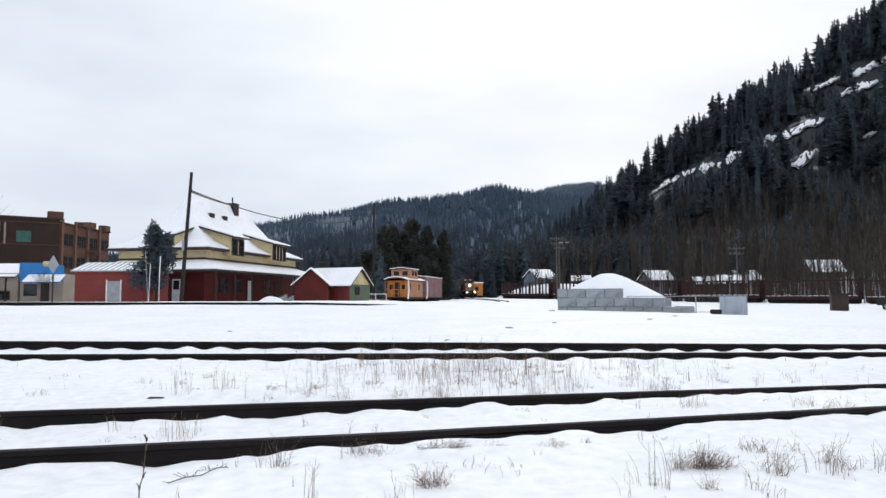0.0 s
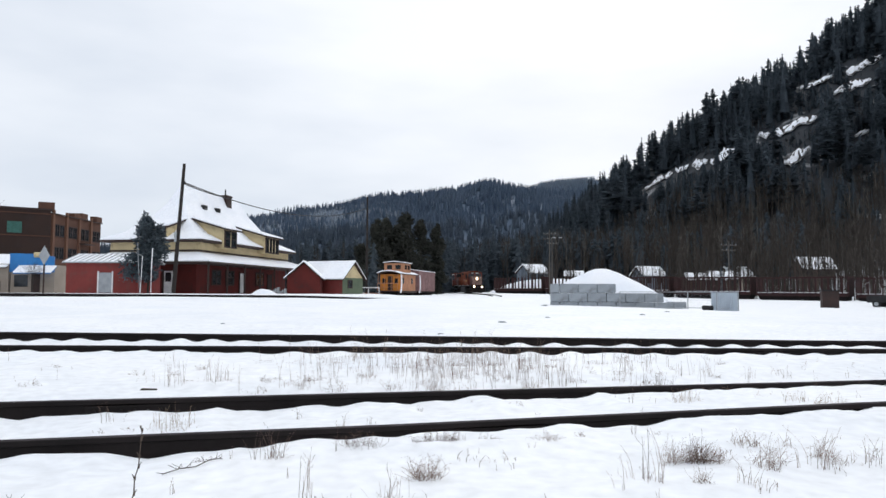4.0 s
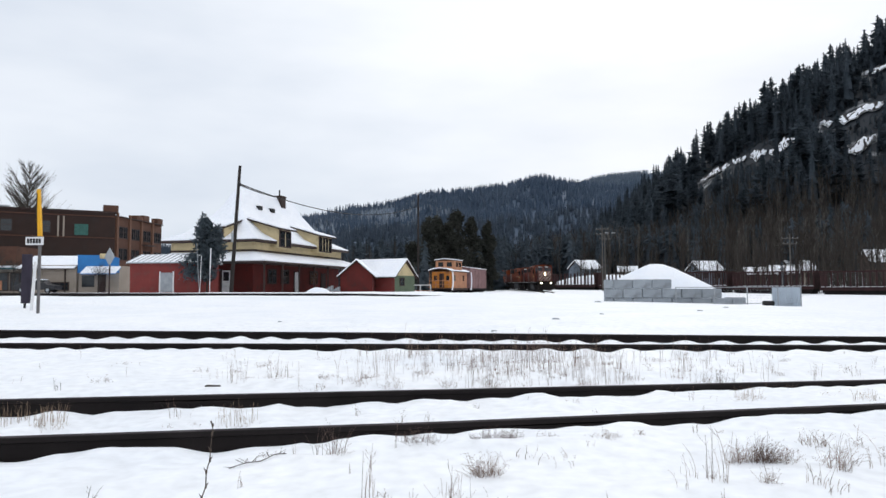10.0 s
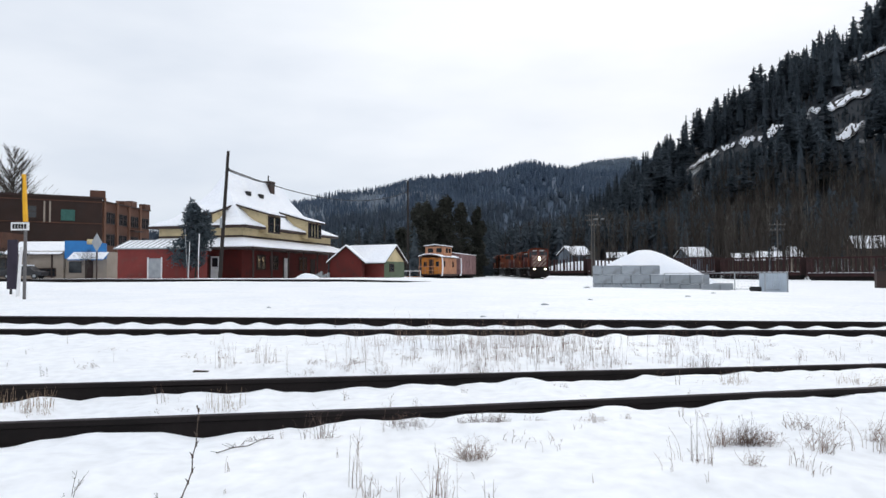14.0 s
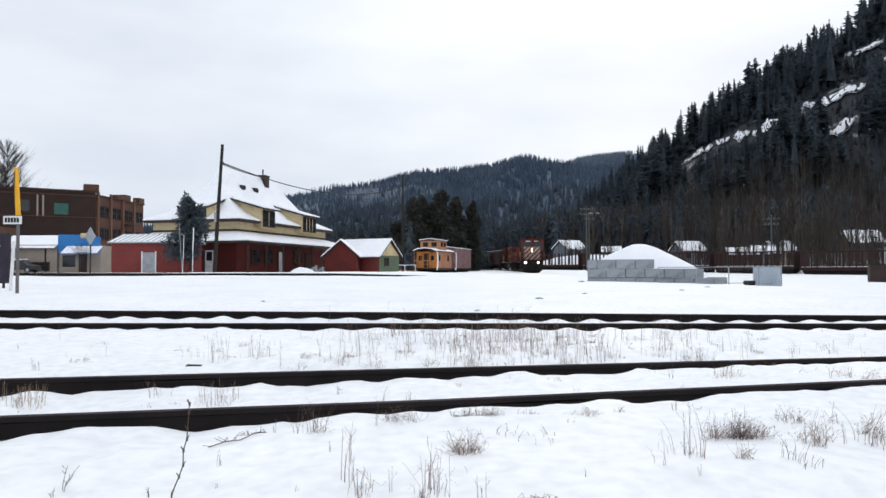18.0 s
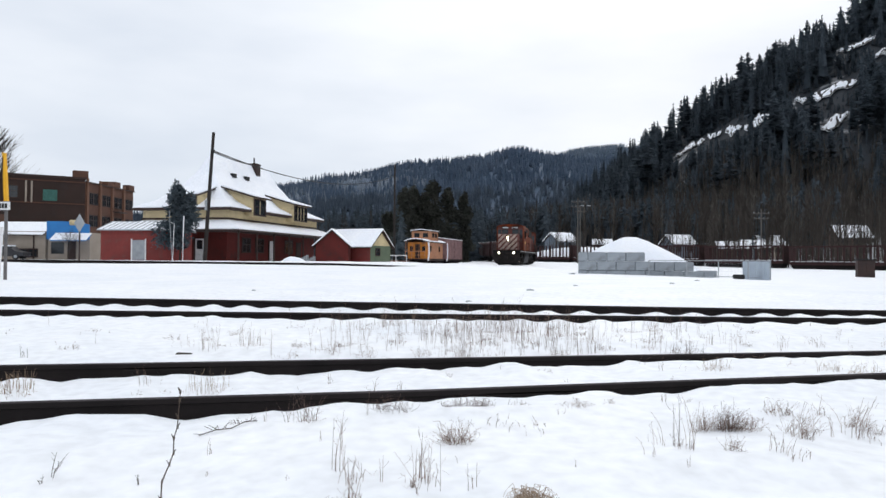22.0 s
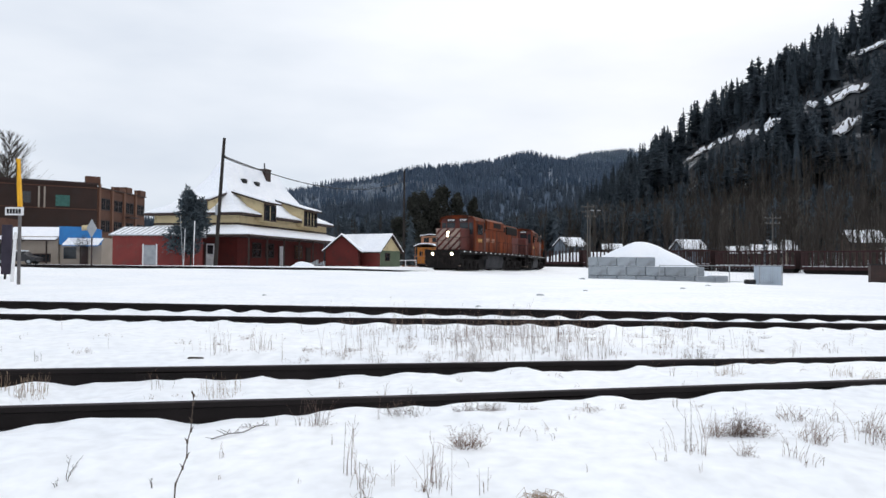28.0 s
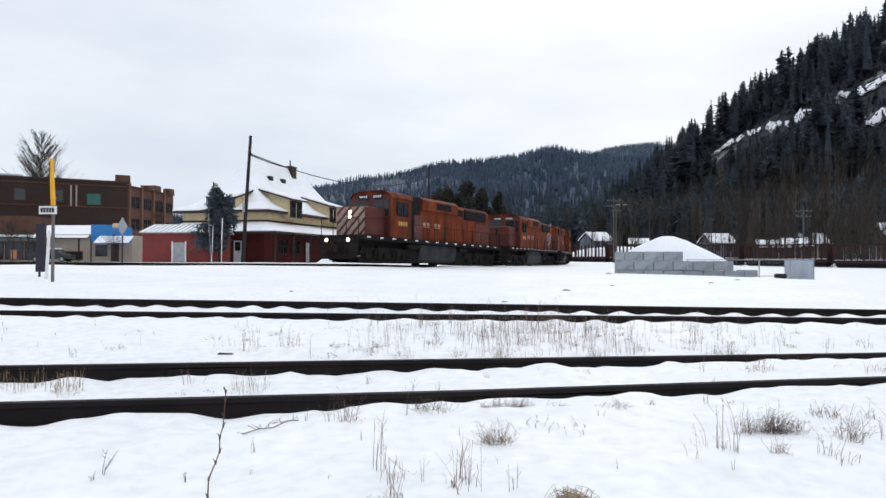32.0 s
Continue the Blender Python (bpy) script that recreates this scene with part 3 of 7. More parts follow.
def wheelset(parent, y):
    bm = bmesh.new()
    tube(bm, (-0.75, 0, 0), (0.75, 0, 0), 0.09)
    for s in (-1, 1):
        tube(bm, (s * 0.66, 0, 0), (s * 0.79, 0, 0), 0.5, sides=20)
        tube(bm, (s * 0.79, 0, 0), (s * 0.83, 0, 0), 0.16, sides=8)
        for k in range(4):
            a = k * math.pi / 2
            box(bm, s * 0.80 - 0.012, s * 0.80 + 0.012, 0.3 * math.cos(a) - 0.05, 0.3 * math.cos(a) + 0.05, 0.3 * math.sin(a) - 0.05, 0.3 * math.sin(a) + 0.05)
    ob = part("wheelset", bm, LOCO_BLACK, parent)
    ob.matrix_local = pose(0, y, 0.5)
    WHEELS.append(ob)
    return ob


WHEELS = []


def bogie(parent, y, axles, name="bogie"):
    """A truck: two side frames with springs and boxes, and its wheelsets."""
    bm = bmesh.new()
    half = (axles[-1] - axles[0]) / 2
    for s in (-1, 1):
        prism(bm, [(y - half - 0.55, 0.62), (y - half - 0.2, 0.34), (y + half + 0.2, 0.34), (y + half + 0.55, 0.62), (y + half + 0.5, 1.02), (y - half - 0.5, 1.02)], "x", s * 0.98, s * 1.14)
        for a in axles:
            box(bm, min(s * 1.12, s * 1.26), max(s * 1.12, s * 1.26), y + a - 0.17, y + a + 0.17, 0.34, 0.68)
        for a, b in zip(axles, axles[1:]):
            for k in (-0.18, 0.18):
                tube(bm, (s * 1.2, y + (a + b) / 2 + k, 0.45), (s * 1.2, y + (a + b) / 2 + k, 0.9), 0.11, sides=8)
    box(bm, -0.95, 0.95, y - 0.5, y + 0.5, 0.6, 1.15)
    # added skirts and inner block make the truck's dark underside solid
    for s in (-1, 1):
        box(bm, *sorted((s * 0.86, s * 1.02)), y - half - 0.5, y + half + 0.5, 0.1, 0.5)
    box(bm, -0.6, 0.6, y - half - 0.4, y + half + 0.4, 0.18, 1.1)
    for s in (-1, 1):
        for a in axles:
            box(bm, min(s * 0.9, s * 1.1), max(s * 0.9, s * 1.1), y + a + 0.52, y + a + 0.7, 0.2, 0.8)
            box(bm, min(s * 0.9, s * 1.1), max(s * 0.9, s * 1.1), y + a - 0.7, y + a - 0.52, 0.2, 0.8)
    truck = part(name, bm, LOCO_BLACK, parent, "black cast truck frame")
    for a in axles:
        wheelset(truck, y + a)
    return truck


def locomotive(body, accent, label, lit, striped=False):
    """A six-axle road switcher, nose towards +y, rail heads at z = 0."""
    loco = thing("locomotive", 0, 0, 0, 0, label, "locomotive", "locomotives of the train")
    # frame, tank, trucks
    bm = bmesh.new()
    box(bm, -1.48, 1.48, -9.9, 9.9, 1.45, 1.72)
    box(bm, -0.7, 0.7, -9.9, 9.9, 1.0, 1.46)
    part("underframe", bm, LOCO_BLACK, loco, "black walkway and sill", 0.01)
    bm = bmesh.new()
    prism(bm, [(-1.2, 1.42), (-1.26, 0.95), (-1.1, 0.36), (-0.8, 0.2), (0.8, 0.2), (1.1, 0.36), (1.26, 0.95), (1.2, 1.42)], "y", -2.6, 2.6)
    part("fuel_tank", bm, TANK_GREY, loco, "dusty grey fuel tank", 0.02)
    for s in (-1, 1):
        for y0, y1 in ((-3.9, -2.75), (2.8, 4.3)):
            bm = bmesh.new()
            tube(bm, (s * 1.32, y0, 1.22), (s * 1.32, y1, 1.22), 0.16, sides=8)
            part("air_reservoir", bm, LOCO_BLACK, loco)
    bogie(loco, 6.65, (-2.05, 0, 2.05))
    bogie(loco, -6.65, (-2.05, 0, 2.05))
    # short hood, cab, long hood
    nose = boxpart("nose", (-1.12, 1.12, 6.6, 8.75, 1.72, 3.55), accent, loco, "dark red low nose", 0.09)
    if not striped:
        bm = bmesh.new()
        stripes(bm, -1.06, 1.06, 1.8, 3.5, 8.752, 0.012)
        for v in bm.verts:
            v.co.x *= -1
        part("stripe", bm, STRIPE_WHITE, nose, "dirty white diagonal bands")
    bm = bmesh.new()
    prism(bm, [(-1.55, 1.72), (1.55, 1.72), (1.55, 4.25), (1.38, 4.5), (0.75, 4.66), (-0.75, 4.66), (-1.38, 4.5), (-1.55, 4.25)], "y", 4.2, 6.62)
    cab = part("cab", bm, body, loco, "red cab with number bars", 0.03)
    bm = bmesh.new()
    prism(bm, [(-1.62, 4.22), (-1.42, 4.5), (-0.8, 4.665), (0.8, 4.665), (1.42, 4.5), (1.62, 4.22), (1.62, 4.27), (1.44, 4.56), (0.82, 4.72), (-0.82, 4.72), (-1.44, 4.56), (-1.62, 4.27)], "y", 4.1, 6.7)
    part("cab_roof", bm, body, cab)
    boxpart("cab_front", (-1.44, 1.44, 6.622, 6.634, 1.75, 4.44), LOCO_DARK_RED, cab, "grimy dark red cab front")
    for s in (-1, 1):
        bm = bmesh.new()
        box(bm, min(s * 1.552, s * 1.585), max(s * 1.552, s * 1.585), 4.62, 5.95, 3.12, 4.0)
        part("window_frame", bm, LOCO_BLACK, cab)
        for y0 in (4.68, 5.32):
            boxpart("side_window", (min(s * 1.575, s * 1.595), max(s * 1.575, s * 1.595), y0, y0 + 0.57, 3.18, 3.94), GLASS, cab)
        boxpart("windshield", (min(s * 0.22, s * 0.95), max(s * 0.22, s * 0.95), 6.625, 6.65, 3.62, 4.12), GLASS, cab)
        boxpart("door_window", (min(s * 1.04, s * 1.38), max(s * 1.04, s * 1.38), 6.625, 6.65, 3.1, 4.1), GLASS, cab)
        boxpart("number_board", (min(s * 0.2, s * 0.92), max(s * 0.2, s * 0.92), 6.6, 6.72, 4.2, 4.45), BLACK, cab, "black number board")
        for k in range(4):
            x = s * (0.3 + 0.16 * k)
            boxpart("board_bar", (x - 0.05, x + 0.05, 6.715, 6.727, 4.26, 4.39), WHITE_PAINT, cab)
            boxpart("number_bar", (min(s * 1.552, s * 1.565), max(s * 1.552, s * 1.565), 4.72 + 0.28 * k, 4.92 + 0.28 * k, 2.5, 2.78), GOLD, cab, "faded gold number bar")
        boxpart("mirror", (min(s * 1.6, s * 1.68), max(s * 1.6, s * 1.68), 6.0, 6.06, 3.3, 3.8), LOCO_BLACK, cab)
    # long hood
    bm = bmesh.new()
    prism(bm, [(-0.93, 1.72), (0.93, 1.72), (0.93, 4.28), (0.72, 4.55), (-0.72, 4.55), (-0.93, 4.28)], "y", -8.6, 3.1)
    hood = part("long_hood", bm, body, loco, "red long hood with doors", 0.015)
    boxpart("filter_housing", (-1.05, 1.05, 3.0, 4.22, 1.72, 4.6), LOCO_BLACK, loco, "blackened filter housing", 0.04)
    boxpart("air_intake", (-1.0, 1.0, 2.2, 2.99, 3.46, 4.66), LOCO_BLACK, loco, "sooty black air intake", 0.03)
    for s in (-1, 1):
        boxpart("filter_screen", (min(s * 1.05, s * 1.09), max(s * 1.05, s * 1.09), 3.1, 4.12, 3.35, 4.45), LOCO_BLACK, loco)
        bm = bmesh.new()
        prism(bm, [(s * 0.92, 3.6), (s * 1.04, 3.68), (s * 1.04, 4.28), (s * 0.92, 4.42)][:: s], "y", -7.9, -4.3)
        part("radiator", bm, LOCO_BLACK, hood, "black flared radiator grille")
        bm = bmesh.new()
        prism(bm, [(s * 0.92, 3.75), (s * 1.12, 3.85), (s * 1.12, 4.52), (s * 0.86, 4.72), (s * 0.02, 4.76), (s * 0.02, 4.5)][:: s], "y", -3.0, 2.1)
        part("brake_blister", bm, body, hood)
        boxpart("brake_grille", (min(s * 1.12, s * 1.135), max(s * 1.12, s * 1.135), -2.0, 0.2, 4.0, 4.45), LOCO_BLACK, hood)
        boxpart("intake_grille", (min(s * 0.93, s * 0.955), max(s * 0.93, s * 0.955), -4.1, -3.1, 3.8, 4.25), LOCO_BLACK, hood)
        for k in range(13):
            y = -8.2 + k * 0.85
            boxpart("hood_door", (min(s * 0.93, s * 0.952), max(s * 0.93, s * 0.952), y, y + 0.8, 1.85, 3.25), body, hood)
        for k, w in enumerate((0.34, 0.34, 0.0, 0.34, 0.34, 0.34, 0.34)):
            if w:
                boxpart("letter_bar", (min(s * 0.953, s * 0.962), max(s * 0.953, s * 0.962), -0.6 + k * 0.5, -0.6 + k * 0.5 + w, 2.66, 2.98), LOCO_FADED, hood, "faded lettering bar")
    bm = bmesh.new()
    for y in (-7.4, -6.2, -5.0):
        tube(bm, (0, y, 4.5), (0, y, 4.68), 0.56, sides=16)
    part("radiator_fan", bm, LOCO_BLACK, hood)
    bm = bmesh.new()
    for y in (-0.8, 0.5):
        tube(bm, (0, y, 4.7), (0, y, 4.84), 0.5, sides=14)
    box(bm, -0.25, 0.25, -3.9, -3.2, 4.5, 4.78)
    part("exhaust_stack", bm, LOCO_BLACK, hood)
    for s in (-1, 1):
        boxpart("blower_panel", (*sorted((s * 0.955, s * 0.975)), 1.95, 3.08, 1.78, 3.42), LOCO_MAUVE, hood, "dusty mauve blower panel")
        if striped:
            bm = bmesh.new()
            for k in range(4):
                lo = 1.95 + 0.58 * k
                prism(bm, [(-6.75, lo), (-6.75, lo + 0.28), (-8.5, lo + 0.28 + 0.75), (-8.5, lo + 0.75)][:: s], "x", *sorted((s * 0.97, s * 0.98)))
            part("stripe", bm, STRIPE_WHITE, hood, "dirty white diagonal bands")
    boxpart("soot_deck", (-0.7, 0.7, -8.5, -3.02, 4.552, 4.57), LOCO_BLACK, hood, "sooty hood top")
    boxpart("rear_hood", (-0.966, 0.966, -8.62, -6.3, 1.73, 3.4), LOCO_DARK_RED, hood, "grimy dark red rear doors", 0.01)
    # added dark boxes filling the black underside between tank and trucks
    for y0, y1 in ((2.65, 4.1), (-4.1, -2.65)):
        bm = bmesh.new()
        box(bm, -1.05, 1.05, y0, y1, 0.12, 1.44)
        part("underside_fill", bm, LOCO_BLACK, loco, "", 0.03)
    # pilot, steps, couplers, rails
    for e in (1, -1):
        bm = bmesh.new()
        prism(bm, [(-1.45, 1.45), (1.45, 1.45), (1.45, 0.65), (1.2, 0.28), (-1.2, 0.28), (-1.45, 0.65)], "y", *sorted((e * 9.85, e * 10.0)))
        part("pilot", bm, LOCO_BLACK, loco, "black pilot plate", 0.01)
        bm = bmesh.new()
        box(bm, -0.16, 0.16, *sorted((e * 9.9, e * 10.45)), 0.72, 1.02)
        box(bm, -0.24, 0.2, *sorted((e * 10.3, e * 10.5)), 0.66, 1.08)
        part("coupler", bm, LOCO_BLACK, loco, "", 0.03)
        for s in (-1, 1):
            bm = bmesh.new()
            for k in range(4):
                box(bm, *sorted((s * 1.05, s * 1.5)), *sorted((e * 9.2, e * 9.75)), 0.42 + k * 0.34, 0.46 + k * 0.34)
            box(bm, *sorted((s * 1.04, s * 1.07)), *sorted((e * 9.2, e * 9.75)), 0.4, 1.5)
            part("step", bm, LOCO_BLACK, loco)
            boxpart("step_edge", (*sorted((s * 1.06, s * 1.51)), *sorted((e * 9.752, e * 9.765)), 0.42, 0.5), STRIPE_WHITE, loco)
        bm = bmesh.new()
        for x in (-1.4, -0.5, 0.5, 1.4):
            tube(bm, (x, e * 9.8, 1.7), (x, e * 9.8, 2.75), 0.025, sides=5)
        tube(bm, (-1.4, e * 9.8, 2.73), (-0.5, e * 9.8, 2.73), 0.022, sides=5)
        tube(bm, (0.5, e * 9.8, 2.73), (1.4, e * 9.8, 2.73), 0.022, sides=5)
        tube(bm, (-0.5, e * 9.8, 2.5), (0.5, e * 9.8, 2.5), 0.018, sides=5)
        for x in (-0.7, -0.35, 0.35, 0.7):
            tube(bm, (x, e * 10.02, 1.3), (x, e * 10.06, 0.45), 0.035, sides=5)
        part("end_railing", bm, LOCO_BLACK, loco)
    for s in (-1, 1):
        bm = bmesh.new()
        for k in range(10):
            tube(bm, (s * 1.42, -9.2 + k * 1.45, 1.7), (s * 1.42, -9.2 + k * 1.45, 2.72), 0.02, sides=4)
        tube(bm, (s * 1.42, -9.2, 2.7), (s * 1.42, 3.9, 2.7), 0.02, sides=4)
        tube(bm, (s * 1.42, 6.9, 1.7), (s * 1.42, 6.9, 2.9), 0.02, sides=4)
        tube(bm, (s * 1.42, 6.9, 2.9), (s * 1.42, 9.6, 2.7), 0.02, sides=4)
        part("side_railing", bm, LOCO_BLACK, loco)
        for k in range(14):
            boxpart("reflector", (*sorted((s * 1.482, s * 1.492)), -9.0 + k * 1.36, -8.65 + k * 1.36, 1.59, 1.67), WHITE_PAINT, loco, "pale sill reflector")
    # lamps
    for z in (3.18, 2.91):
        bm = bmesh.new()
        tube(bm, (0, 8.74, z), (0, 8.82, z), 0.12, sides=14)
        lamp = part("headlight", bm, LOCO_BLACK, nose, "nose headlight")
        bm = bmesh.new()
        tube(bm, (0, 8.82, z), (0, 8.835, z), 0.08, sides=14)
        part("lens", bm, HEADLAMP if lit else GLASS, lamp, "lit lens" if lit else "unlit lens")
    for s in (-1, 1):
        bm = bmesh.new()
        tube(bm, (s * 0.81, 9.78, 1.42), (s * 0.81, 10.02, 1.42), 0.15, sides=14)
        lamp = part("ditch_light", bm, LOCO_BLACK, loco, "ditch light on the pilot")
        bm = bmesh.new()
        tube(bm, (s * 0.81, 10.02, 1.42), (s * 0.81, 10.035, 1.42), 0.09, sides=14)
        part("lens", bm, HEADLAMP if lit else GLASS, lamp, "lit lens" if lit else "unlit lens")
    bm = bmesh.new()
    tube(bm, (0.3, 5.2, 4.7), (0.3, 5.2, 4.95), 0.07)
    tube(bm, (-0.35, 5.0, 4.7), (-0.35, 5.7, 4.85), 0.06)
    part("horn", bm, LOCO_BLACK, cab)
    return loco


def hopper_car(label):
    """A covered freight car with ribbed sides."""
    car = thing("freight_car", 0, 0, 0, 0, label, "freight car", "freight cars of the train")
    bm = bmesh.new()
    prism(bm, [(-1.5, 1.25), (1.5, 1.25), (1.5, 3.9), (1.1, 4.3), (-1.1, 4.3), (-1.5, 3.9)], "y", -7.6, 7.6)
    part("body", bm, CAR_RED, car, "", 0.02)
    bm = bmesh.new()
    box(bm, -1.4, 1.4, -8.0, 8.0, 0.95, 1.25)
    part("underframe", bm, LOCO_BLACK, car)
    for s in (-1, 1):
        for k in range(11):
            boxpart("rib", (*sorted((s * 1.5, s * 1.58)), -7.5 + k * 1.48, -7.4 + k * 1.48, 1.25, 3.9), CAR_RED, car)
    boxpart("running_board", (-0.4, 0.4, -7.7, 7.7, 4.34, 4.38), GREY_METAL, car, "grey roof walk")
    boxpart("snow_layer", (-1.1, 1.1, -7.6, 7.6, 4.3, 4.335), ROOF_SNOW, car, "dusting of snow")
    bogie(car, 5.6, (-0.9, 0.9))
    bogie(car, -5.6, (-0.9, 0.9))
    return car


TRAIN = []
SPEED, S_END = 4.2, 0.0
k_end = int(np.argmin(np.hypot(MAIN_LINE[:, 0] + 6.615, MAIN_LINE[:, 1] - 41.86)))
S_END = k_end * 0.5


def front_s(t):
    """Where the train's front is on the line at t seconds: it runs at an almost even pace."""
    return S_END + float(np.interp(t, [0, 4, 8, 12, 16, 20, 24, 28, 30, 31, 32], [123.7, 108.2, 92.7, 77.1, 61.6, 45.9, 30.7, 16.3, 8.35, 4.15, 0.0]))


units = [locomotive(LOCO_RED, LOCO_DARK_RED, "weathered orange-red diesel locomotive with striped nose and lit headlights", True),
         locomotive(LOCO_RED, LOCO_DARK_RED, "second weathered red diesel locomotive with striped hood end", False, True),
         locomotive(LOCO_RED, LOCO_DARK_RED, "third weathered red diesel locomotive running backwards in the train", False)]
back = 10.0
for n, u in enumerate(units):
    TRAIN.append((u, back, 6.65, n == 2))
    back += 21.1
back -= 10.5
for n in range(4):
    back += 8.4
    TRAIN.append((hopper_car("oxide-red freight car with ribbed sides behind the locomotives"), back, 5.6, False))
    back += 8.4


def motions():
    """The train rolls along the main line; its wheels turn."""
    times = [0.5 * k for k in range(65)]
    for unit, offset, half, turned in TRAIN:
        rows = []
        for t in times:
            s = front_s(t) + offset
            a, b = main_at(s - half), main_at(s + half)
            d = a - b
            heading = math.degrees(math.atan2(-d[0], d[1])) + (180 if turned else 0)
            pitch = math.degrees(math.atan2(d[2], math.hypot(d[0], d[1]))) * (-1 if turned else 1)
            mid = (a + b) / 2
            rows.append((t, pose(mid[0], mid[1], mid[2], pitch, 0, heading)))
        walk(unit, rows)
    step = 0.15
    for w in WHEELS_STILL:
        unit = w.parent.parent
        back_to_front = any(u == unit and turned for u, _, _, turned in TRAIN)
        loc = w.matrix_local.translation.copy()
        rows = []
        t = 0.0
        while t < 32.0 + step:
            roll = -math.degrees(SPEED * t / 0.5) * (-1 if back_to_front else 1)
            rows.append((min(t, 32.0), pose(loc.x, loc.y, loc.z, roll % 360, 0, 0)))
            t += step
        walk(w, rows)


# ---------------------------------------------------------------- houses and sheds
def hip_roof(bm, x0, x1, y0, y1, levels):
    """Rings of a hip roof: each level is (inset, z); the last closes to a ridge along x."""
    rings = []
    for inset, z in levels:
        a, b, c, d = x0 + inset, x1 - inset, y0 + inset, y1 - inset
        rings.append([bm.verts.new(p) for p in ((a, c, z), (b, c, z), (b, d, z), (a, d, z))])
    for r0, r1 in zip(rings, rings[1:]):
        for i in range(4):
            bm.faces.new((r0[i], r0[(i + 1) % 4], r1[(i + 1) % 4], r1[i]))
    bm.faces.new(rings[0][::-1])
    bm.faces.new(rings[-1])


def window(parent, origin, across, up, wide, high, out, panes=2, bars=None):
    """A framed window on a wall: origin is its lower corner, across the wall's direction, out its normal."""
    o, a, n = Vector(origin), Vector(across).normalized(), Vector(out).normalized()
    u = Vector((0, 0, 1))

    def slab(bm, s0, s1, t0, t1, d0, d1):
        v = [bm.verts.new(o + a * s + u * t + n * d) for d in (d0, d1) for s, t in ((s0, t0), (s1, t0), (s1, t1), (s0, t1))]
        for f in ((0, 1, 2, 3), (7, 6, 5, 4), (0, 4, 5, 1), (1, 5, 6, 2), (2, 6, 7, 3), (3, 7, 4, 0)):
            bm.faces.new([v[i] for i in f])
    e = min(0.12, wide * 0.12)
    bm = bmesh.new()
    for s0, s1, t0, t1 in ((-e, wide + e, -e, 0), (-e, wide + e, high, high + e), (-e, 0, 0, high), (wide, wide + e, 0, high)):
        slab(bm, s0, s1, t0, t1, -0.02, 0.07)
    frame_part = part("window", bm, BROWN_TRIM, parent, "dark framed window")
    for k in range(1, panes):
        bm = bmesh.new()
        slab(bm, wide * k / panes - e / 2.5, wide * k / panes + e / 2.5, 0, high, 0.0, 0.055)
        part("mullion", bm, bars or BROWN_TRIM, frame_part)
    bm = bmesh.new()
    slab(bm, 0, wide, high * 0.52, high * 0.52 + e * 0.6, 0.0, 0.05)
    part("meeting_rail", bm, BROWN_TRIM, frame_part)
    for k in range(panes):
        bm = bmesh.new()
        slab(bm, wide * k / panes, wide * (k + 1) / panes, 0, high, 0.01, 0.03)
        part("pane", bm, GLASS, frame_part)
    return frame_part


def gable_hut(name, x, y, z, rz, length, depth, eave, ridge, wall_mat, label, over=0.3, gable_mat=None, snow=0.16, slab_mat=None):
    """A small gabled building: ridge along local x, front at local y = 0."""
    hut = thing(name, x, y, z, rz, label, "shed")
    bm = bmesh.new()
    box(bm, 0, length, 0, depth, -0.6, eave)
    part("wall", bm, wall_mat, hut)
    for gx0, gx1, nm in ((0.0, 0.12, "gable"), (length - 0.12, length, "gable")):
        bm = bmesh.new()
        prism(bm, [(0, eave), (depth, eave), (depth / 2, ridge - 0.05)], "x", gx0, gx1)
        part(nm, bm, gable_mat or wall_mat, hut)
    slope = (ridge - eave) / (depth / 2)
    for side, nm in ((0, "roof"), (1, "roof")):
        for lift, thick, mat, grow, tag in ((0.0, 0.1, slab_mat or BROWN_TRIM, 0.0, nm), (0.1, snow, ROOF_SNOW, -0.04, "snow_layer")):
            ye, yr = -over - grow * 0 + (0.03 if tag == "snow_layer" else 0), depth / 2
            ze = eave - over * slope + lift
            zr = ridge + lift
            pts = [(ye, ze), (yr, zr), (yr, zr + thick), (ye, ze + thick)]
            if side:
                pts = [(depth - p, q) for p, q in pts][::-1]
            bm = bmesh.new()
            prism(bm, pts, "x", -over + (0.03 if tag == "snow_layer" else 0), length + over - (0.03 if tag == "snow_layer" else 0))
            part(tag, bm, mat, hut, "snow on the roof" if tag == "snow_layer" else "", 0.02)
    return hut


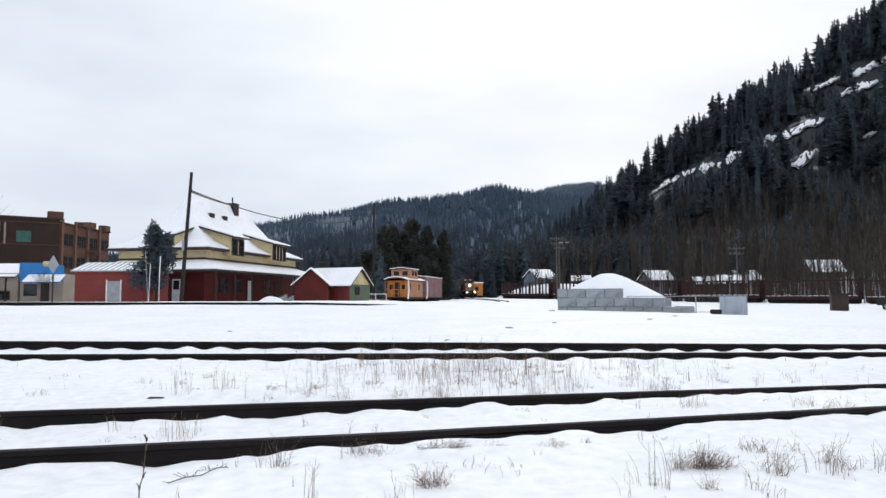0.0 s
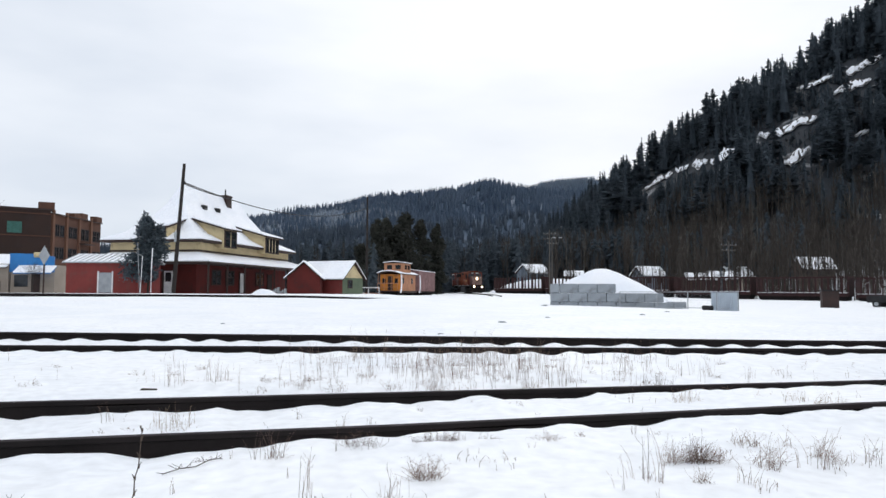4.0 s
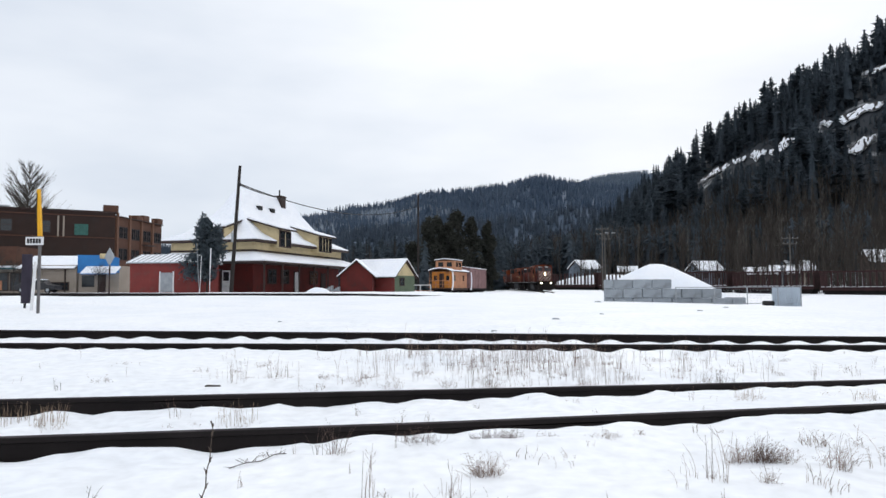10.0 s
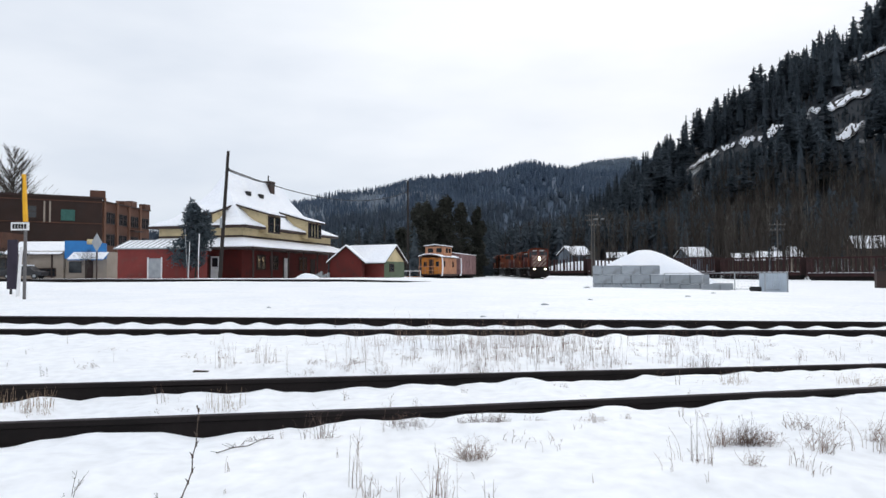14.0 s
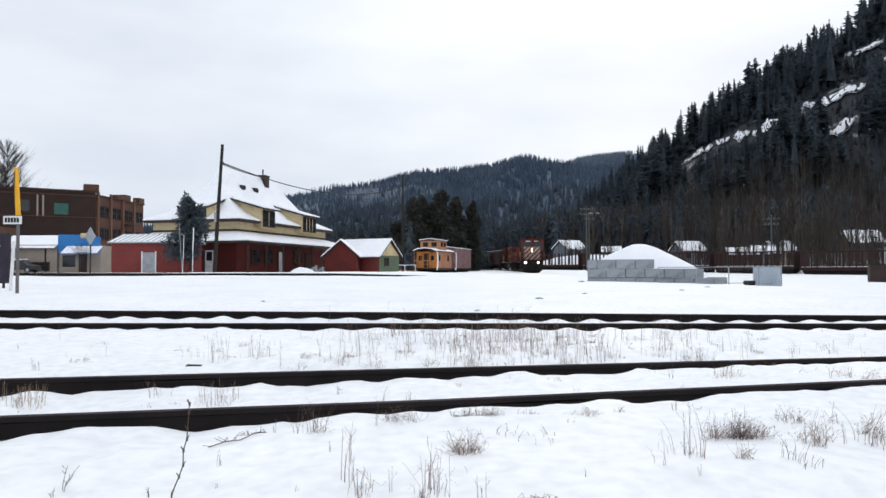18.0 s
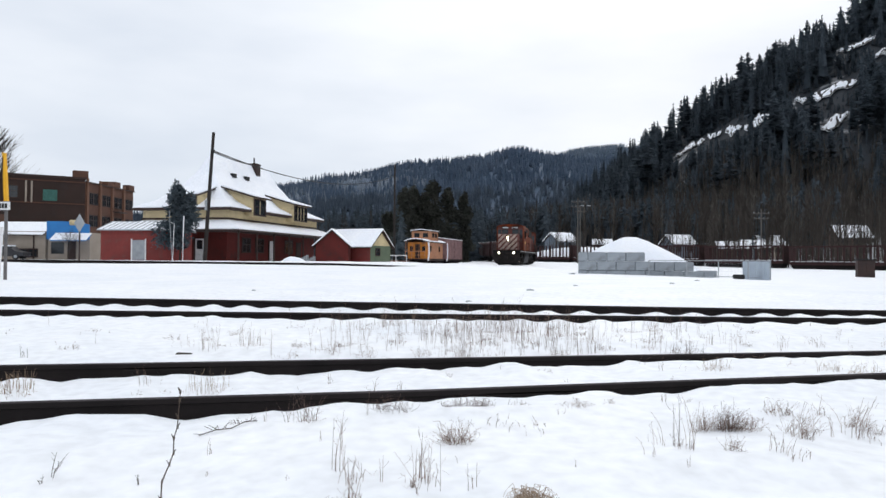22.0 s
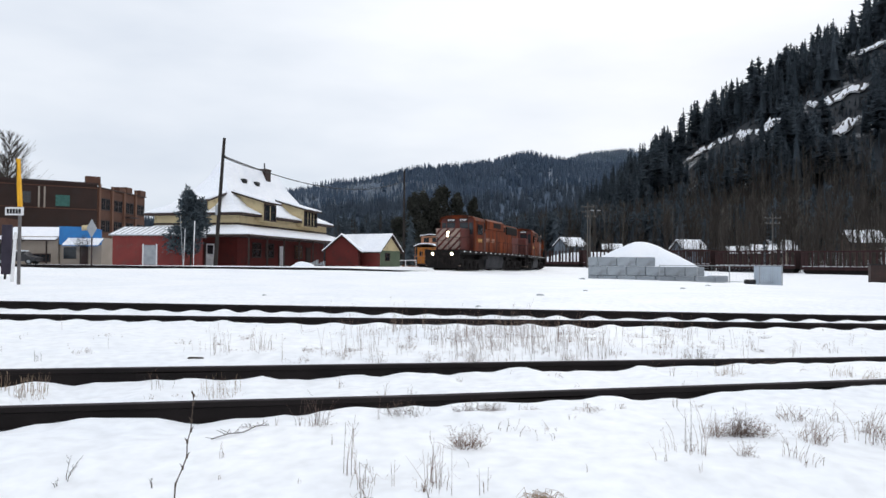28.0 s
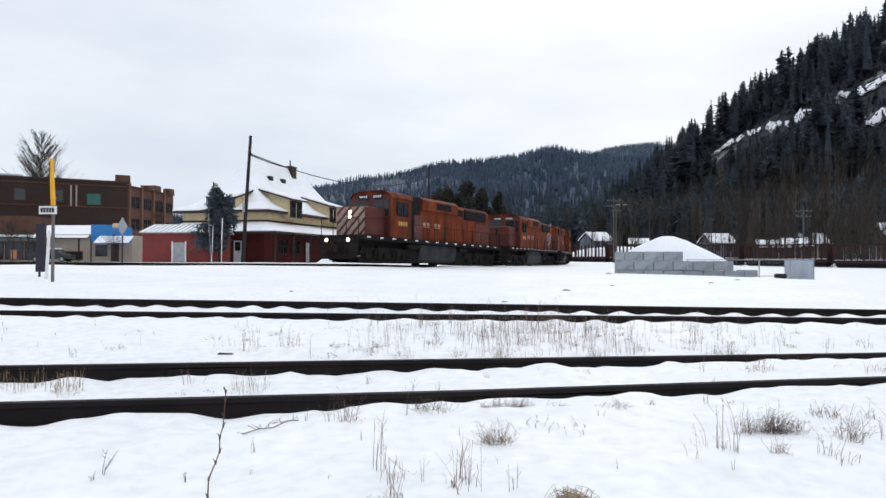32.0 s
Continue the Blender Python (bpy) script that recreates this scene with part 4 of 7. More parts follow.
# the old station
def station():
    st = thing("station_house", -17.3, 67.06, 1.0, 75, "two-storey station house, cream above red, with snowy hipped roof", "station")
    ln, dp = 21.3, 8.9
    bm = bmesh.new()
    box(bm, 0.25, ln, 0.25, dp, -0.6, 3.3)
    part("lower_wall", bm, RED_WALL, st, "dark red lower wall")
    bm = bmesh.new()
    box(bm, 0, ln + 0.2, 0, dp + 0.2, 3.3, 5.1)
    part("upper_wall", bm, CREAM, st, "cream shingled upper wall")
    boxpart("belt_trim", (-0.06, ln + 0.26, -0.06, dp + 0.26, 3.93, 4.1), BROWN_TRIM, st)
    # porch roof round the house
    for nm, mat, lift, trim in (("porch_roof", BROWN_TRIM, 0.0, 0.0), ("snow_layer", ROOF_SNOW, 0.12, 0.05)):
        bm = bmesh.new()
        hip_roof(bm, -2.6 + trim, ln + 2.6 - trim, -2.6 + trim, dp + 2.6 - trim, ((0, 2.72 + lift), (0, 2.86 + lift), (2.55, 3.78 + lift)))
        part(nm, bm, mat, st, "snow on the porch roof" if lift else "")
    for k in range(7):
        bm = bmesh.new()
        tube(bm, (k * 3.6 - 2.2, -2.3, -0.5), (k * 3.6 - 2.2, -2.3, 2.75), 0.09, sides=6)
        part("porch_post", bm, BROWN_TRIM, st)
    # main roof, flared at the eaves
    for nm, mat, lift, trim in (("roof", BROWN_TRIM, 0.0, 0.0), ("snow_layer", ROOF_SNOW, 0.14, 0.06)):
        b2 = bmesh.new()
        hip_roof(b2, -0.75 + trim, ln + 0.95 - trim, -0.75 + trim, dp + 0.95 - trim, ((0, 4.82 + lift), (0, 5.02 + lift), (1.5, 5.75 + lift), (3.0, 7.1 + lift), (4.3, 8.9 + lift), (5.2 - trim, 10.7 + lift)))
        part(nm, b2, mat, st, "deep snow on the hipped roof" if lift else "dark eaves")
    # dormers on the long front
    for s, w, n, deep in ((3.2, 2.7, 2, 2.4), (12.7, 3.7, 4, 3.4)):
        bm = bmesh.new()
        slope = 0.29
        prism(bm, [(-0.9, 4.35), (deep - 0.3, 4.9), (deep - 0.3, 6.3 + slope * (deep + 0.6)), (-0.9, 6.3)], "x", s, s + w)
        dm = part("dormer", bm, CREAM, st, "cream shed dormer")
        for nm, mat, lift, trim in (("dormer_roof", BROWN_TRIM, 0, 0), ("snow_layer", ROOF_SNOW, 0.13, 0.05)):
            bm = bmesh.new()
            prism(bm, [(-1.35 + trim, 6.16 + lift), (deep, 6.16 + slope * (deep + 1.35) + lift), (deep, 6.32 + slope * (deep + 1.35) + lift), (-1.35 + trim, 6.32 + lift)], "x", s - 0.45 + trim, s + w + 0.45 - trim)
            part(nm, bm, mat, dm, "snow on the dormer" if lift else "")
        window(dm, (s + 0.2, -0.92, 4.6), (1, 0, 0), 1, w - 0.4, 1.45, (0, -1, 0), n, CREAM)
    # dormer on the end
    bm = bmesh.new()
    prism(bm, [(-0.5, 5.0), (3.0, 5.0), (3.0, 7.3), (-0.5, 6.25)], "y", 2.9, 5.5)
    dm = part("dormer", bm, CREAM, st, "cream shed dormer")
    for nm, mat, lift, trim in (("dormer_roof", BROWN_TRIM, 0, 0), ("snow_layer", ROOF_SNOW, 0.15, 0.06)):
        bm = bmesh.new()
        prism(bm, [(-0.95 + trim, 6.1 + lift), (3.6, 7.45 + lift), (3.6, 7.62 + lift), (-0.95 + trim, 6.27 + lift)], "y", 2.55 + trim, 5.85 - trim)
        part(nm, bm, mat, dm, "snow on the dormer" if lift else "")
    for y in (3.1, 4.5):
        window(dm, (-0.52, y, 5.2), (0, 1, 0), 1, 0.75, 0.85, (-1, 0, 0), 1)
    # chimney and roof vents
    bm = bmesh.new()
    box(bm, 13.0, 14.1, 3.9, 4.9, 9.0, 11.1)
    box(bm, 12.93, 14.17, 3.83, 4.97, 10.9, 11.05)
    ch = part("chimney", bm, BROWN_TRIM, st, "dark brick chimney", 0.02)
    bm = bmesh.new()
    tube(bm, (13.5, 4.4, 11.05), (13.5, 4.4, 11.8), 0.08)
    part("flue", bm, BLACK, ch)
    for x, y, z in ((6.8, 3.55, 9.5), (9.6, 3.55, 9.5)):
        boxpart("roof_vent", (x, x + 0.8, y - 0.25, y + 0.3, z - 0.75, z - 0.3), BLACK, st, "", 0.03)
    # doors and windows under the porch
    for s, w in ((3.2, 1.6), (6.0, 1.6), (13.0, 1.8)):
        window(st, (s, 0.22, 0.9), (1, 0, 0), 1, w, 1.3, (0, -1, 0), 2)
    for s in (9.0, 16.0):
        dr = boxpart("door", (s, s + 1.0, 0.16, 0.25, 0.0, 2.1), WHITE_PAINT if s < 10 else BROWN_TRIM, st, "pale panelled door" if s < 10 else "brown door")
        boxpart("door_frame", (s - 0.12, s, 0.14, 0.25, 0.0, 2.2), BROWN_TRIM, dr)
        boxpart("door_frame", (s + 1.0, s + 1.12, 0.14, 0.25, 0.0, 2.2), BROWN_TRIM, dr)
    for y in (4.4, 6.6):
        window(st, (0.22, y, 0.9), (0, 1, 0), 1, 1.7, 1.3, (-1, 0, 0), 2)
    dr = boxpart("door", (0.16, 0.25, 2.6, 3.5, 0.0, 2.1), WHITE_PAINT, st, "white door")
    boxpart("door_pane", (0.14, 0.16, 2.75, 3.35, 1.1, 1.95), GLASS, dr)
    boxpart("door_frame", (0.14, 0.25, 2.42, 2.6, 0.0, 2.2), BROWN_TRIM, dr)
    boxpart("door_frame", (0.14, 0.25, 3.5, 3.68, 0.0, 2.2), BROWN_TRIM, dr)
    return st


station()

# red shed with ribbed metal roof
shed = thing("red_shed", -26.0, 60.0, 1.0, -7, "red clapboard shed with white door and snowy ribbed roof", "shed")
bm = bmesh.new()
box(bm, 0, 6.0, 0, 4.2, -0.5, 2.5)
part("wall", bm, RED_SHED, shed)
for k in range(11):
    boxpart("clapboard", (-0.02, 6.02, -0.02, 0.0, 0.05 + 0.22 * k, 0.25 + 0.22 * k), RED_SHED, shed)
for nm, mat, lift, trim in (("roof", GREY_METAL, 0, 0), ("snow_layer", ROOF_SNOW, 0.08, 0.04)):
    bm = bmesh.new()
    prism(bm, [(-0.3 + trim, 2.48 + lift), (2.1, 3.2 + lift), (4.5 - trim, 2.48 + lift), (4.5 - trim, 2.56 + lift), (2.1, 3.28 + lift), (-0.3 + trim, 2.56 + lift)], "x", -0.25 + trim, 6.25 - trim)
    part(nm, bm, mat, shed, "thin snow between the ribs" if lift else "")
for k in range(14):
    bm = bmesh.new()
    x = -0.15 + k * 0.48
    prism(bm, [(-0.32, 2.6), (2.1, 3.36), (2.1, 3.41), (-0.32, 2.65)], "x", x, x + 0.07)
    part("roof_rib", bm, GREY_METAL, shed)
dr = boxpart("door", (2.75, 3.85, -0.06, -0.02, 0.05, 1.7), GREY_METAL, shed, "pale grey door")
boxpart("door_frame", (2.65, 2.75, -0.08, 0, 0.0, 1.8), WHITE_PAINT, dr)
boxpart("door_frame", (3.85, 3.95, -0.08, 0, 0.0, 1.8), WHITE_PAINT, dr)
boxpart("corner_trim", (5.9, 6.03, -0.04, 0.1, 0.0, 2.45), RED_SHED, shed)

# sheds beside the station: a red wing and a green and yellow hut
hut = gable_hut("green_hut", -4.2 - 5.4 * 0.86, 72.5 + 5.4 * 0.5, 0.9, -30, 5.4, 3.9, 1.75, 3.35, RED_SHED, "long hut, red front and green end, under deep snow", 0.35, CREAM)
boxpart("end_wall", (5.4, 5.43, 0.0, 3.9, -0.5, 1.75), GREEN_WALL, hut, "sage green end wall")
window(hut, (5.44, 1.0, 0.75), (0, 1, 0), 1, 0.7, 0.7, (1, 0, 0), 1)
wing = gable_hut("red_hut", -6.25, 70.2, 0.9, 90, 3.4, 3.2, 1.75, 3.15, RED_WALL, "small red gabled hut with snowy roof", 0.35)
bm = bmesh.new()
for k in range(7):
    box(bm, -10.9 + k * 0.22, -10.75 + k * 0.22, 69.0, 70.0, 1.0 + 0.05 * (k % 3), 1.25 + 0.12 * (k % 4))
junk = new("scrap_heap", finish("scrap_heap", bm, GREY_METAL))
tagged(junk, "heap of grey scrap boards beside the red hut", "scrap heap")


def heap(name, x, y, z, rx, ry, h, label, seed, sharp=1.0):
    """A heap of snow."""
    n, m = 40, 14
    v, f = [], []
    for i in range(m + 1):
        r = i / m
        for k in range(n):
            a = 2 * math.pi * k / n
            wob = 1 + 0.16 * (noise.noise((math.cos(a) * 1.3 + seed, math.sin(a) * 1.3, seed)))
            px, py = r * rx * wob * math.cos(a), r * ry * wob * math.sin(a)
            pz = h * (1 - r ** sharp if sharp else 1 - (math.sqrt(r * r + 0.03) - 0.173) / 0.842) + 0.09 * noise.noise((px * 1.2, py * 1.2, seed)) * (1 - r) - 0.25 * r ** 3
            v.append((px, py, pz))
    for i in range(m):
        for k in range(n):
            f.append((i * n + k, (i + 1) * n + k, (i + 1) * n + (k + 1) % n, i * n + (k + 1) % n))
    ob = new(name, raw_mesh(name, v, f, SNOW, True))
    ob.matrix_world = pose(x, y, z)
    return tagged(ob, label, "snow heap")


heap("snow_mound", -9.6, 57.5, 0.95, 1.3, 1.0, 0.45, "small rounded mound of shovelled snow by the station", 2.0, 1.7)

# ---------------------------------------------------------------- town behind the line
bld = thing("brick_block", -47.8, 105.0, 1.0, 30.3, "three-storey brown brick block with flat parapet", "building")
bm = bmesh.new()
box(bm, -42, 0, 0, 14, -1, 11.7)
# darker copy of the brown brick: this block's shade is in the colour
part("wall", bm, material("shaded_brick", (0.040, 0.023, 0.019), (0.030, 0.019, 0.016), 0.9, scale=0.4, fine=6, dirt=(0.035, 0.024, 0.022), dirt_amount=0.5), bld, "brown brick walls with shade put into their colour")
for x0, x1, z0, z1 in ((-42.1, 0.1, 11.1, 11.25), (-42.1, 0.1, 7.9, 8.05), (-42.1, 0.1, 4.3, 4.45)):
    boxpart("brick_course", (x0, x1, -0.1, 0.0, z0, z1), BRICK, bld)
boxpart("roof_snow", (-41.8, -0.2, 0.2, 13.8, 11.7, 11.78), ROOF_SNOW, bld)
boxpart("coping", (-42.15, 0.15, -0.15, 0.3, 11.7, 11.95), BROWN_TRIM, bld)
for x in (-1.6,):
    boxpart("parapet_block", (x, x + 2.0, -0.12, 1.2, 11.7, 12.9), BRICK, bld)
boxpart("rooftop_unit", (-17, -13.5, 4, 6, 11.7, 12.6), GREY_METAL, bld)
for x in (-38, -33.5, -29, -24.5, -19, -14.5, -9.8, -4.2):
    for z in (8.6,):
        if x != -4.2:
            window(bld, (x, -0.02, z), (1, 0, 0), 1, 1.3, 1.6, (0, -1, 0), 1)
boxpart("green_window_panel", (-5.4, -3.6, -0.07, -0.03, 8.3, 9.9), material("teal_panel", (0.04, 0.13, 0.11), rough=0.6), bld, "teal window panel")
for x in (-7.6, -6.9):
    boxpart("downpipe", (x, x + 0.22, -0.16, -0.02, 8.0, 11.0), STUCCO, bld, "pale downpipe")
# the side street face
sd = thing("brick_wing", -47.8, 105.0, 1.0, 87, "brown brick wing with stepped parapet and bay windows", "building")
bm = bmesh.new()
box(bm, 0.15, 16.0, 0.12, 9, -1, 11.3)
part("wall", bm, BRICK, sd, "warm brown brick walls")
for k, x in enumerate((0.4, 4.3, 8.2, 12.1)):
    boxpart("pier", (x, x + 0.5, -0.14, 0.12, -0.6, 11.9), TAN_BRICK, sd)
    for z in (4.9, 8.2):
        window(sd, (x + 0.95, 0.1, z), (1, 0, 0), 1, 1.1, 1.6, (0, -1, 0), 2)
        window(sd, (x + 2.35, 0.1, z), (1, 0, 0), 1, 1.1, 1.6, (0, -1, 0), 2)
    window(sd, (x + 0.9, 0.1, 1.0), (1, 0, 0), 1, 2.5, 2.0, (0, -1, 0), 2)
for x in (6.6, 9.0, 14.0):
    boxpart("parapet_block", (x, x + 1.9, -0.1, 1.0, 11.3, 12.1 + 0.25 * (x > 7)), BRICK, sd)
boxpart("coping", (0.1, 16.1, -0.14, 0.25, 11.3, 11.45), BROWN_TRIM, sd)
boxpart("balcony", (8.4, 11.6, -1.0, 0.1, 7.4, 7.55), BROWN_TRIM, sd)

shop = thing("stucco_shop", -46.0, 80.0, 1.0, 0, "low pale stucco shop with snow on its awning roof", "shop")
bm = bmesh.new()
box(bm, 0, 5.3, 0, 6, -0.5, 3.1)
part("wall", bm, STUCCO, shop)
for nm, mat, lift in (("roof", BROWN_TRIM, 0), ("snow_layer", ROOF_SNOW, 0.1)):
    bm = bmesh.new()
    prism(bm, [(-0.5, 2.6 + lift), (3.0, 4.1 + lift), (6.2, 3.2 + lift), (6.2, 3.3 + lift), (3.0, 4.2 + lift), (-0.5, 2.7 + lift)], "x", -1.2, 5.25)
    part(nm, bm, mat, shop, "snow on the roof" if lift else "")
window(shop, (2.5, -0.02, 0.3), (1, 0, 0), 1, 1.9, 0.75, (0, -1, 0), 2)
boxpart("downpipe", (4.0, 4.12, -0.12, 0, 0, 2.6), BROWN_TRIM, shop)
blue = thing("blue_shop", -40.6, 80.3, 1.0, 0, "small shop with bright blue false front and snowy awning", "shop")
bm = bmesh.new()
box(bm, 0, 4.6, 0, 6, -0.5, 3.0)
part("wall", bm, STUCCO, blue)
bm = bmesh.new()
prism(bm, [(-0.02, 2.2), (4.6, 2.2), (4.6, 3.9), (3.2, 4.2), (-0.02, 4.25)], "y", -0.25, 0.0)
part("false_front", bm, BLUE, blue, "bright blue boarded false front")
for nm, mat, lift in (("awning", BLUE, 0), ("snow_layer", ROOF_SNOW, 0.1)):
    bm = bmesh.new()
    prism(bm, [(-1.6, 2.0 + lift), (-0.25, 2.75 + lift), (-0.25, 2.85 + lift), (-1.6, 2.1 + lift)], "x", 1.0, 4.9)
    part(nm, bm, mat, blue, "snow on the awning" if lift else "")
boxpart("door", (2.2, 3.1, -0.05, 0, 0, 2.0), BROWN_TRIM, blue)
boxpart("shop_window", (0.4, 1.8, -0.05, 0, 0.6, 1.9), GLASS, blue)
bm = bmesh.new()
tube(bm, (2.6, -0.3, 4.1), (3.6, -0.3, 4.1), 0.3, sides=12)
part("lamp_sign", bm, CREAM, blue, "round cream sign")
row = thing("corner_store", -60.5, 84.0, 1.0, 4, "long low store with dark glass front and snowy roof", "shop")
bm = bmesh.new()
box(bm, 0, 12.6, 0, 7, -0.5, 3.0)
part("wall", bm, STUCCO, row)
boxpart("upper_wall", (0, 9.6, 1.2, 7, 3.0, 5.6), BRICK, row, "brick upper storey")
boxpart("snow_layer", (-0.3, 12.8, -0.7, 1.2, 2.95, 3.2), ROOF_SNOW, row, "snow on the canopy")
boxpart("canopy", (-0.3, 12.8, -0.75, 1.2, 2.75, 2.95), material("teal_canopy", (0.03, 0.12, 0.14), rough=0.7), row, "teal canopy")
for k in range(5):
    window(row, (0.5 + 2.3 * k, -0.03, 0.3), (1, 0, 0), 1, 1.9, 2.0, (0, -1, 0), 2)
boxpart("shop_sign", (8.0, 8.7, -0.15, -0.05, 0.3, 1.4), CABOOSE_PINK, row, "small faded orange panel")

# ---------------------------------------------------------------- rolling stock standing in the yard
SID, SDIR = np.array([0.7, 95.5]), np.array([0.3, 0.954])
sid_z = 0.36


def end_snow(parent, x, y, label):
    """A strip of snow that has slid down a car's corner in a curve."""
    bm = bmesh.new()
    pts = [(y + 0.35 * math.sin(math.pi * k / 12) - 0.1 * k / 12, 3.35 - 2.6 * k / 12) for k in range(13)]
    for (y0, z0), (y1, z1) in zip(pts, pts[1:]):
        tube(bm, (x, y0, z0), (x, y1, z1), 0.13, sides=6)
    part("snow_strip", bm, ROOF_SNOW, parent, label)


cab = thing("caboose", *SID, sid_z, -17.5, "orange-yellow caboose with cupola, snow along its roof", "caboose")
bm = bmesh.new()
box(bm, -1.45, 1.45, 1.0, 9.0, 1.0, 3.3)
part("body", bm, CABOOSE_PINK, cab, "faded orange sides", 0.03)
boxpart("end_wall", (-1.4, 1.4, 0.93, 1.0, 1.0, 3.25), CABOOSE_YELLOW, cab, "orange-yellow end wall")
boxpart("end_door", (-0.35, 0.35, 0.9, 0.93, 1.05, 3.0), BROWN_TRIM, cab)
for x in (-1.1, 0.65):
    boxpart("end_window", (x, x + 0.45, 0.9, 0.93, 2.0, 2.7), GLASS, cab)
for nm, mat, lift in (("roof", BROWN_TRIM, 0), ("snow_layer", ROOF_SNOW, 0.12)):
    bm = bmesh.new()
    prism(bm, [(-1.6, 3.25 + lift), (-0.9, 3.5 + lift), (0, 3.58 + lift), (0.9, 3.5 + lift), (1.6, 3.25 + lift), (1.6, 3.36 + lift), (0.9, 3.62 + lift), (0, 3.7 + lift), (-0.9, 3.62 + lift), (-1.6, 3.36 + lift)], "y", -0.1, 10.0)
    part(nm, bm, mat, cab, "snow on the curved roof" if lift else "")
bm = bmesh.new()
box(bm, -1.4, 1.4, 2.6, 6.4, 3.4, 4.85)
cup = part("cupola", bm, CABOOSE_PINK, cab, "orange cupola", 0.03)
for nm, mat, lift in (("cupola_roof", BROWN_TRIM, 0), ("snow_layer", ROOF_SNOW, 0.1)):
    bm = bmesh.new()
    prism(bm, [(-1.55, 4.8 + lift), (0, 4.98 + lift), (1.55, 4.8 + lift), (1.55, 4.9 + lift), (0, 5.08 + lift), (-1.55, 4.9 + lift)], "y", 2.4, 6.6)
    part(nm, bm, mat, cup, "snow on the cupola" if lift else "")
for x in (-1.0, 0.25):
    boxpart("cupola_window", (x, x + 0.75, 2.56, 2.6, 4.0, 4.6), GLASS, cup)
for y in (3.3, 4.8):
    boxpart("cupola_window", (1.4, 1.43, y, y + 1.0, 4.0, 4.6), GLASS, cup)
for y in (2.0, 6.6):
    boxpart("side_window", (1.45, 1.48, y, y + 0.7, 2.0, 2.8), GLASS, cab)
bm = bmesh.new()
box(bm, -1.45, 1.45, -0.3, 1.0, 0.85, 1.0)
box(bm, -1.4, 1.4, 1.0, 10.0, 0.7, 1.0)
part("platform", bm, BROWN_TRIM, cab)
bm = bmesh.new()
for x in (-1.4, -0.5, 0.5, 1.4):
    tube(bm, (x, -0.25, 1.0), (x, -0.25, 2.0), 0.04)
    tube(bm, (x, -0.05, 2.0), (x, -0.05, 3.3), 0.03)
tube(bm, (-1.4, -0.25, 2.0), (1.4, -0.25, 2.0), 0.05)
tube(bm, (-1.4, -0.25, 1.5), (1.4, -0.25, 1.5), 0.03)
part("platform_railing", bm, CABOOSE_PINK, cab, "faded end railing")
end_snow(cab, 1.5, 1.05, "curl of snow down the corner")
WHEELS_STILL = WHEELS[:]
bogie(cab, 2.2, (-0.85, 0.85))
bogie(cab, 7.8, (-0.85, 0.85))
deck = thing("timber_deck", -3.4, 95.6, 0.62, -17, "weathered timber deck with rail beside the caboose", "deck")
bm = bmesh.new()
for k in range(6):
    box(bm, 0, 3.0, 0.3 * k, 0.3 * k + 0.27, 0.35, 0.42)
part("board", bm, CABOOSE_PINK, deck)
bm = bmesh.new()
for x in (0, 1.5, 3.0):
    tube(bm, (x, 0, 0), (x, 0, 1.15), 0.06)
tube(bm, (0, 0, 1.15), (3.0, 0, 1.15), 0.06)
part("railing", bm, WHITE_PAINT, deck, "snow-topped rail")

bp = SID + SDIR * 10.8
bx = thing("boxcar", *bp, sid_z, -17.5, "faded maroon boxcar with snow on its roof", "boxcar")
bm = bmesh.new()
box(bm, -1.5, 1.5, 0, 10.6, 0.95, 3.95)
part("body", bm, MAUVE, bx, "", 0.03)
for k in range(11):
    boxpart("side_rib", (1.5, 1.55, 0.2 + k * 0.98, 0.32 + k * 0.98, 1.0, 3.9), MAUVE, bx)
for nm, mat, lift in (("roof", MAUVE, 0), ("snow_layer", ROOF_SNOW, 0.08)):
    bm = bmesh.new()
    prism(bm, [(-1.55, 3.95 + lift), (0, 4.15 + lift), (1.55, 3.95 + lift), (1.55, 4.02 + lift), (0, 4.24 + lift), (-1.55, 4.02 + lift)], "y", -0.1, 10.7)
    part(nm, bm, mat, bx, "snow on the roof" if lift else "")
boxpart("underframe", (-1.4, 1.4, 0, 10.6, 0.7, 0.95), LOCO_BLACK, bx)
end_snow(bx, 1.55, 0.3, "curl of snow down the corner")
bogie(bx, 2.2, (-0.85, 0.85))
bogie(bx, 8.4, (-0.85, 0.85))
sid_line = np.array([[*(SID + SDIR * s), sid_z] for s in np.arange(-4, 30, 2.0)])
sid_n = np.array([-SDIR[1], SDIR[0], 0])
railway("siding_track", [sid_line - sid_n * GAUGE / 2, sid_line + sid_n * GAUGE / 2], "rusty siding rails under the standing caboose")

# yellow work car by the curve
yc = thing("yellow_work_car", 18.6, 194.0, 1.0, 70, "dull yellow work car with snowy roof at the curve", "railway car")
boxpart("body", (-1.4, 1.4, -7, 0, 0.8, 4.2), CABOOSE_YELLOW, yc, "", 0.05)
boxpart("snow_layer", (-1.45, 1.45, -7.1, 0.1, 4.2, 4.5), ROOF_SNOW, yc, "snow on the roof")
for k in range(4):
    boxpart("side_window", (-1.43, -1.4, -6.4 + 1.6 * k, -5.5 + 1.6 * k, 2.2, 3.2), GLASS, yc)
boxpart("underframe", (-1.3, 1.3, -7, 0, 0.2, 0.8), LOCO_BLACK, yc)

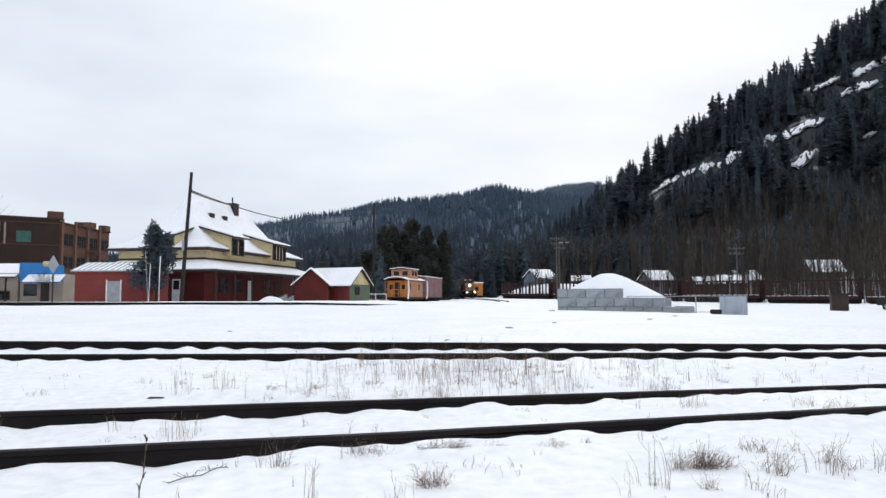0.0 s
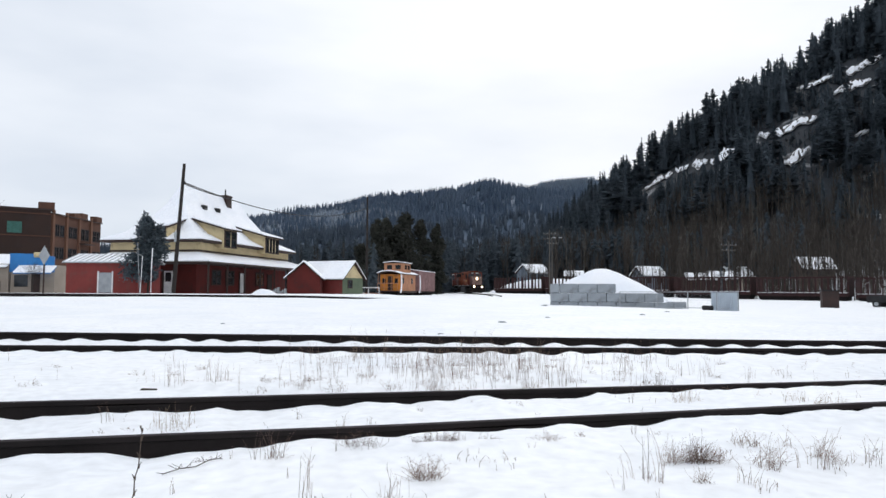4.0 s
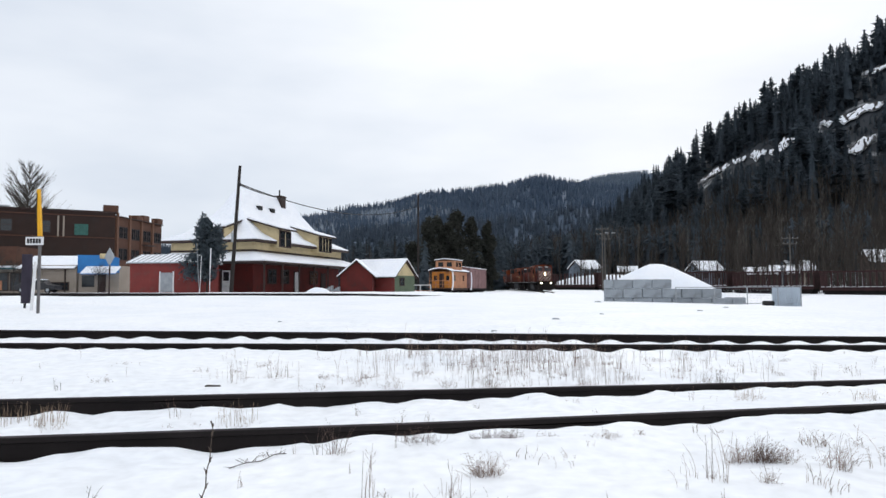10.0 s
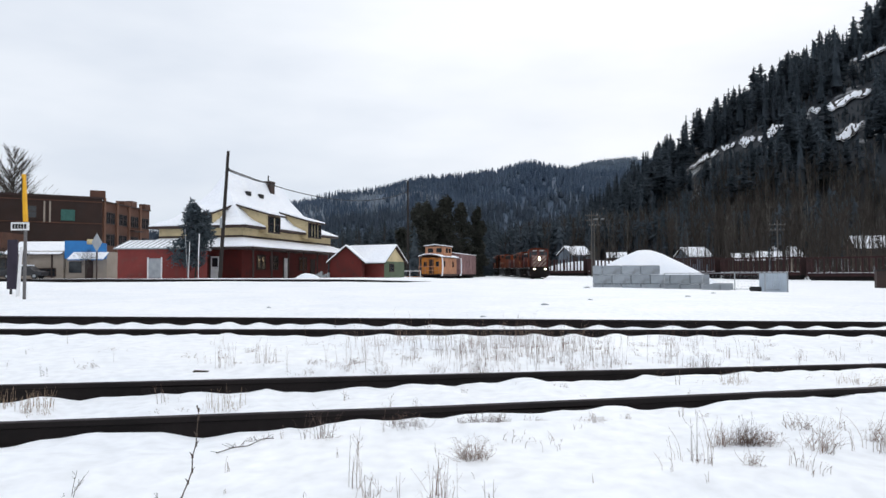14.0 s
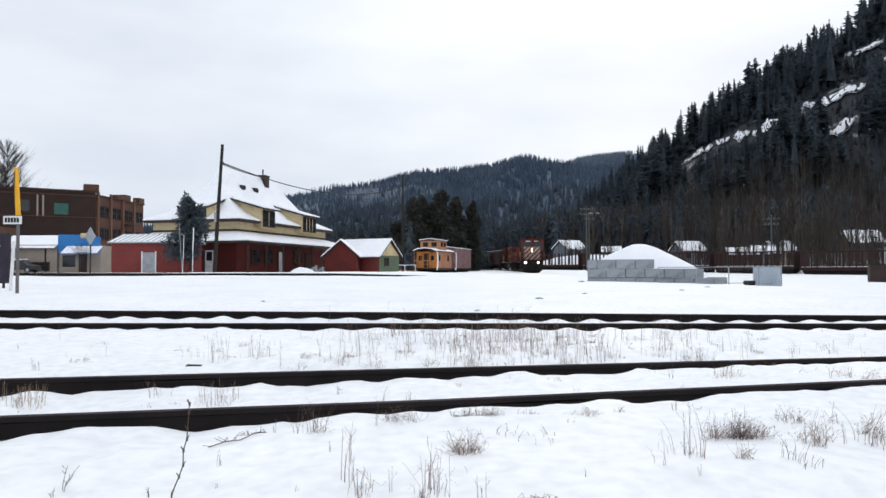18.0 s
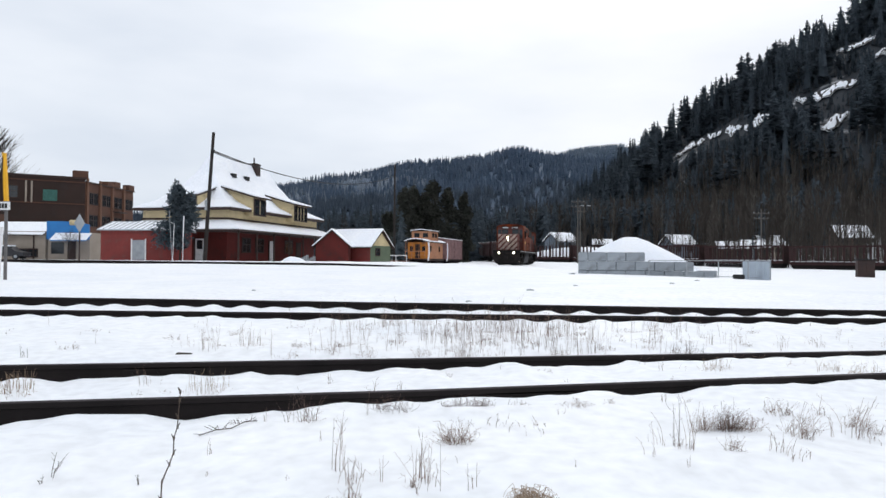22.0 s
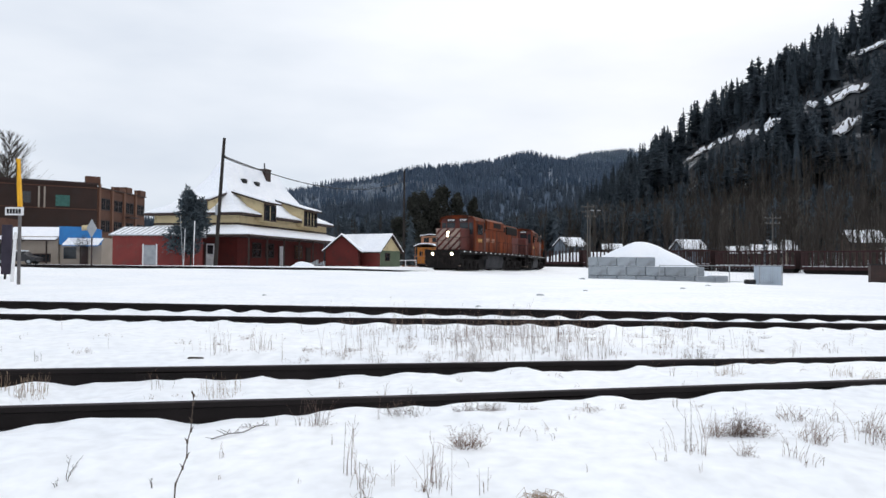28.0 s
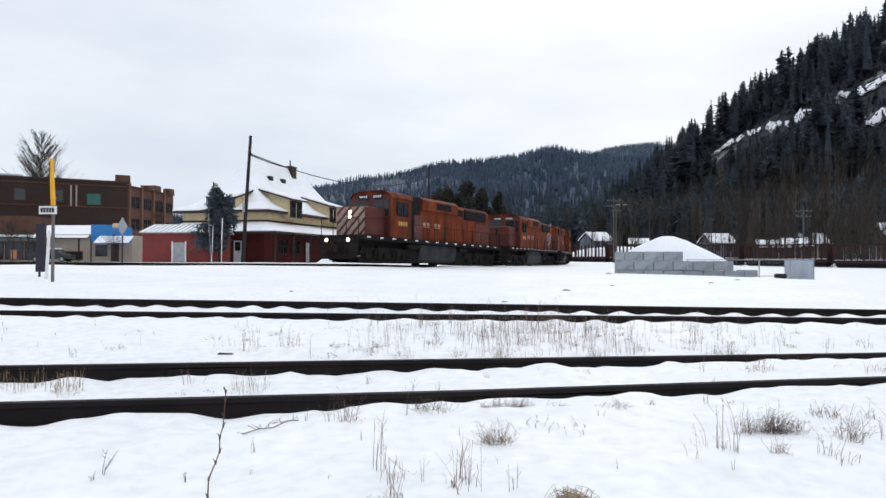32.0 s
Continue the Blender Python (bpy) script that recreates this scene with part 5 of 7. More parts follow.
# ---------------------------------------------------------------- string of stake cars
LOG_A, LOG_B = np.array([29.0, 176.0]), np.array([92.0, 96.0])
log_dir = (LOG_B - LOG_A) / np.linalg.norm(LOG_B - LOG_A)
log_rz = math.degrees(math.atan2(log_dir[1], log_dir[0]))


def stake_car(bars):
    """A flat car with upright stakes along both sides; bars adds a top rail."""
    car = thing("stake_flatcar", 0, 0, 0, 0, "empty rust-red flatcar with tall side stakes", "flatcar", "standing stake cars")
    boxpart("deck", (0, 15.4, -1.4, 1.4, 0.55, 1.15), CAR_RED, car, "", 0.02)
    # underframe runs down into the snow: the car's underside shade built as a box
    boxpart("underframe", (0.6, 14.8, -1.1, 1.1, -0.25, 0.55), LOCO_BLACK, car, "black underframe, the dark below it filled in solid")
    boxpart("bulkhead", (0, 0.18, -1.4, 1.4, 1.15, 3.9), CAR_RED, car, "end bulkhead")
    boxpart("bulkhead", (15.22, 15.4, -1.4, 1.4, 1.15, 3.9), CAR_RED, car, "end bulkhead")
    bm = bmesh.new()
    wide = 0.16 if bars else 0.3
    box(bm, 0, wide, -0.09, 0.09, 0, 2.75)
    stake_mesh = finish("stake", bm, CAR_RED)
    for k in range(14):
        for s in (-1, 1) if bars or k % 3 == 0 else (-1,):
            ob = new("stake", stake_mesh)
            ob.parent = car
            ob.location = (0.8 + k * 1.04, s * 1.4, 1.1)
    if bars:
        for s in (-1, 1):
            boxpart("top_rail", (0, 15.4, s * 1.4 - 0.08, s * 1.4 + 0.08, 3.75, 3.95), CAR_RED, car)
    boxpart("snow_layer", (0.2, 15.2, -1.3, 1.3, 1.15, 1.24), ROOF_SNOW, car, "snow on the deck")
    for x in (2.0, 13.4):
        bm = bmesh.new()
        box(bm, x - 1.7, x + 1.7, -1.15, 1.15, 0.1, 0.75)
        for a in (-0.85, 0.85):
            for s in (-1, 1):
                tube(bm, (x + a, s * 0.66, 0.45), (x + a, s * 0.82, 0.45), 0.45, sides=12)
        part("bogie", bm, LOCO_BLACK, car)
    return car


first = {True: None, False: None}
for k in range(7):
    p = LOG_A + log_dir * 16.4 * k
    z = np.interp(k, [0, 6], [1.0, -0.25])
    bars = k >= 2
    m = pose(p[0], p[1], z, 0, 0, log_rz)
    if first[bars] is None:
        first[bars] = stake_car(bars)
        first[bars].matrix_world = m
    else:
        copy_thing(first[bars], m)

bank_at = LOG_A + log_dir * 11 + np.array([-log_dir[1], log_dir[0]]) * 7.5
bank = heap("snow_bank", bank_at[0], bank_at[1], 0.9, 23.0, 4.5, 3.7, "long bank of ploughed snow behind the stake cars", 8.0, 2.4)
bank.matrix_world = pose(bank_at[0], bank_at[1], 0.9, 0, 0, log_rz)

# ---------------------------------------------------------------- concrete block bay and its fence
BAY_A, BAY_DIR = np.array([11.5, 46.05]), np.array([0.973, -0.232])
bay = thing("block_bay", *BAY_A, -0.02, math.degrees(math.atan2(BAY_DIR[1], BAY_DIR[0])), "storage bay wall of grey stacked concrete blocks", "block wall")
bm = bmesh.new()
box(bm, 0, 1.2, 0, 0.6, 0, 0.6)
block_mesh = finish("concrete_block", bm, CONCRETE, 0.045)
brng = random.Random(3)
bm = bmesh.new()
box(bm, 0, 0.59, 0, 0.6, 0, 0.6)
half_mesh = finish("concrete_block", bm, CONCRETE, 0.045)
for r, (start, count) in enumerate(((0.27, 6), (-0.35, 6), (0.27, 3))):
    if r != 1:
        for hx in (-0.35, start + count * 1.225)[: 2 if r == 0 else 1]:
            ob = new("concrete_block", half_mesh)
            ob.parent = bay
            ob.matrix_local = pose(hx, brng.uniform(-0.03, 0.03), r * 0.615, 0, 0, brng.uniform(-0.5, 0.5))
    for k in range(count):
        ob = new("concrete_block", block_mesh)
        ob.parent = bay
        ob.matrix_local = pose(start + k * 1.225, brng.uniform(-0.03, 0.03), r * 0.615, 0, 0, brng.uniform(-0.5, 0.5))
for k in range(3):
    for r in range(3):
        ob = new("concrete_block", block_mesh)
        ob.parent = bay
        ob.matrix_local = pose(0.25, 0.63 + k * 1.215, r * 0.615, 0, 0, 90)
ob = new("concrete_block", block_mesh)
ob.parent = bay
ob.matrix_local = pose(7.35, 0.75, 0.25 - 0.2, 0, 0, 0)
hill_heap = heap("snow_hill", 15.35, 48.4, 0.2, 6.0, 3.4, 2.72, "large heap of white snow filling the block bay", 5.0, 0)
# the heap leans against the inside of the walls
wall_n = Vector((-BAY_DIR[1], BAY_DIR[0]))
for v in hill_heap.data.vertices:
    p = Vector((v.co.x + 15.35 - BAY_A[0], v.co.y + 48.4 - BAY_A[1]))
    along, across = p.x * BAY_DIR[0] + p.y * BAY_DIR[1], p.x * wall_n.x + p.y * wall_n.y
    short = Vector((max(0.12 - along, 0.0) * BAY_DIR[0] + max(0.35 - across, 0.0) * wall_n.x, max(0.12 - along, 0.0) * BAY_DIR[1] + max(0.35 - across, 0.0) * wall_n.y))
    v.co.x += short.x
    v.co.y += short.y


fence = thing("chain_fence", 15.4, 44.6, 0.2, 0, "low wire fence with grey posts by the block bay", "fence")
posts = [(0.0, 0.0), (2.0, -1.2), (3.6, -2.2), (5.0, -3.2), (6.0, -3.9), (4.3, -4.6)]
for px, py in posts:
    bm = bmesh.new()
    tube(bm, (px, py, -0.3), (px, py, 1.1), 0.035)
    part("post", bm, GREY_METAL, fence)
for (ax, ay), (bx_, by_) in zip(posts[:-1], posts[1:]):
    bm = bmesh.new()
    for z in (1.08, 0.1):
        tube(bm, (ax, ay, z), (bx_, by_, z), 0.022)
    n = 9
    for k in range(1, n):
        u = k / n
        tube(bm, (ax + (bx_ - ax) * u, ay + (by_ - ay) * u, 0.1), (ax + (bx_ - ax) * u, ay + (by_ - ay) * u, 1.08), 0.003, sides=3)
    for k in range(1, 6):
        tube(bm, (ax, ay, 0.1 + 0.16 * k), (bx_, by_, 0.1 + 0.16 * k), 0.003, sides=3)
    part("wire_mesh", bm, GREY_METAL, fence)
panel = thing("sheet_panel", 20.15, 41.6, 0.1, -62, "upright pale grey ribbed metal sheet at the fence corner", "metal sheet")
bm = bmesh.new()
outline = []
for k in range(25):
    outline.append((k * 0.075, 0.02 * (1 if k % 2 else -1)))
prism(bm, outline + [(p, q + 0.02) for p, q in outline[::-1]], "z", -0.2, 1.15)
part("sheet", bm, material("pale_sheet_steel", (0.42, 0.48, 0.54), (0.36, 0.41, 0.47), 0.6, 0.1, scale=1.5), panel)
tyre = thing("tyre", 20.15, 41.9, 0.16, 0, "black truck tyre lying in the snow", "tyre")
bm = bmesh.new()
rings = []
for i in range(28):
    a = 2 * math.pi * i / 28
    rings.append([bm.verts.new(((0.33 + 0.13 * math.cos(b)) * math.cos(a), (0.33 + 0.13 * math.cos(b)) * math.sin(a), 0.15 + 0.15 * math.sin(b))) for b in [2 * math.pi * k / 10 for k in range(10)]])
for i in range(28):
    for k in range(10):
        bm.faces.new((rings[i][k], rings[(i + 1) % 28][k], rings[(i + 1) % 28][(k + 1) % 10], rings[i][(k + 1) % 10]))
part("tread", bm, RUBBER, tyre, "", 0, True)
bm = bmesh.new()
tube(bm, (0, 0, 0.2), (0, 0, 0.31), 0.36, 0.2, sides=20)
part("snow_cap", bm, SNOW, tyre, "snow lying in the tyre")

cabinet = thing("signal_cabinet", 39.6, 60.2, -0.1, -20, "dark grey steel trackside cabinet standing in snow", "cabinet")
boxpart("body", (0, 1.35, 0, 0.9, -0.1, 1.55), BROWN_TRIM, cabinet, "", 0.03)
boxpart("lid", (-0.05, 1.4, -0.05, 0.95, 1.55, 1.65), BLACK, cabinet)
boxpart("door", (0.08, 0.66, -0.03, 0, 0.05, 1.45), BROWN_TRIM, cabinet)
boxpart("door", (0.69, 1.27, -0.03, 0, 0.05, 1.45), BROWN_TRIM, cabinet)

truck = thing("pickup_truck", 49.6, 63.5, -0.15, -60, "dark pickup truck with snow on its bonnet", "pickup")
bm = bmesh.new()
prism(bm, [(-2.6, 0.5), (2.6, 0.5), (2.65, 0.95), (2.5, 1.12), (1.1, 1.2), (0.5, 1.8), (-0.7, 1.82), (-0.9, 1.2), (-2.6, 1.2)], "y", -0.95, 0.95)
part("body", bm, BLACK, truck, "", 0.05)
boxpart("windscreen", (0.62, 1.0, -0.8, 0.8, 1.3, 1.75), GLASS, truck)
boxpart("snow_layer", (1.15, 2.45, -0.8, 0.8, 1.16, 1.26), SNOW, truck, "snow on the bonnet")
boxpart("snow_layer", (-0.65, 0.45, -0.8, 0.8, 1.82, 1.92), SNOW, truck, "snow on the roof")
boxpart("grille", (2.62, 2.68, -0.6, 0.6, 0.6, 0.9), GREY_METAL, truck)
for x in (-1.7, 1.7):
    for s in (-1, 1):
        bm = bmesh.new()
        tube(bm, (x, s * 0.72, 0.38), (x, s * 0.97, 0.38), 0.38, sides=18)
        w = part("wheel", bm, RUBBER, truck)
        bm = bmesh.new()
        tube(bm, (x, s * 0.96, 0.38), (x, s * 0.985, 0.38), 0.2, sides=12)
        part("rim", bm, GREY_METAL, w)
for s in (-1, 1):
    boxpart("headlight", (2.6, 2.68, min(s * 0.65, s * 0.9), max(s * 0.65, s * 0.9), 0.7, 0.9), WHITE_PAINT, truck)


# ---------------------------------------------------------------- posts, poles and wires
GREY_POLE = material("weathered_grey_pole", (0.13, 0.12, 0.11), (0.085, 0.08, 0.074), 0.95, scale=2, stretch=(6, 6, 0.6))


def pole(name, x, y, z, height, lean, label, r=0.17, arms=(), mat=None):
    p = thing(name, x, y, z, 0, label, "pole")
    bm = bmesh.new()
    tube(bm, (0, 0, -0.5), (lean * 0.5, 0, height * 0.5), r, r * 0.85, 10)
    tube(bm, (lean * 0.5, 0, height * 0.5), (lean, 0, height), r * 0.85, r * 0.7, 10)
    part("shaft", bm, mat or POLE_WOOD, p)
    for z0, w in arms:
        a = boxpart("crossarm", (lean - w, lean + w, -0.16, -0.05, z0, z0 + 0.14), mat or POLE_WOOD, p)
        for k in range(4):
            bm = bmesh.new()
            x0 = lean - w * 0.9 + k * w * 0.6
            tube(bm, (x0, -0.1, z0 + 0.14), (x0, -0.1, z0 + 0.32), 0.05)
            part("insulator", bm, GREY_METAL, a)
    return p


main_pole = pole("utility_pole", -16.85, 58.0, 0.95, 10.6, 0.62, "leaning dark wooden utility pole by the station", 0.17)
boxpart("bracket", (0.5, 0.75, -0.2, 0.0, 8.9, 9.15), BLACK, main_pole)
boxpart("fuse_box", (0.05, 0.22, -0.3, -0.15, 4.2, 5.0), GREY_METAL, main_pole)
pole("utility_pole", -2.6, 112.0, 0.8, 15.6, 0.0, "tall dark utility pole among the firs", 0.2)
pole("utility_pole", 36.2, 150.0, 0.6, 14.3, 0.0, "grey utility pole with two crossarms", 0.15, ((13.3, 1.4), (12.2, 1.4)), GREY_POLE)
pole("utility_pole", 38.2, 156.0, 0.6, 12.6, 0.0, "grey utility pole with crossarm", 0.14, ((11.6, 1.2),), GREY_POLE)
pole("utility_pole", 66.6, 130.0, 0.0, 11.3, 0.0, "grey utility pole with crossarms", 0.14, ((10.4, 1.6), (9.4, 1.4)), GREY_POLE)
pole("utility_pole", 62.2, 80.0, -0.1, 11.0, 0.0, "dark pole standing before the stake cars", 0.17)


def wire(name, a, b, sag, r, label):
    bm = bmesh.new()
    u = np.linspace(0, 1, 25)[:, None]
    line = np.array(a) * (1 - u) + np.array(b) * u - np.array([0, 0, 1.0]) * sag * 4 * u * (1 - u)
    sweep(bm, line, [(r * math.cos(k * math.pi / 3), r * math.sin(k * math.pi / 3)) for k in range(6)])
    return tagged(new(name, finish(name, bm, WIRE)), label, "cable")


wire("overhead_cable", (-16.25, 58.0, 9.95), (-18.05, 81.3, 11.9), 0.12, 0.05, "dark cable drop to the station roof")
wire("overhead_cable", (-16.25, 58.0, 10.05), (-2.6, 112.0, 14.6), 2.0, 0.045, "sagging dark cable from the leaning pole")

marker = thing("marker_post", -11.9, 21.0, 0.55, 0, "tall steel post with yellow upper half and small sign", "marker post")
bm = bmesh.new()
box(bm, -0.036, 0.036, -0.03, 0.03, -0.4, 2.35)
part("lower_post", bm, material("weathered_post_steel", (0.16, 0.15, 0.15), (0.11, 0.105, 0.105), 0.7, 0.2), marker)
bm = bmesh.new()
prism(bm, [(-0.05, 2.3), (0.05, 2.3), (-0.04, 3.72), (-0.12, 3.72)], "y", -0.05, 0.05)
part("yellow_blade", bm, YELLOW, marker, "bright yellow blade")
boxpart("blade_edge", (-0.115, -0.085, -0.06, -0.05, 2.95, 3.6), BLACK, marker)
plate = boxpart("sign_plate", (-0.39, 0.14, -0.075, -0.055, 2.04, 2.28), WHITE_PAINT, marker, "small white sign plate")
for k in range(5):
    boxpart("sign_bar", (-0.34 + k * 0.085, -0.275 + k * 0.085, -0.082, -0.076, 2.09, 2.23), BLACK, plate)
white_post = thing("white_post", -12.85, 22.3, 0.6, 0, "leaning white wooden stake in the snow", "post")
bm = bmesh.new()
prism(bm, [(-0.035, -0.3), (0.035, -0.3), (0.13, 1.55), (0.07, 1.55)], "y", -0.04, 0.04)
part("stake", bm, WHITE_PAINT, white_post)
sw = thing("switch_stand", -13.9, 23.6, 0.7, 0, "dark switch stand with upright violet panel by the track", "switch stand")
boxpart("target", (-0.02, 0.3, -0.05, 0.05, 0.1, 1.75), material("dark_violet_paint", (0.035, 0.028, 0.045), (0.022, 0.018, 0.03), 0.7, scale=3), sw, "dark violet upright panel", 0.01)
bm = bmesh.new()
tube(bm, (0.1, 0, -0.3), (0.1, 0, 1.7), 0.04)
tube(bm, (0.1, 0, 0.6), (0.75, 0, 0.85), 0.03)
part("mast", bm, BLACK, sw, "dark mast and lever")
diamond = thing("crossing_sign", -21.1, 45.5, 0.95, 0, "grey back of a diamond road sign on its post", "road sign")
bm = bmesh.new()
prism(bm, [(0, 1.85), (0.33, 2.45), (0, 3.05), (-0.33, 2.45)], "y", -0.02, 0.02)
part("sign_plate", bm, GREY_METAL, diamond)
bm = bmesh.new()
tube(bm, (0, 0.04, -0.4), (0, 0.04, 3.0), 0.05)
part("post", bm, BROWN_TRIM, diamond)
stakes = thing("white_stakes", -18.4, 56.0, 0.95, 0, "pair of leaning pale stakes beside the red shed", "stake")
bm = bmesh.new()
tube(bm, (-0.35, 0, -0.3), (-0.65, 0, 4.0), 0.025)
part("stake", bm, GREY_METAL, stakes)
bm = bmesh.new()
tube(bm, (-0.35, 0, -0.3), (-0.25, 0, 3.0), 0.025)
part("stake", bm, WHITE_PAINT, stakes)
bm = bmesh.new()
tube(bm, (0.45, 0, 1.9), (0.5, 0, 3.6), 0.045)
tube(bm, (0.45, 0, -0.3), (0.45, 0, 1.9), 0.03)
part("stake", bm, WHITE_PAINT, stakes)


def parked_car(x, y, rz, paint, label):
    car = thing("parked_car", x, y, 0.95, rz, label, "car", "cars parked by the shops")
    bm = bmesh.new()
    prism(bm, [(-2.1, 0.35), (2.1, 0.35), (2.15, 0.75), (1.2, 0.92), (0.7, 1.38), (-1.0, 1.42), (-1.7, 0.95), (-2.15, 0.85)], "y", -0.85, 0.85)
    part("body", bm, paint, car, "", 0.05)
    boxpart("side_window", (-0.95, 0.65, -0.875, -0.855, 0.98, 1.32), GLASS, car)
    boxpart("snow_layer", (-0.95, 0.65, -0.7, 0.7, 1.40, 1.52), SNOW, car, "snow on the roof")
    for wx in (-1.35, 1.35):
        for s in (-1, 1):
            bm = bmesh.new()
            tube(bm, (wx, s * 0.66, 0.32), (wx, s * 0.88, 0.32), 0.32, sides=16)
            w = part("wheel", bm, RUBBER, car)
            bm = bmesh.new()
            tube(bm, (wx, s * 0.87, 0.32), (wx, s * 0.895, 0.32), 0.18, sides=10)
            part("rim", bm, GREY_METAL, w)
    return car


parked_car(-43.0, 76.5, 4, material("dark_grey_car_paint", (0.035, 0.035, 0.04), rough=0.35, bump=0), "dark grey car with snow parked by the stucco shop")
parked_car(-57.5, 79.5, 0, material("deep_blue_car_paint", (0.02, 0.04, 0.10), rough=0.35, bump=0), "dark blue car parked at the corner store")
lamp = thing("yard_lamp", 46.0, 182.0, 1.0, 0, "tall lamp pole with two pale heads among trees", "lamp post")
bm = bmesh.new()
tube(bm, (0, 0, -0.3), (0, 0, 15.0), 0.12, 0.09)
part("mast", bm, POLE_WOOD, lamp)
for x in (-0.9, 0.9):
    boxpart("lamp_head", (x - 0.45, x + 0.45, -0.15, 0.15, 14.65, 14.85), GREY_METAL, lamp)


# ---------------------------------------------------------------- woods
def conifer_shape(rng, height, spread, whorls, arms, droop=0.35, core=True, thin=0.0, bough=(0.28, 0.45), low=0.06, taper=0.7):
    """Triangles of one conifer: a trunk, a dark core and whorls of drooping boughs of uneven length."""
    v, f = [], []

    def tri(a, b, c):
        k = len(v)
        v.extend((a, b, c))
        f.append((k, k + 1, k + 2))
    for i in range(4):
        a0, a1 = i * math.pi / 2, (i + 1) * math.pi / 2
        r = height * 0.013
        tri((r * math.cos(a0), r * math.sin(a0), 0), (r * math.cos(a1), r * math.sin(a1), 0), (0, 0, height))
    if core:
        for i in range(7):
            a0, a1 = i * 2 * math.pi / 7, (i + 1) * 2 * math.pi / 7
            r = spread * 0.45
            tri((r * math.cos(a0), r * math.sin(a0), height * max(0.12, low + 0.03)), (r * math.cos(a1), r * math.sin(a1), height * max(0.12, low + 0.03)), (0, 0, height * 0.96))
    lean = rng.uniform(0, 6.28)
    for w in range(whorls):
        t = w / whorls
        z = height * (low + (0.98 - low) * t)
        reach = spread * (1 - t) ** taper * rng.uniform(0.7, 1.15) + spread * 0.03
        if rng.random() < thin:
            reach *= 0.45
        level = z
        for k in range(arms):
            if rng.random() < 0.12:
                continue
            z = level + rng.uniform(-0.55, 0.55) * height / whorls
            a = lean + w * 2.4 + k * 2 * math.pi / arms + rng.uniform(-0.3, 0.3)
            r = reach * rng.uniform(0.5, 1.25)
            wide = r * rng.uniform(*bough)
            c, s = math.cos(a), math.sin(a)
            drop = droop * r * rng.uniform(-0.3, 1.5)
            tip = (r * c, r * s, z - drop)
            l = (0.45 * r * c - wide * s, 0.45 * r * s + wide * c, z - 0.35 * drop)
            q = (0.45 * r * c + wide * s, 0.45 * r * s - wide * c, z - 0.35 * drop)
            top = (0, 0, z + height * 0.035)
            k0 = len(v)
            v.extend((top, l, tip, q))
            f.append((k0, k0 + 1, k0 + 2))
            f.append((k0, k0 + 2, k0 + 3))
    return np.array(v, np.float32), np.array(f, np.int32)


def bare_tree_shape(rng, height, limbs, twigs, trunk=0.011, reach=0.15, rise=(1.3, 2.8)):
    """A leafless broadleaf: tapered trunk, rising limbs, many thin twigs."""
    v, f = [], []

    def bar(p, q, r0, r1, sides=3):
        p, q = np.array(p), np.array(q)
        d = q - p
        u = np.cross(d, (0.3, 0.9, 0.1))
        u /= np.linalg.norm(u) + 1e-9
        w = np.cross(d / (np.linalg.norm(d) + 1e-9), u)
        k = len(v)
        for c, r in ((p, r0), (q, r1)):
            for i in range(sides):
                a = 2 * math.pi * i / sides
                v.append(tuple(c + r * (math.cos(a) * u + math.sin(a) * w)))
        for i in range(sides):
            j = (i + 1) % sides
            f.append((k + i, k + j, k + sides + j))
            f.append((k + i, k + sides + j, k + sides + i))
    pts = [np.zeros(3)]
    for i in range(5):
        pts.append(pts[-1] + np.array([rng.uniform(-0.02, 0.02) * height, rng.uniform(-0.02, 0.02) * height, height / 5]))
    for i in range(5):
        bar(pts[i], pts[i + 1], height * trunk * (1 - i / 5.6), height * trunk * (1 - (i + 1) / 5.6), 5)
    for i in range(limbs):
        t = rng.uniform(0.3, 0.97)
        k = min(4, int(t * 5))
        base = pts[k] + (pts[k + 1] - pts[k]) * (t * 5 - k)
        a, r = rng.uniform(0, 6.28), height * reach * (1.15 - t) * rng.uniform(0.6, 1.3)
        end = base + np.array([r * math.cos(a), r * math.sin(a), r * rng.uniform(*rise)])
        bar(base, end, height * 0.0038, height * 0.0012)
        for j in range(twigs):
            u = rng.uniform(0.3, 1.0)
            b = base + (end - base) * u
            a2, r2 = a + rng.uniform(-1.4, 1.4), r * rng.uniform(0.25, 0.6)
            bar(b, b + np.array([r2 * math.cos(a2), r2 * math.sin(a2), r2 * rng.uniform(0.5, 1.6)]), height * 0.0014, height * 0.0006)
    return np.array(v, np.float32), np.array(f, np.int32)


def scatter(shapes, places, rng):
    """Joins turned and scaled copies of the shapes at rows of (x, y, z, size)."""
    vs, fs, k = [], [], 0
    for x, y, z, size in places:
        v, f = shapes[rng.randrange(len(shapes))]
        a = rng.uniform(0, 6.28)
        c, s = math.cos(a), math.sin(a)
        wide = size * rng.uniform(0.85, 1.15)
        out = np.empty_like(v)
        out[:, 0] = (v[:, 0] * c - v[:, 1] * s) * wide + x
        out[:, 1] = (v[:, 0] * s + v[:, 1] * c) * wide + y
        out[:, 2] = v[:, 2] * size + z
        vs.append(out)
        fs.append(f + k)
        k += len(v)
    return np.vstack(vs), np.vstack(fs)


def wood(name, shapes, places, mat, label, rng):
    v, f = scatter(shapes, places, rng)
    return tagged(new(name, raw_mesh(name, v, f, mat)), label, "forest", kind="stuff")


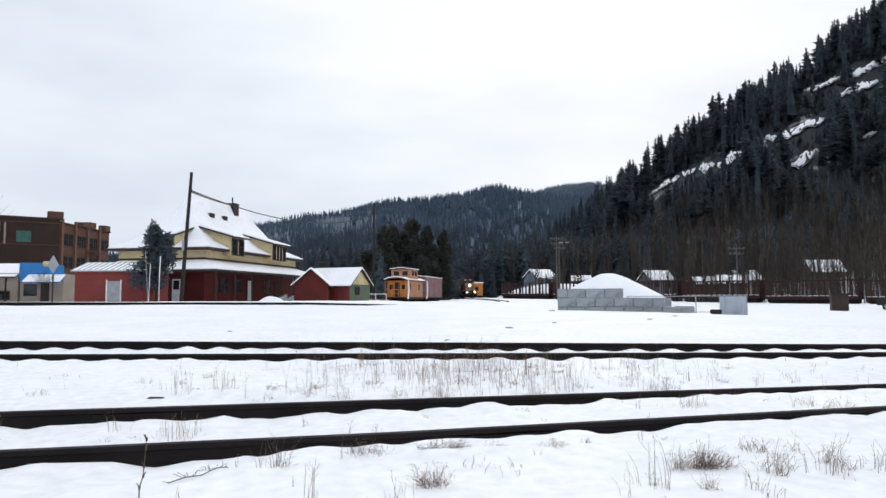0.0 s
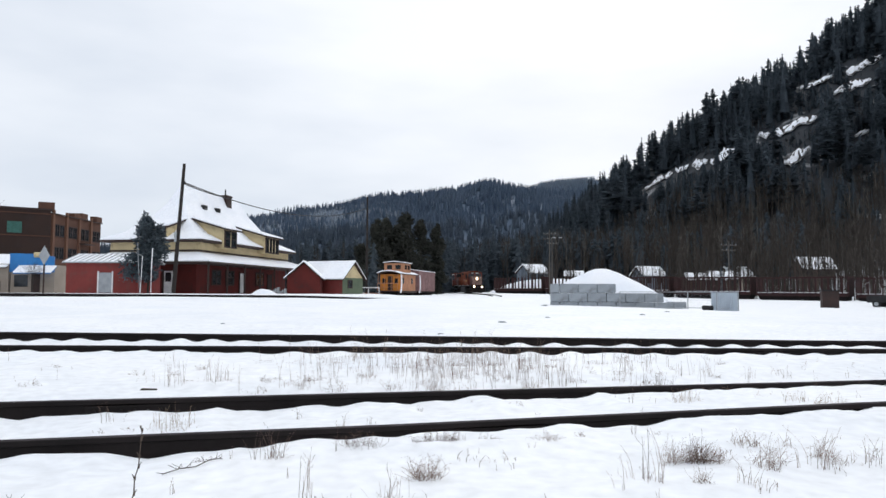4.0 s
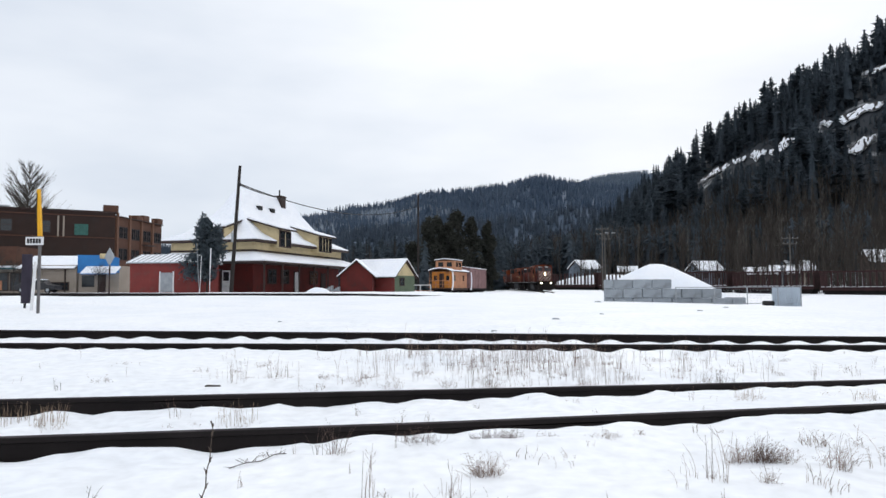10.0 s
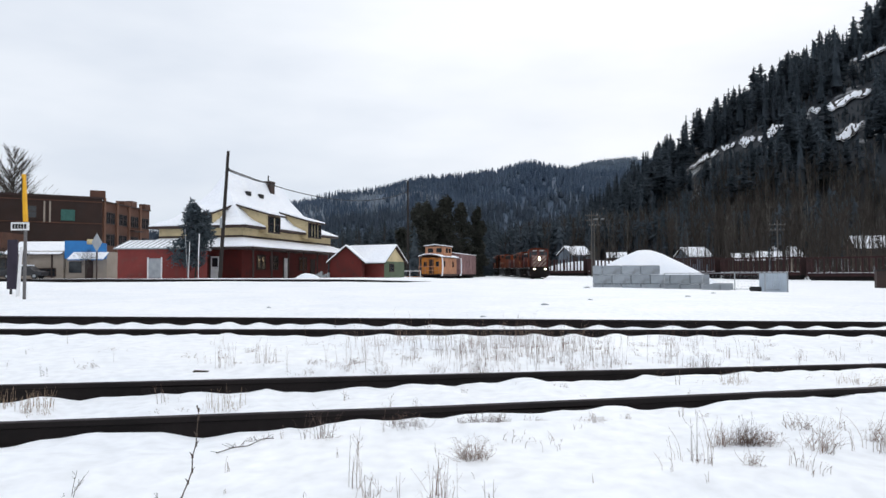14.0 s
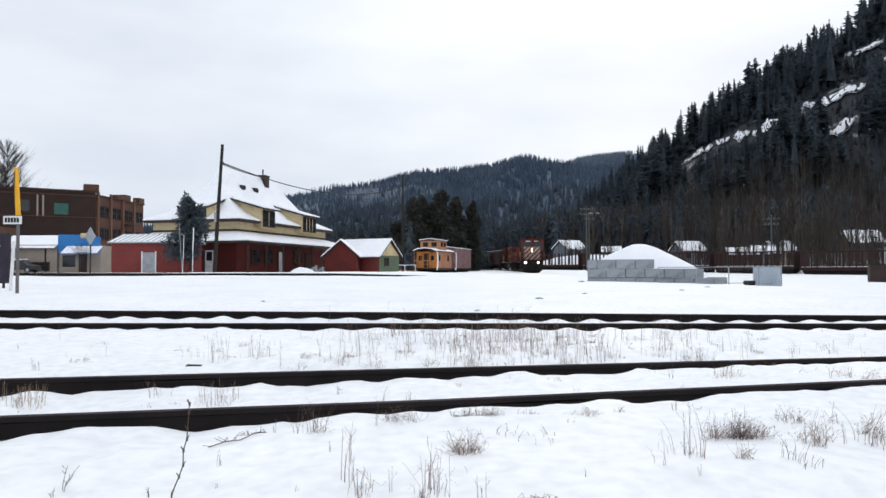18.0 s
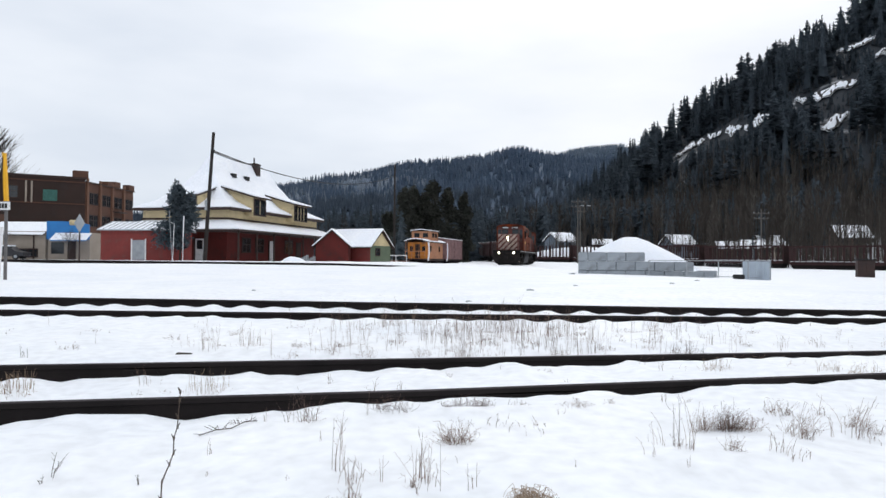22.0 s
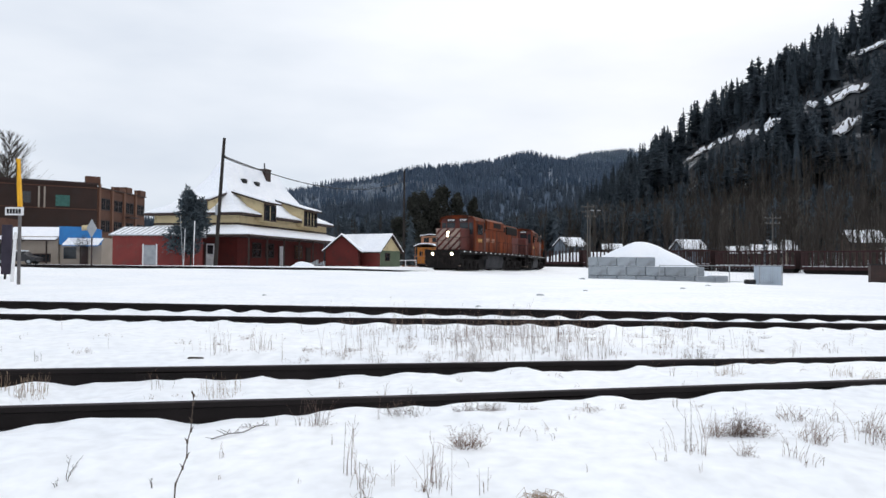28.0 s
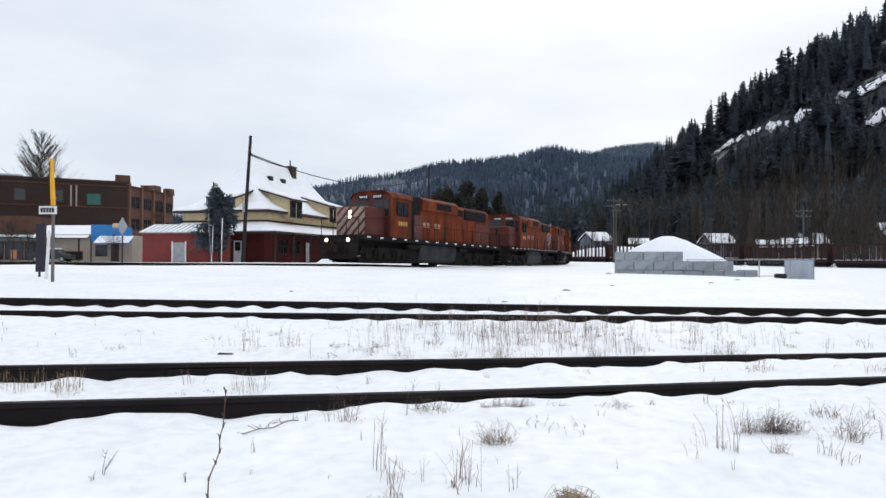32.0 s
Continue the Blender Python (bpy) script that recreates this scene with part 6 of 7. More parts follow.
def stand(rng, count, x_range, y_range, keep, size):
    """Random places on the slopes for which keep() holds."""
    xs = np.array([rng.uniform(*x_range) for _ in range(count)])
    ys = np.array([rng.uniform(*y_range) for _ in range(count)])
    ok = keep(xs, ys)
    xs, ys = xs[ok], ys[ok]
    zs = ground_z(xs, ys) - 0.3
    return [(x, y, z, rng.uniform(*size)) for x, y, z in zip(xs, ys, zs)]


def bare_limit(ratio):
    """How high (rise over distance) the leafless wood climbs the slope, by direction."""
    return np.interp(ratio, [0.15, 0.30, 0.39, 0.52, 0.64, 0.76], [0.085, 0.115, 0.145, 0.155, 0.17, 0.185])


# snowy rock ledges: (direction, rise) of their ends and how wide they open
LEDGES = [((0.385, 0.153), (0.428, 0.178), 0.008), ((0.432, 0.181), (0.452, 0.187), 0.007), ((0.458, 0.189), (0.482, 0.198), 0.013), ((0.486, 0.197), (0.525, 0.211), 0.014),
          ((0.562, 0.236), (0.58, 0.239), 0.008), ((0.586, 0.239), (0.655, 0.27), 0.016), ((0.594, 0.195), (0.642, 0.216), 0.015),
          ((0.63, 0.311), (0.684, 0.331), 0.006), ((0.684, 0.306), (0.745, 0.33), 0.011), ((0.705, 0.341), (0.766, 0.364), 0.016), ((0.716, 0.238), (0.74, 0.248), 0.006)]
EYE_Z = 1.22


def on_slope(ratio, rise):
    """Places on the mountainside lying in the given directions at the given rise, on arrays."""
    ys = np.arange(185.0, 540.0, 1.0)[None, :]
    r, k = np.ravel(ratio)[:, None], np.ravel(rise)[:, None]
    z = hill(r * ys, ys + 0 * r) + 1.0
    hit = np.argmax((z - EYE_Z) / ys > k, axis=1)
    y = ys[0, hit]
    return np.ravel(ratio) * y, y, np.ravel(rise) * y + EYE_Z


def ledge(a, b, wide, seed):
    """A rock shelf following the slope, with wind-packed snow on it."""
    n, m = 34, 9
    u, v = np.meshgrid(np.linspace(0, 1, n), np.linspace(-0.5, 0.5, m))
    ratio = a[0] + (b[0] - a[0]) * u
    swell = np.clip(np.sin(np.pi * np.clip(u, 0.02, 0.98)), 0, 1) ** 0.5 * (0.55 + 0.9 * vnoise(u * 7, v * 0 + seed, seed))
    rise = a[1] + (b[1] - a[1]) * u + wide * (v * swell + 0.5 * (vnoise(u * 5, v * 0 + seed, seed + 2) - 0.5))
    x, y, z = on_slope(ratio, rise)
    lump = (vnoise(u * 24, v * 5, seed + 5).ravel() - 0.4) * 2.4
    edge = (1 - (2 * np.abs(v)) ** 3).ravel()
    ob = thing("rock_ledge", 0, 0, 0, 0, "dark rock ledge on the mountainside capped with snow", "rock", "ledges on the mountainside")
    idx_ = np.arange(n * m).reshape(m, n)
    fq = np.stack([idx_[:-1, :-1], idx_[:-1, 1:], idx_[1:, 1:], idx_[1:, :-1]], -1).reshape(-1, 4)
    for nm, out, mat in (("rock", 0.8 + 0 * lump, ROCK), ("snow_layer", 0.35 + lump * edge + 0.6 * edge, SNOW)):
        piece = new(nm, raw_mesh(nm, np.stack([x, y - 0.6 * out, z + 0.8 * out], 1), fq, mat, True))
        piece.parent = ob
    return ob


for k, (a, b, wide) in enumerate(LEDGES):
    ledge(a, b, wide, 40 + k)


def open_ledges(places, tall, rng):
    """Keeps trees off the ledges and short on the steep ground just below them."""
    out = []
    for x, y, z, size in places:
        ratio = x / y
        for (r0, k0), (r1, k1), wide in LEDGES:
            if r0 - 0.006 < ratio < r1 + 0.006:
                mid = k0 + (k1 - k0) * (ratio - r0) / (r1 - r0)
                low, high = mid - wide * 0.6, mid + wide * 0.55
                foot_rise, tip_rise = (z - EYE_Z) / y, (z + tall * size - EYE_Z) / y
                if foot_rise < high and tip_rise > low and rng.random() < 0.95:
                    size = (low * y + EYE_Z - z) / tall * rng.uniform(0.8, 1.06)
        if size > 0.09:
            out.append((x, y, z, size))
    return out


wrng = random.Random(5)
firs = [conifer_shape(wrng, 22, wrng.uniform(3.4, 5.2), 20, 7, thin=0.35, bough=(0.22, 0.42), taper=wrng.uniform(0.42, 0.8), droop=wrng.uniform(0.1, 0.5)) for _ in range(10)]
pines = [conifer_shape(wrng, 25, wrng.uniform(4.6, 6.0), 24, 7, droop=-0.1, thin=0.3, core=False, low=0.3) for _ in range(4)]
hillside = open_ledges(stand(wrng, 3400, (20, 420), (175, 520), lambda x, y: (x < 0.86 * y) & (hill(x, y) > 18) & (hill(x, y) / y > bare_limit(x / y) - 0.045 + 0.075 * (vnoise(x / 18, y / 18, 91) - 0.5)), (0.5, 1.4)), 22, wrng)
wood("hillside_forest", firs + pines, hillside, CONIFER, "dense dark conifers covering the steep mountainside", wrng)
foot = open_ledges(stand(wrng, 1900, (20, 230), (192, 330), lambda x, y: (x < 0.8 * y) & (hill(x, y) > 1.0) & (hill(x, y) / y < bare_limit(x / y) - 0.03) & (x > 0.13 * y) & (vnoise(x / 14, y / 14, 95) > 0.12 + 0.56 * smooth(0.22, 0.5, x / y)), (0.35, 1.0)), 22, wrng)
wood("foothill_conifers", firs, foot, CONIFER, "scattered dark conifers among the bare trees of the slope", wrng)
far_firs = [conifer_shape(wrng, 20, wrng.uniform(3.8, 5.6), 5, 4, core=True, low=0.02, bough=(0.45, 0.7)) for _ in range(6)]
far = stand(wrng, 18500, (-600, 480), (690, 1530), lambda x, y: (x < 0.45 * y) & (x > -0.5 * y) & (vnoise(x / 30, y / 90, 31) > 0.04 + 0.42 * smooth(40, -60, x) * smooth(-260, -190, x) * smooth(1080, 1160, y) * (1 - smooth(1330, 1410, y))), (0.35, 1.1))
# low trees get a colour with less haze in it than the upper ones
LOW_CONIFER = leafy(material("thin_haze_lower_conifer", (0.085, 0.113, 0.150), (0.12, 0.152, 0.195), 0.9, scale=0.012, bump=0, fine=0.2, island=0.14, spec=0.1), 0.4)
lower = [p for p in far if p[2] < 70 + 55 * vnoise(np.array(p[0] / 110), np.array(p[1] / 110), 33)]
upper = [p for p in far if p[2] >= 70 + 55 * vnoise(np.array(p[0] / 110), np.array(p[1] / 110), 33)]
wood("lower_ridge_forest", far_firs, lower, LOW_CONIFER, "dark conifers on the lower ridge slopes, thinner blue haze in their colour", wrng)
wood("far_ridge_forest", far_firs, upper, RIDGE_HAZE_CONIFER, "conifers on the far ridge, blue-grey haze in their colour", wrng)
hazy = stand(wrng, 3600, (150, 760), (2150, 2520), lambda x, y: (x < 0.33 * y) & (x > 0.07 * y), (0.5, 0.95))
wood("misty_ridge_forest", far_firs, hazy, HAZE_CONIFER, "conifers on the farthest ridge, pale haze in their colour", wrng)
aspens = [bare_tree_shape(wrng, 19, 13, 2, 0.0105) for _ in range(8)]
grey_wood = open_ledges(stand(wrng, 5200, (8, 300), (186, 345), lambda x, y: (x < 0.8 * y) & (x > 0.13 * y) & (hill(x, y) / y < bare_limit(x / y) - 0.035) & (hill(x, y) > 0.8) & (vnoise(x / 9, y / 14, 77) > 0.28 * smooth(0.34, 0.2, x / y)), (0.6, 1.15)), 19, wrng)
wood("bare_aspen_wood", aspens, grey_wood[::5], PALE_BARK, "leafless pale aspens at the foot of the mountain", wrng)
wood("bare_brown_wood", aspens, [p for k, p in enumerate(grey_wood) if k % 5], BARK, "leafless brown trees at the foot of the mountain", wrng)
belt = stand(wrng, 900, (-60, 90), (205, 330), lambda x, y: (x < 0.24 * y) & (x > -0.13 * y) & (np.abs(x - np.interp(y, [183, 213, 245, 280], [15.5, 8.6, -3.9, -25])) > 7), (0.45, 0.9))
wood("valley_belt_conifers", firs, belt[::2], CONIFER, "dark conifers standing behind the railway curve", wrng)
wood("valley_belt_bare", aspens, belt[1::2], BARK, "leafless brown trees standing behind the railway curve", wrng)
shoulder = stand(wrng, 800, (30, 260), (335, 640), lambda x, y: (x < 0.36 * y) & (x > 0.1 * y), (0.5, 1.1))
wood("shoulder_conifers", firs, shoulder, CONIFER, "dark conifers on the low shoulder of the mountain", wrng)
scrub = open_ledges(stand(wrng, 1500, (60, 380), (215, 480), lambda x, y: (x < 0.86 * y) & (hill(x, y) / y > bare_limit(x / y) - 0.06) & (hill(x, y) / y < bare_limit(x / y) + 0.12), (0.2, 0.5)), 19, wrng)
wood("slope_scrub", aspens, scrub, BARK, "leafless brown scrub between the rock ledges", wrng)
under = open_ledges(stand(wrng, 6500, (60, 380), (215, 480), lambda x, y: (x < 0.86 * y) & (hill(x, y) / y > bare_limit(x / y) - 0.06), (0.1, 0.3)), 20, wrng)
wood("slope_undergrowth", far_firs, under, CONIFER, "low dark undergrowth covering the steep slope", wrng)
valley = stand(wrng, 1100, (-190, 120), (240, 690), lambda x, y: (x < 0.25 * y) & (x > -0.33 * y), (0.35, 0.85))
dark_stand = stand(wrng, 420, (18, 90), (208, 330), lambda x, y: (x < 0.2 * y) & (x > 0.085 * y), (0.4, 0.85))
wood("dark_valley_edge", firs, dark_stand, CONIFER, "dark conifers standing below the far ridge", wrng)
mixed = stand(wrng, 90, (60, 170), (196, 250), lambda x, y: (x < 0.6 * y) & (x > 0.3 * y), (0.4, 0.9))
wood("mixed_conifers", firs, mixed, CONIFER, "dark conifers among the bare aspens", wrng)
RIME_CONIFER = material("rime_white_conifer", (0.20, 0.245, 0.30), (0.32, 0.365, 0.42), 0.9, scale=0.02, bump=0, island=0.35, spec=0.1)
pale = stand(wrng, 2200, (-230, 40), (1090, 1400), lambda x, y: vnoise(x / 16, y / 40, 36) > 0.4 + 0.45 * smooth(-40, 40, x) + 0.3 * smooth(1250, 1400, y), (0.35, 0.75))
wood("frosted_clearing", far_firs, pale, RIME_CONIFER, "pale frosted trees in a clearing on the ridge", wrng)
wood("valley_conifers", firs, valley, CONIFER, "dark conifers filling the valley floor", wrng)


def conifer(x, y, height, spread, mat, label, seed, whorls=30, arms=9, droop=0.35, thin=0.15, taper=0.7, low=0.06):
    """One conifer of its own: trunk and crown."""
    rng = random.Random(seed)
    tree = thing("conifer", x, y, ground_at(x, y) - 0.1, 0, label, "tree")
    bm = bmesh.new()
    tube(bm, (0, 0, -0.3), (0, 0, height * 0.9), height * 0.014, height * 0.003, 7)
    part("trunk", bm, BARK, tree)
    v, f = conifer_shape(rng, height, spread, whorls, arms, droop, True, thin, (0.14, 0.26), low, taper)
    crown = new("crown", raw_mesh("crown", v, f, mat))
    crown.parent = tree
    return tree


DARK_PINE = material("dark_pine_needles", (0.042, 0.046, 0.041), (0.072, 0.074, 0.064), 0.9, scale=0.4, bump=0, fine=3, island=0.4, spec=0.1)
leafy(DARK_PINE, 0.35)


def pine_crown(rng, height, wide, low, tufts, lobes=6, tuft=(0.2, 0.55)):
    """A broad uneven crown: tufts of needles massed on a few overlapping limbs' ends."""
    v, f = [], []
    heads = []
    for k in range(lobes):
        t = low + (0.96 - low) * (k + rng.uniform(0.1, 0.9)) / lobes
        reach = wide * (0.25 + 1.1 * (1 - (t - low) / (1 - low)) ** 0.8) * 0.5
        a = rng.uniform(0, 6.28)
        heads.append((reach * 0.55 * math.cos(a), reach * 0.55 * math.sin(a), t * height, reach * rng.uniform(0.7, 1.0), height * rng.uniform(0.09, 0.17)))
    heads.append((0, 0, height * 0.9, wide * 0.12, height * 0.1))
    for _ in range(int(tufts * 2.2)):
        hx, hy, hz, hr, hh = heads[rng.randrange(len(heads))]
        d = np.array([rng.gauss(0, 1), rng.gauss(0, 1), rng.gauss(0, 1)])
        d *= rng.uniform(0.35, 1.0) ** 0.7 * rng.uniform(0.85, 1.25) / np.linalg.norm(d)
        c = np.array([hx + d[0] * hr, hy + d[1] * hr, hz + d[2] * hh])
        size = rng.uniform(*tuft)
        for _ in range(4):
            p = np.array([rng.gauss(0, 1), rng.gauss(0, 1), rng.gauss(0.1, 0.7)])
            q = np.array([rng.gauss(0, 1), rng.gauss(0, 1), rng.gauss(0.1, 0.7)])
            p, q = p / np.linalg.norm(p) * size, q / np.linalg.norm(q) * size * 0.7
            k = len(v)
            v.extend((tuple(c - 0.3 * p), tuple(c + p), tuple(c + q)))
            f.append((k, k + 1, k + 2))
    return np.array(v, np.float32), np.array(f, np.int32), heads


def pine(x, y, height, wide, low, label, seed, tufts=900, lobes=6, tuft=(0.2, 0.55), mat=None, name="pine"):
    rng = random.Random(seed)
    tree = thing(name, x, y, ground_at(x, y) - 0.1, 0, label, "tree")
    v, f, heads = pine_crown(rng, height, wide, low, tufts, lobes, tuft)
    bm = bmesh.new()
    tube(bm, (0, 0, -0.3), (0.2, 0, height * 0.9), height * 0.016, height * 0.004, 7)
    part("trunk", bm, BARK, tree)
    for hx, hy, hz, hr, hh in heads[:-1]:
        bm = bmesh.new()
        tube(bm, (0.1, 0, hz - height * 0.08), (hx, hy, hz), height * 0.006, height * 0.002, 5)
        part("limb", bm, BARK, tree)
    crown = new("crown", raw_mesh("crown", v, f, mat or DARK_PINE))
    crown.parent = tree
    return tree


pine(-19.35, 59.6, 6.3, 2.7, 0.24, "blue spruce beside the red shed, lightly frosted", 12, 1500, 15, (0.1, 0.3), SPRUCE, "spruce")
pine(-1.6, 126, 12.6, 5.6, 0.08, "broad dark pine behind the standing caboose", 301, 1300)
pine(0.8, 130, 13.4, 5.0, 0.1, "dark full pine in the clump behind the caboose", 302, 1100)
pine(4.3, 131, 15.2, 6.4, 0.06, "tall broad dark pine behind the standing caboose", 303, 1600)
pine(7.0, 133, 14.2, 5.2, 0.06, "dark pine beside the taller one behind the boxcar", 304, 1200)
pine(10.6, 136, 13.6, 3.4, 0.05, "slim dark pine behind the faded boxcar", 305, 1000)
pine(2.4, 138, 13.0, 6.0, 0.05, "dark pine at the back of the clump", 306, 1100)
pine(-4.0, 134, 9.5, 5.0, 0.05, "lower dark pine at the edge of the clump", 307, 900)
for k, (x, y, h, sp) in enumerate(((-9.5, 138, 9.5, 3.4), (-7.0, 146, 11.0, 3.8), (12.6, 150, 12.5, 3.4), (14.8, 162, 13.5, 3.6), (-12.5, 150, 10.0, 4.0), (17.0, 176, 13.5, 4.2), (9.5, 150, 12.0, 4.2), (-3.4, 152, 12.5, 4.4))):
    conifer(x, y, h, sp * 0.8, CONIFER, "dark fir behind the standing caboose", 50 + k, 30, 16, 0.3, 0.3, 0.6)
conifer(-1.6, 118, 9.0, 2.6, SPRUCE, "smaller frosted fir in front of the dark firs", 90)


def crown_shape(rng, height, depth, spread):
    """A branching leafless crown with finer and finer twigs."""
    v, f = [], []

    def grow(p, d, length, r, level):
        q = p + d * length
        k = len(v)
        u = np.cross(d, (0.31, 0.87, 0.2))
        u /= np.linalg.norm(u)
        w = np.cross(d, u)
        for c, rad in ((p, r), (q, r * 0.68)):
            for a in (0, 2.094, 4.189):
                v.append(tuple(c + rad * (math.cos(a) * u + math.sin(a) * w)))
        for j in range(3):
            b = (j + 1) % 3
            f.append((k + j, k + b, k + 3 + b))
            f.append((k + j, k + 3 + b, k + 3 + j))
        if level == 0:
            return
        for n in range(rng.choice((3, 3, 4)) if level > 1 else 4):
            a, tilt = rng.uniform(0, 6.28), rng.uniform(0.25, 0.75) * spread
            nd = d * math.cos(tilt) + (u * math.cos(a) + w * math.sin(a)) * math.sin(tilt)
            nd[2] += 0.12
            nd /= np.linalg.norm(nd)
            start = p + d * length * rng.uniform(0.55, 1.0)
            grow(start, nd, length * rng.uniform(0.6, 0.85), r * 0.6, level - 1)
    grow(np.array([0, 0, height * 0.2]), np.array([0.0, 0.0, 1.0]), height * 0.27, height * 0.012, depth)
    return np.array(v, np.float32), np.array(f, np.int32)


def bare_tree(x, y, z, height, label, seed, depth=5, spread=1.0):
    rng = random.Random(seed)
    tree = thing("bare_tree", x, y, z, 0, label, "tree")
    v, f = crown_shape(rng, height, depth, spread)
    v[:, 2] *= height / max(v[:, 2].max(), 0.1)
    crown = new("crown", raw_mesh("crown", v, f, BARK))
    crown.parent = tree
    bm = bmesh.new()
    tube(bm, (0, 0, -0.5), (0, 0, height * 0.27), height * 0.0145, height * 0.012, 8)
    part("trunk", bm, BARK, tree)
    return tree


tall_tree = thing("bare_tree", -81, 140, 1.0, 0, "tall leafless tree rising behind the brick block", "tree")
v, f = bare_tree_shape(random.Random(21), 25.0, 80, 24, 0.0085, 0.24, (0.8, 1.9))
crown = new("crown", raw_mesh("crown", v, f, BARK))
crown.parent = tall_tree
bare_tree(-44.0, 78.5, 1.0, 3.2, "small leafless street tree before the stucco shop", 8, 4, 1.1)
for x, y, h, seed in ((-47.6, 76.5, 4.4, 31), (-45.9, 77.0, 3.4, 32), (-52.5, 78.0, 4.2, 33), (-37.2, 78.0, 3.0, 34)):
    bush = thing("bare_shrub", x, y, 0.95, 0, "tangled leafless brown shrub before the shops", "shrub")
    v, f = bare_tree_shape(random.Random(seed), h, 60, 8, 0.012, 0.5, (0.5, 1.3))
    crown = new("crown", raw_mesh("crown", v, f, BARK))
    crown.parent = bush
bare_tree(-50.5, 81.5, 1.0, 4.6, "leafless street tree before the corner store", 9, 4, 1.1)
for k, (x, y, h) in enumerate(((64, 150, 15), (70, 144, 17), (76, 140, 14), (81, 136, 18), (86, 130, 15), (88, 138, 17), (78, 150, 15), (94, 132, 16), (100, 140, 18), (58, 162, 15), (92, 150, 18), (106, 144, 17))):
    bare_tree(x, y, ground_at(x, y), h, "leafless tree behind the stake cars", 60 + k, 4, 0.55)


def cottage(x, y, rz, length, depth, eave, ridge, wall_mat, label):
    z = ground_at(x, y)
    house = gable_hut("house", x, y, z, rz, length, depth, eave, ridge, wall_mat, label, 0.5, snow=0.35)
    house["category"] = "house"
    for k in range(int(length // 3)):
        window(house, (0.9 + 3 * k, -0.03, eave - 1.9), (1, 0, 0), 1, 1.2, 1.2, (0, -1, 0), 1)
    return house


PALE_BLUE = material("pale_blue_siding", (0.17, 0.205, 0.25), (0.13, 0.16, 0.2), 0.8, scale=0.5)
DARK_WALL = material("dark_brown_siding", (0.09, 0.06, 0.05), (0.06, 0.045, 0.04), 0.85, scale=0.5)
cottage(42.5, 200, 28, 7.0, 6, 6.0, 8.1, PALE_BLUE, "pale blue house with thick snow on its roof")
cottage(54.0, 204, -14, 5.0, 5, 5.2, 6.4, DARK_WALL, "small dark house with snowy roof among trees")
cottage(63.0, 165, 14, 6.0, 5, 5.2, 7.0, PALE_BLUE, "pale blue cottage with snowy roof behind the cars")
cottage(72.0, 160, -16, 8.0, 6, 4.2, 5.5, DARK_WALL, "low brown house with snow-covered roof")
cottage(81.5, 164, 20, 6.0, 6, 4.8, 6.2, DARK_WALL, "brown house with snowy roof in bare woods")
cottage(112.0, 178, -8, 8.0, 6, 7.5, 10.2, DARK_WALL, "brown hillside house under snow")
cottage(98.0, 190, 6, 7.0, 6, 5.0, 7.6, STUCCO, "pale house under snow at the hill foot")
for x, y, h, seed in ((43.6, 193, 7.0, 211), (48.5, 195, 8.5, 212), (66.5, 160, 6.5, 213), (78.0, 156, 7.5, 214)):
    conifer(x, y, h, h * 0.2, CONIFER, "dark young fir standing in front of a snowy house", seed, 22, 12, 0.3, 0.2, 0.7)
for k in range(16):
    y = wrng.uniform(135, 180)
    x = wrng.uniform(0.5, 0.72) * y
    heap("snowy_shrub", x, y, ground_at(x, y), wrng.uniform(0.8, 1.7), wrng.uniform(0.7, 1.3), wrng.uniform(0.5, 1.3), "snow-laden shrub at the foot of the wood", k * 1.7, 1.6)["category"] = "shrub"

SNOWY_TWIG = material("snow_laden_twig", (0.50, 0.53, 0.58), (0.30, 0.31, 0.33), 0.9, scale=0.8, bump=0, island=0.3, spec=0.1)
brush = [bare_tree_shape(wrng, 4.5, 14, 2, 0.009) for _ in range(5)]
thicket = []
for _ in range(900):
    y = wrng.uniform(112, 215)
    x = wrng.uniform(0.40, 0.76) * y
    if y > 176 - (x - 29) * 1.27 + 6:
        thicket.append((x, y, ground_at(x, y), wrng.uniform(0.4, 1.1)))
for _ in range(520):
    y = wrng.uniform(185, 262)
    x = wrng.uniform(0.56, 0.76) * y
    thicket.append((x, y, ground_at(x, y), wrng.uniform(0.5, 1.2)))
wood("bare_thicket", brush, [p for k, p in enumerate(thicket) if k % 5], BARK, "leafless brown brush along the foot of the hill", wrng)
wood("snowy_thicket", brush, thicket[::5], SNOWY_TWIG, "snow-laden brush along the foot of the hill", wrng)

low_growth = [(x, y, z, size * 0.42) for x, y, z, size in open_ledges(stand(wrng, 1300, (60, 380), (215, 480), lambda x, y: (x < 0.86 * y) & (hill(x, y) / y > bare_limit(x / y) - 0.03), (0.5, 1.1)), 9.3, wrng)]
wood("young_conifers", firs[:3], low_growth, CONIFER, "young dark conifers and brush between the ledges", wrng)
saplings = []
for _ in range(230):
    y = wrng.uniform(108, 175)
    x = wrng.uniform(0.36, 0.75) * y
    if y > 176 - (x - 29) * 1.27 + 5 and y < 176:
        saplings.append((x, y, ground_at(x, y), wrng.uniform(0.4, 0.8)))
wood("bare_saplings", aspens, saplings, BARK, "thin leafless saplings behind the stake cars", wrng)

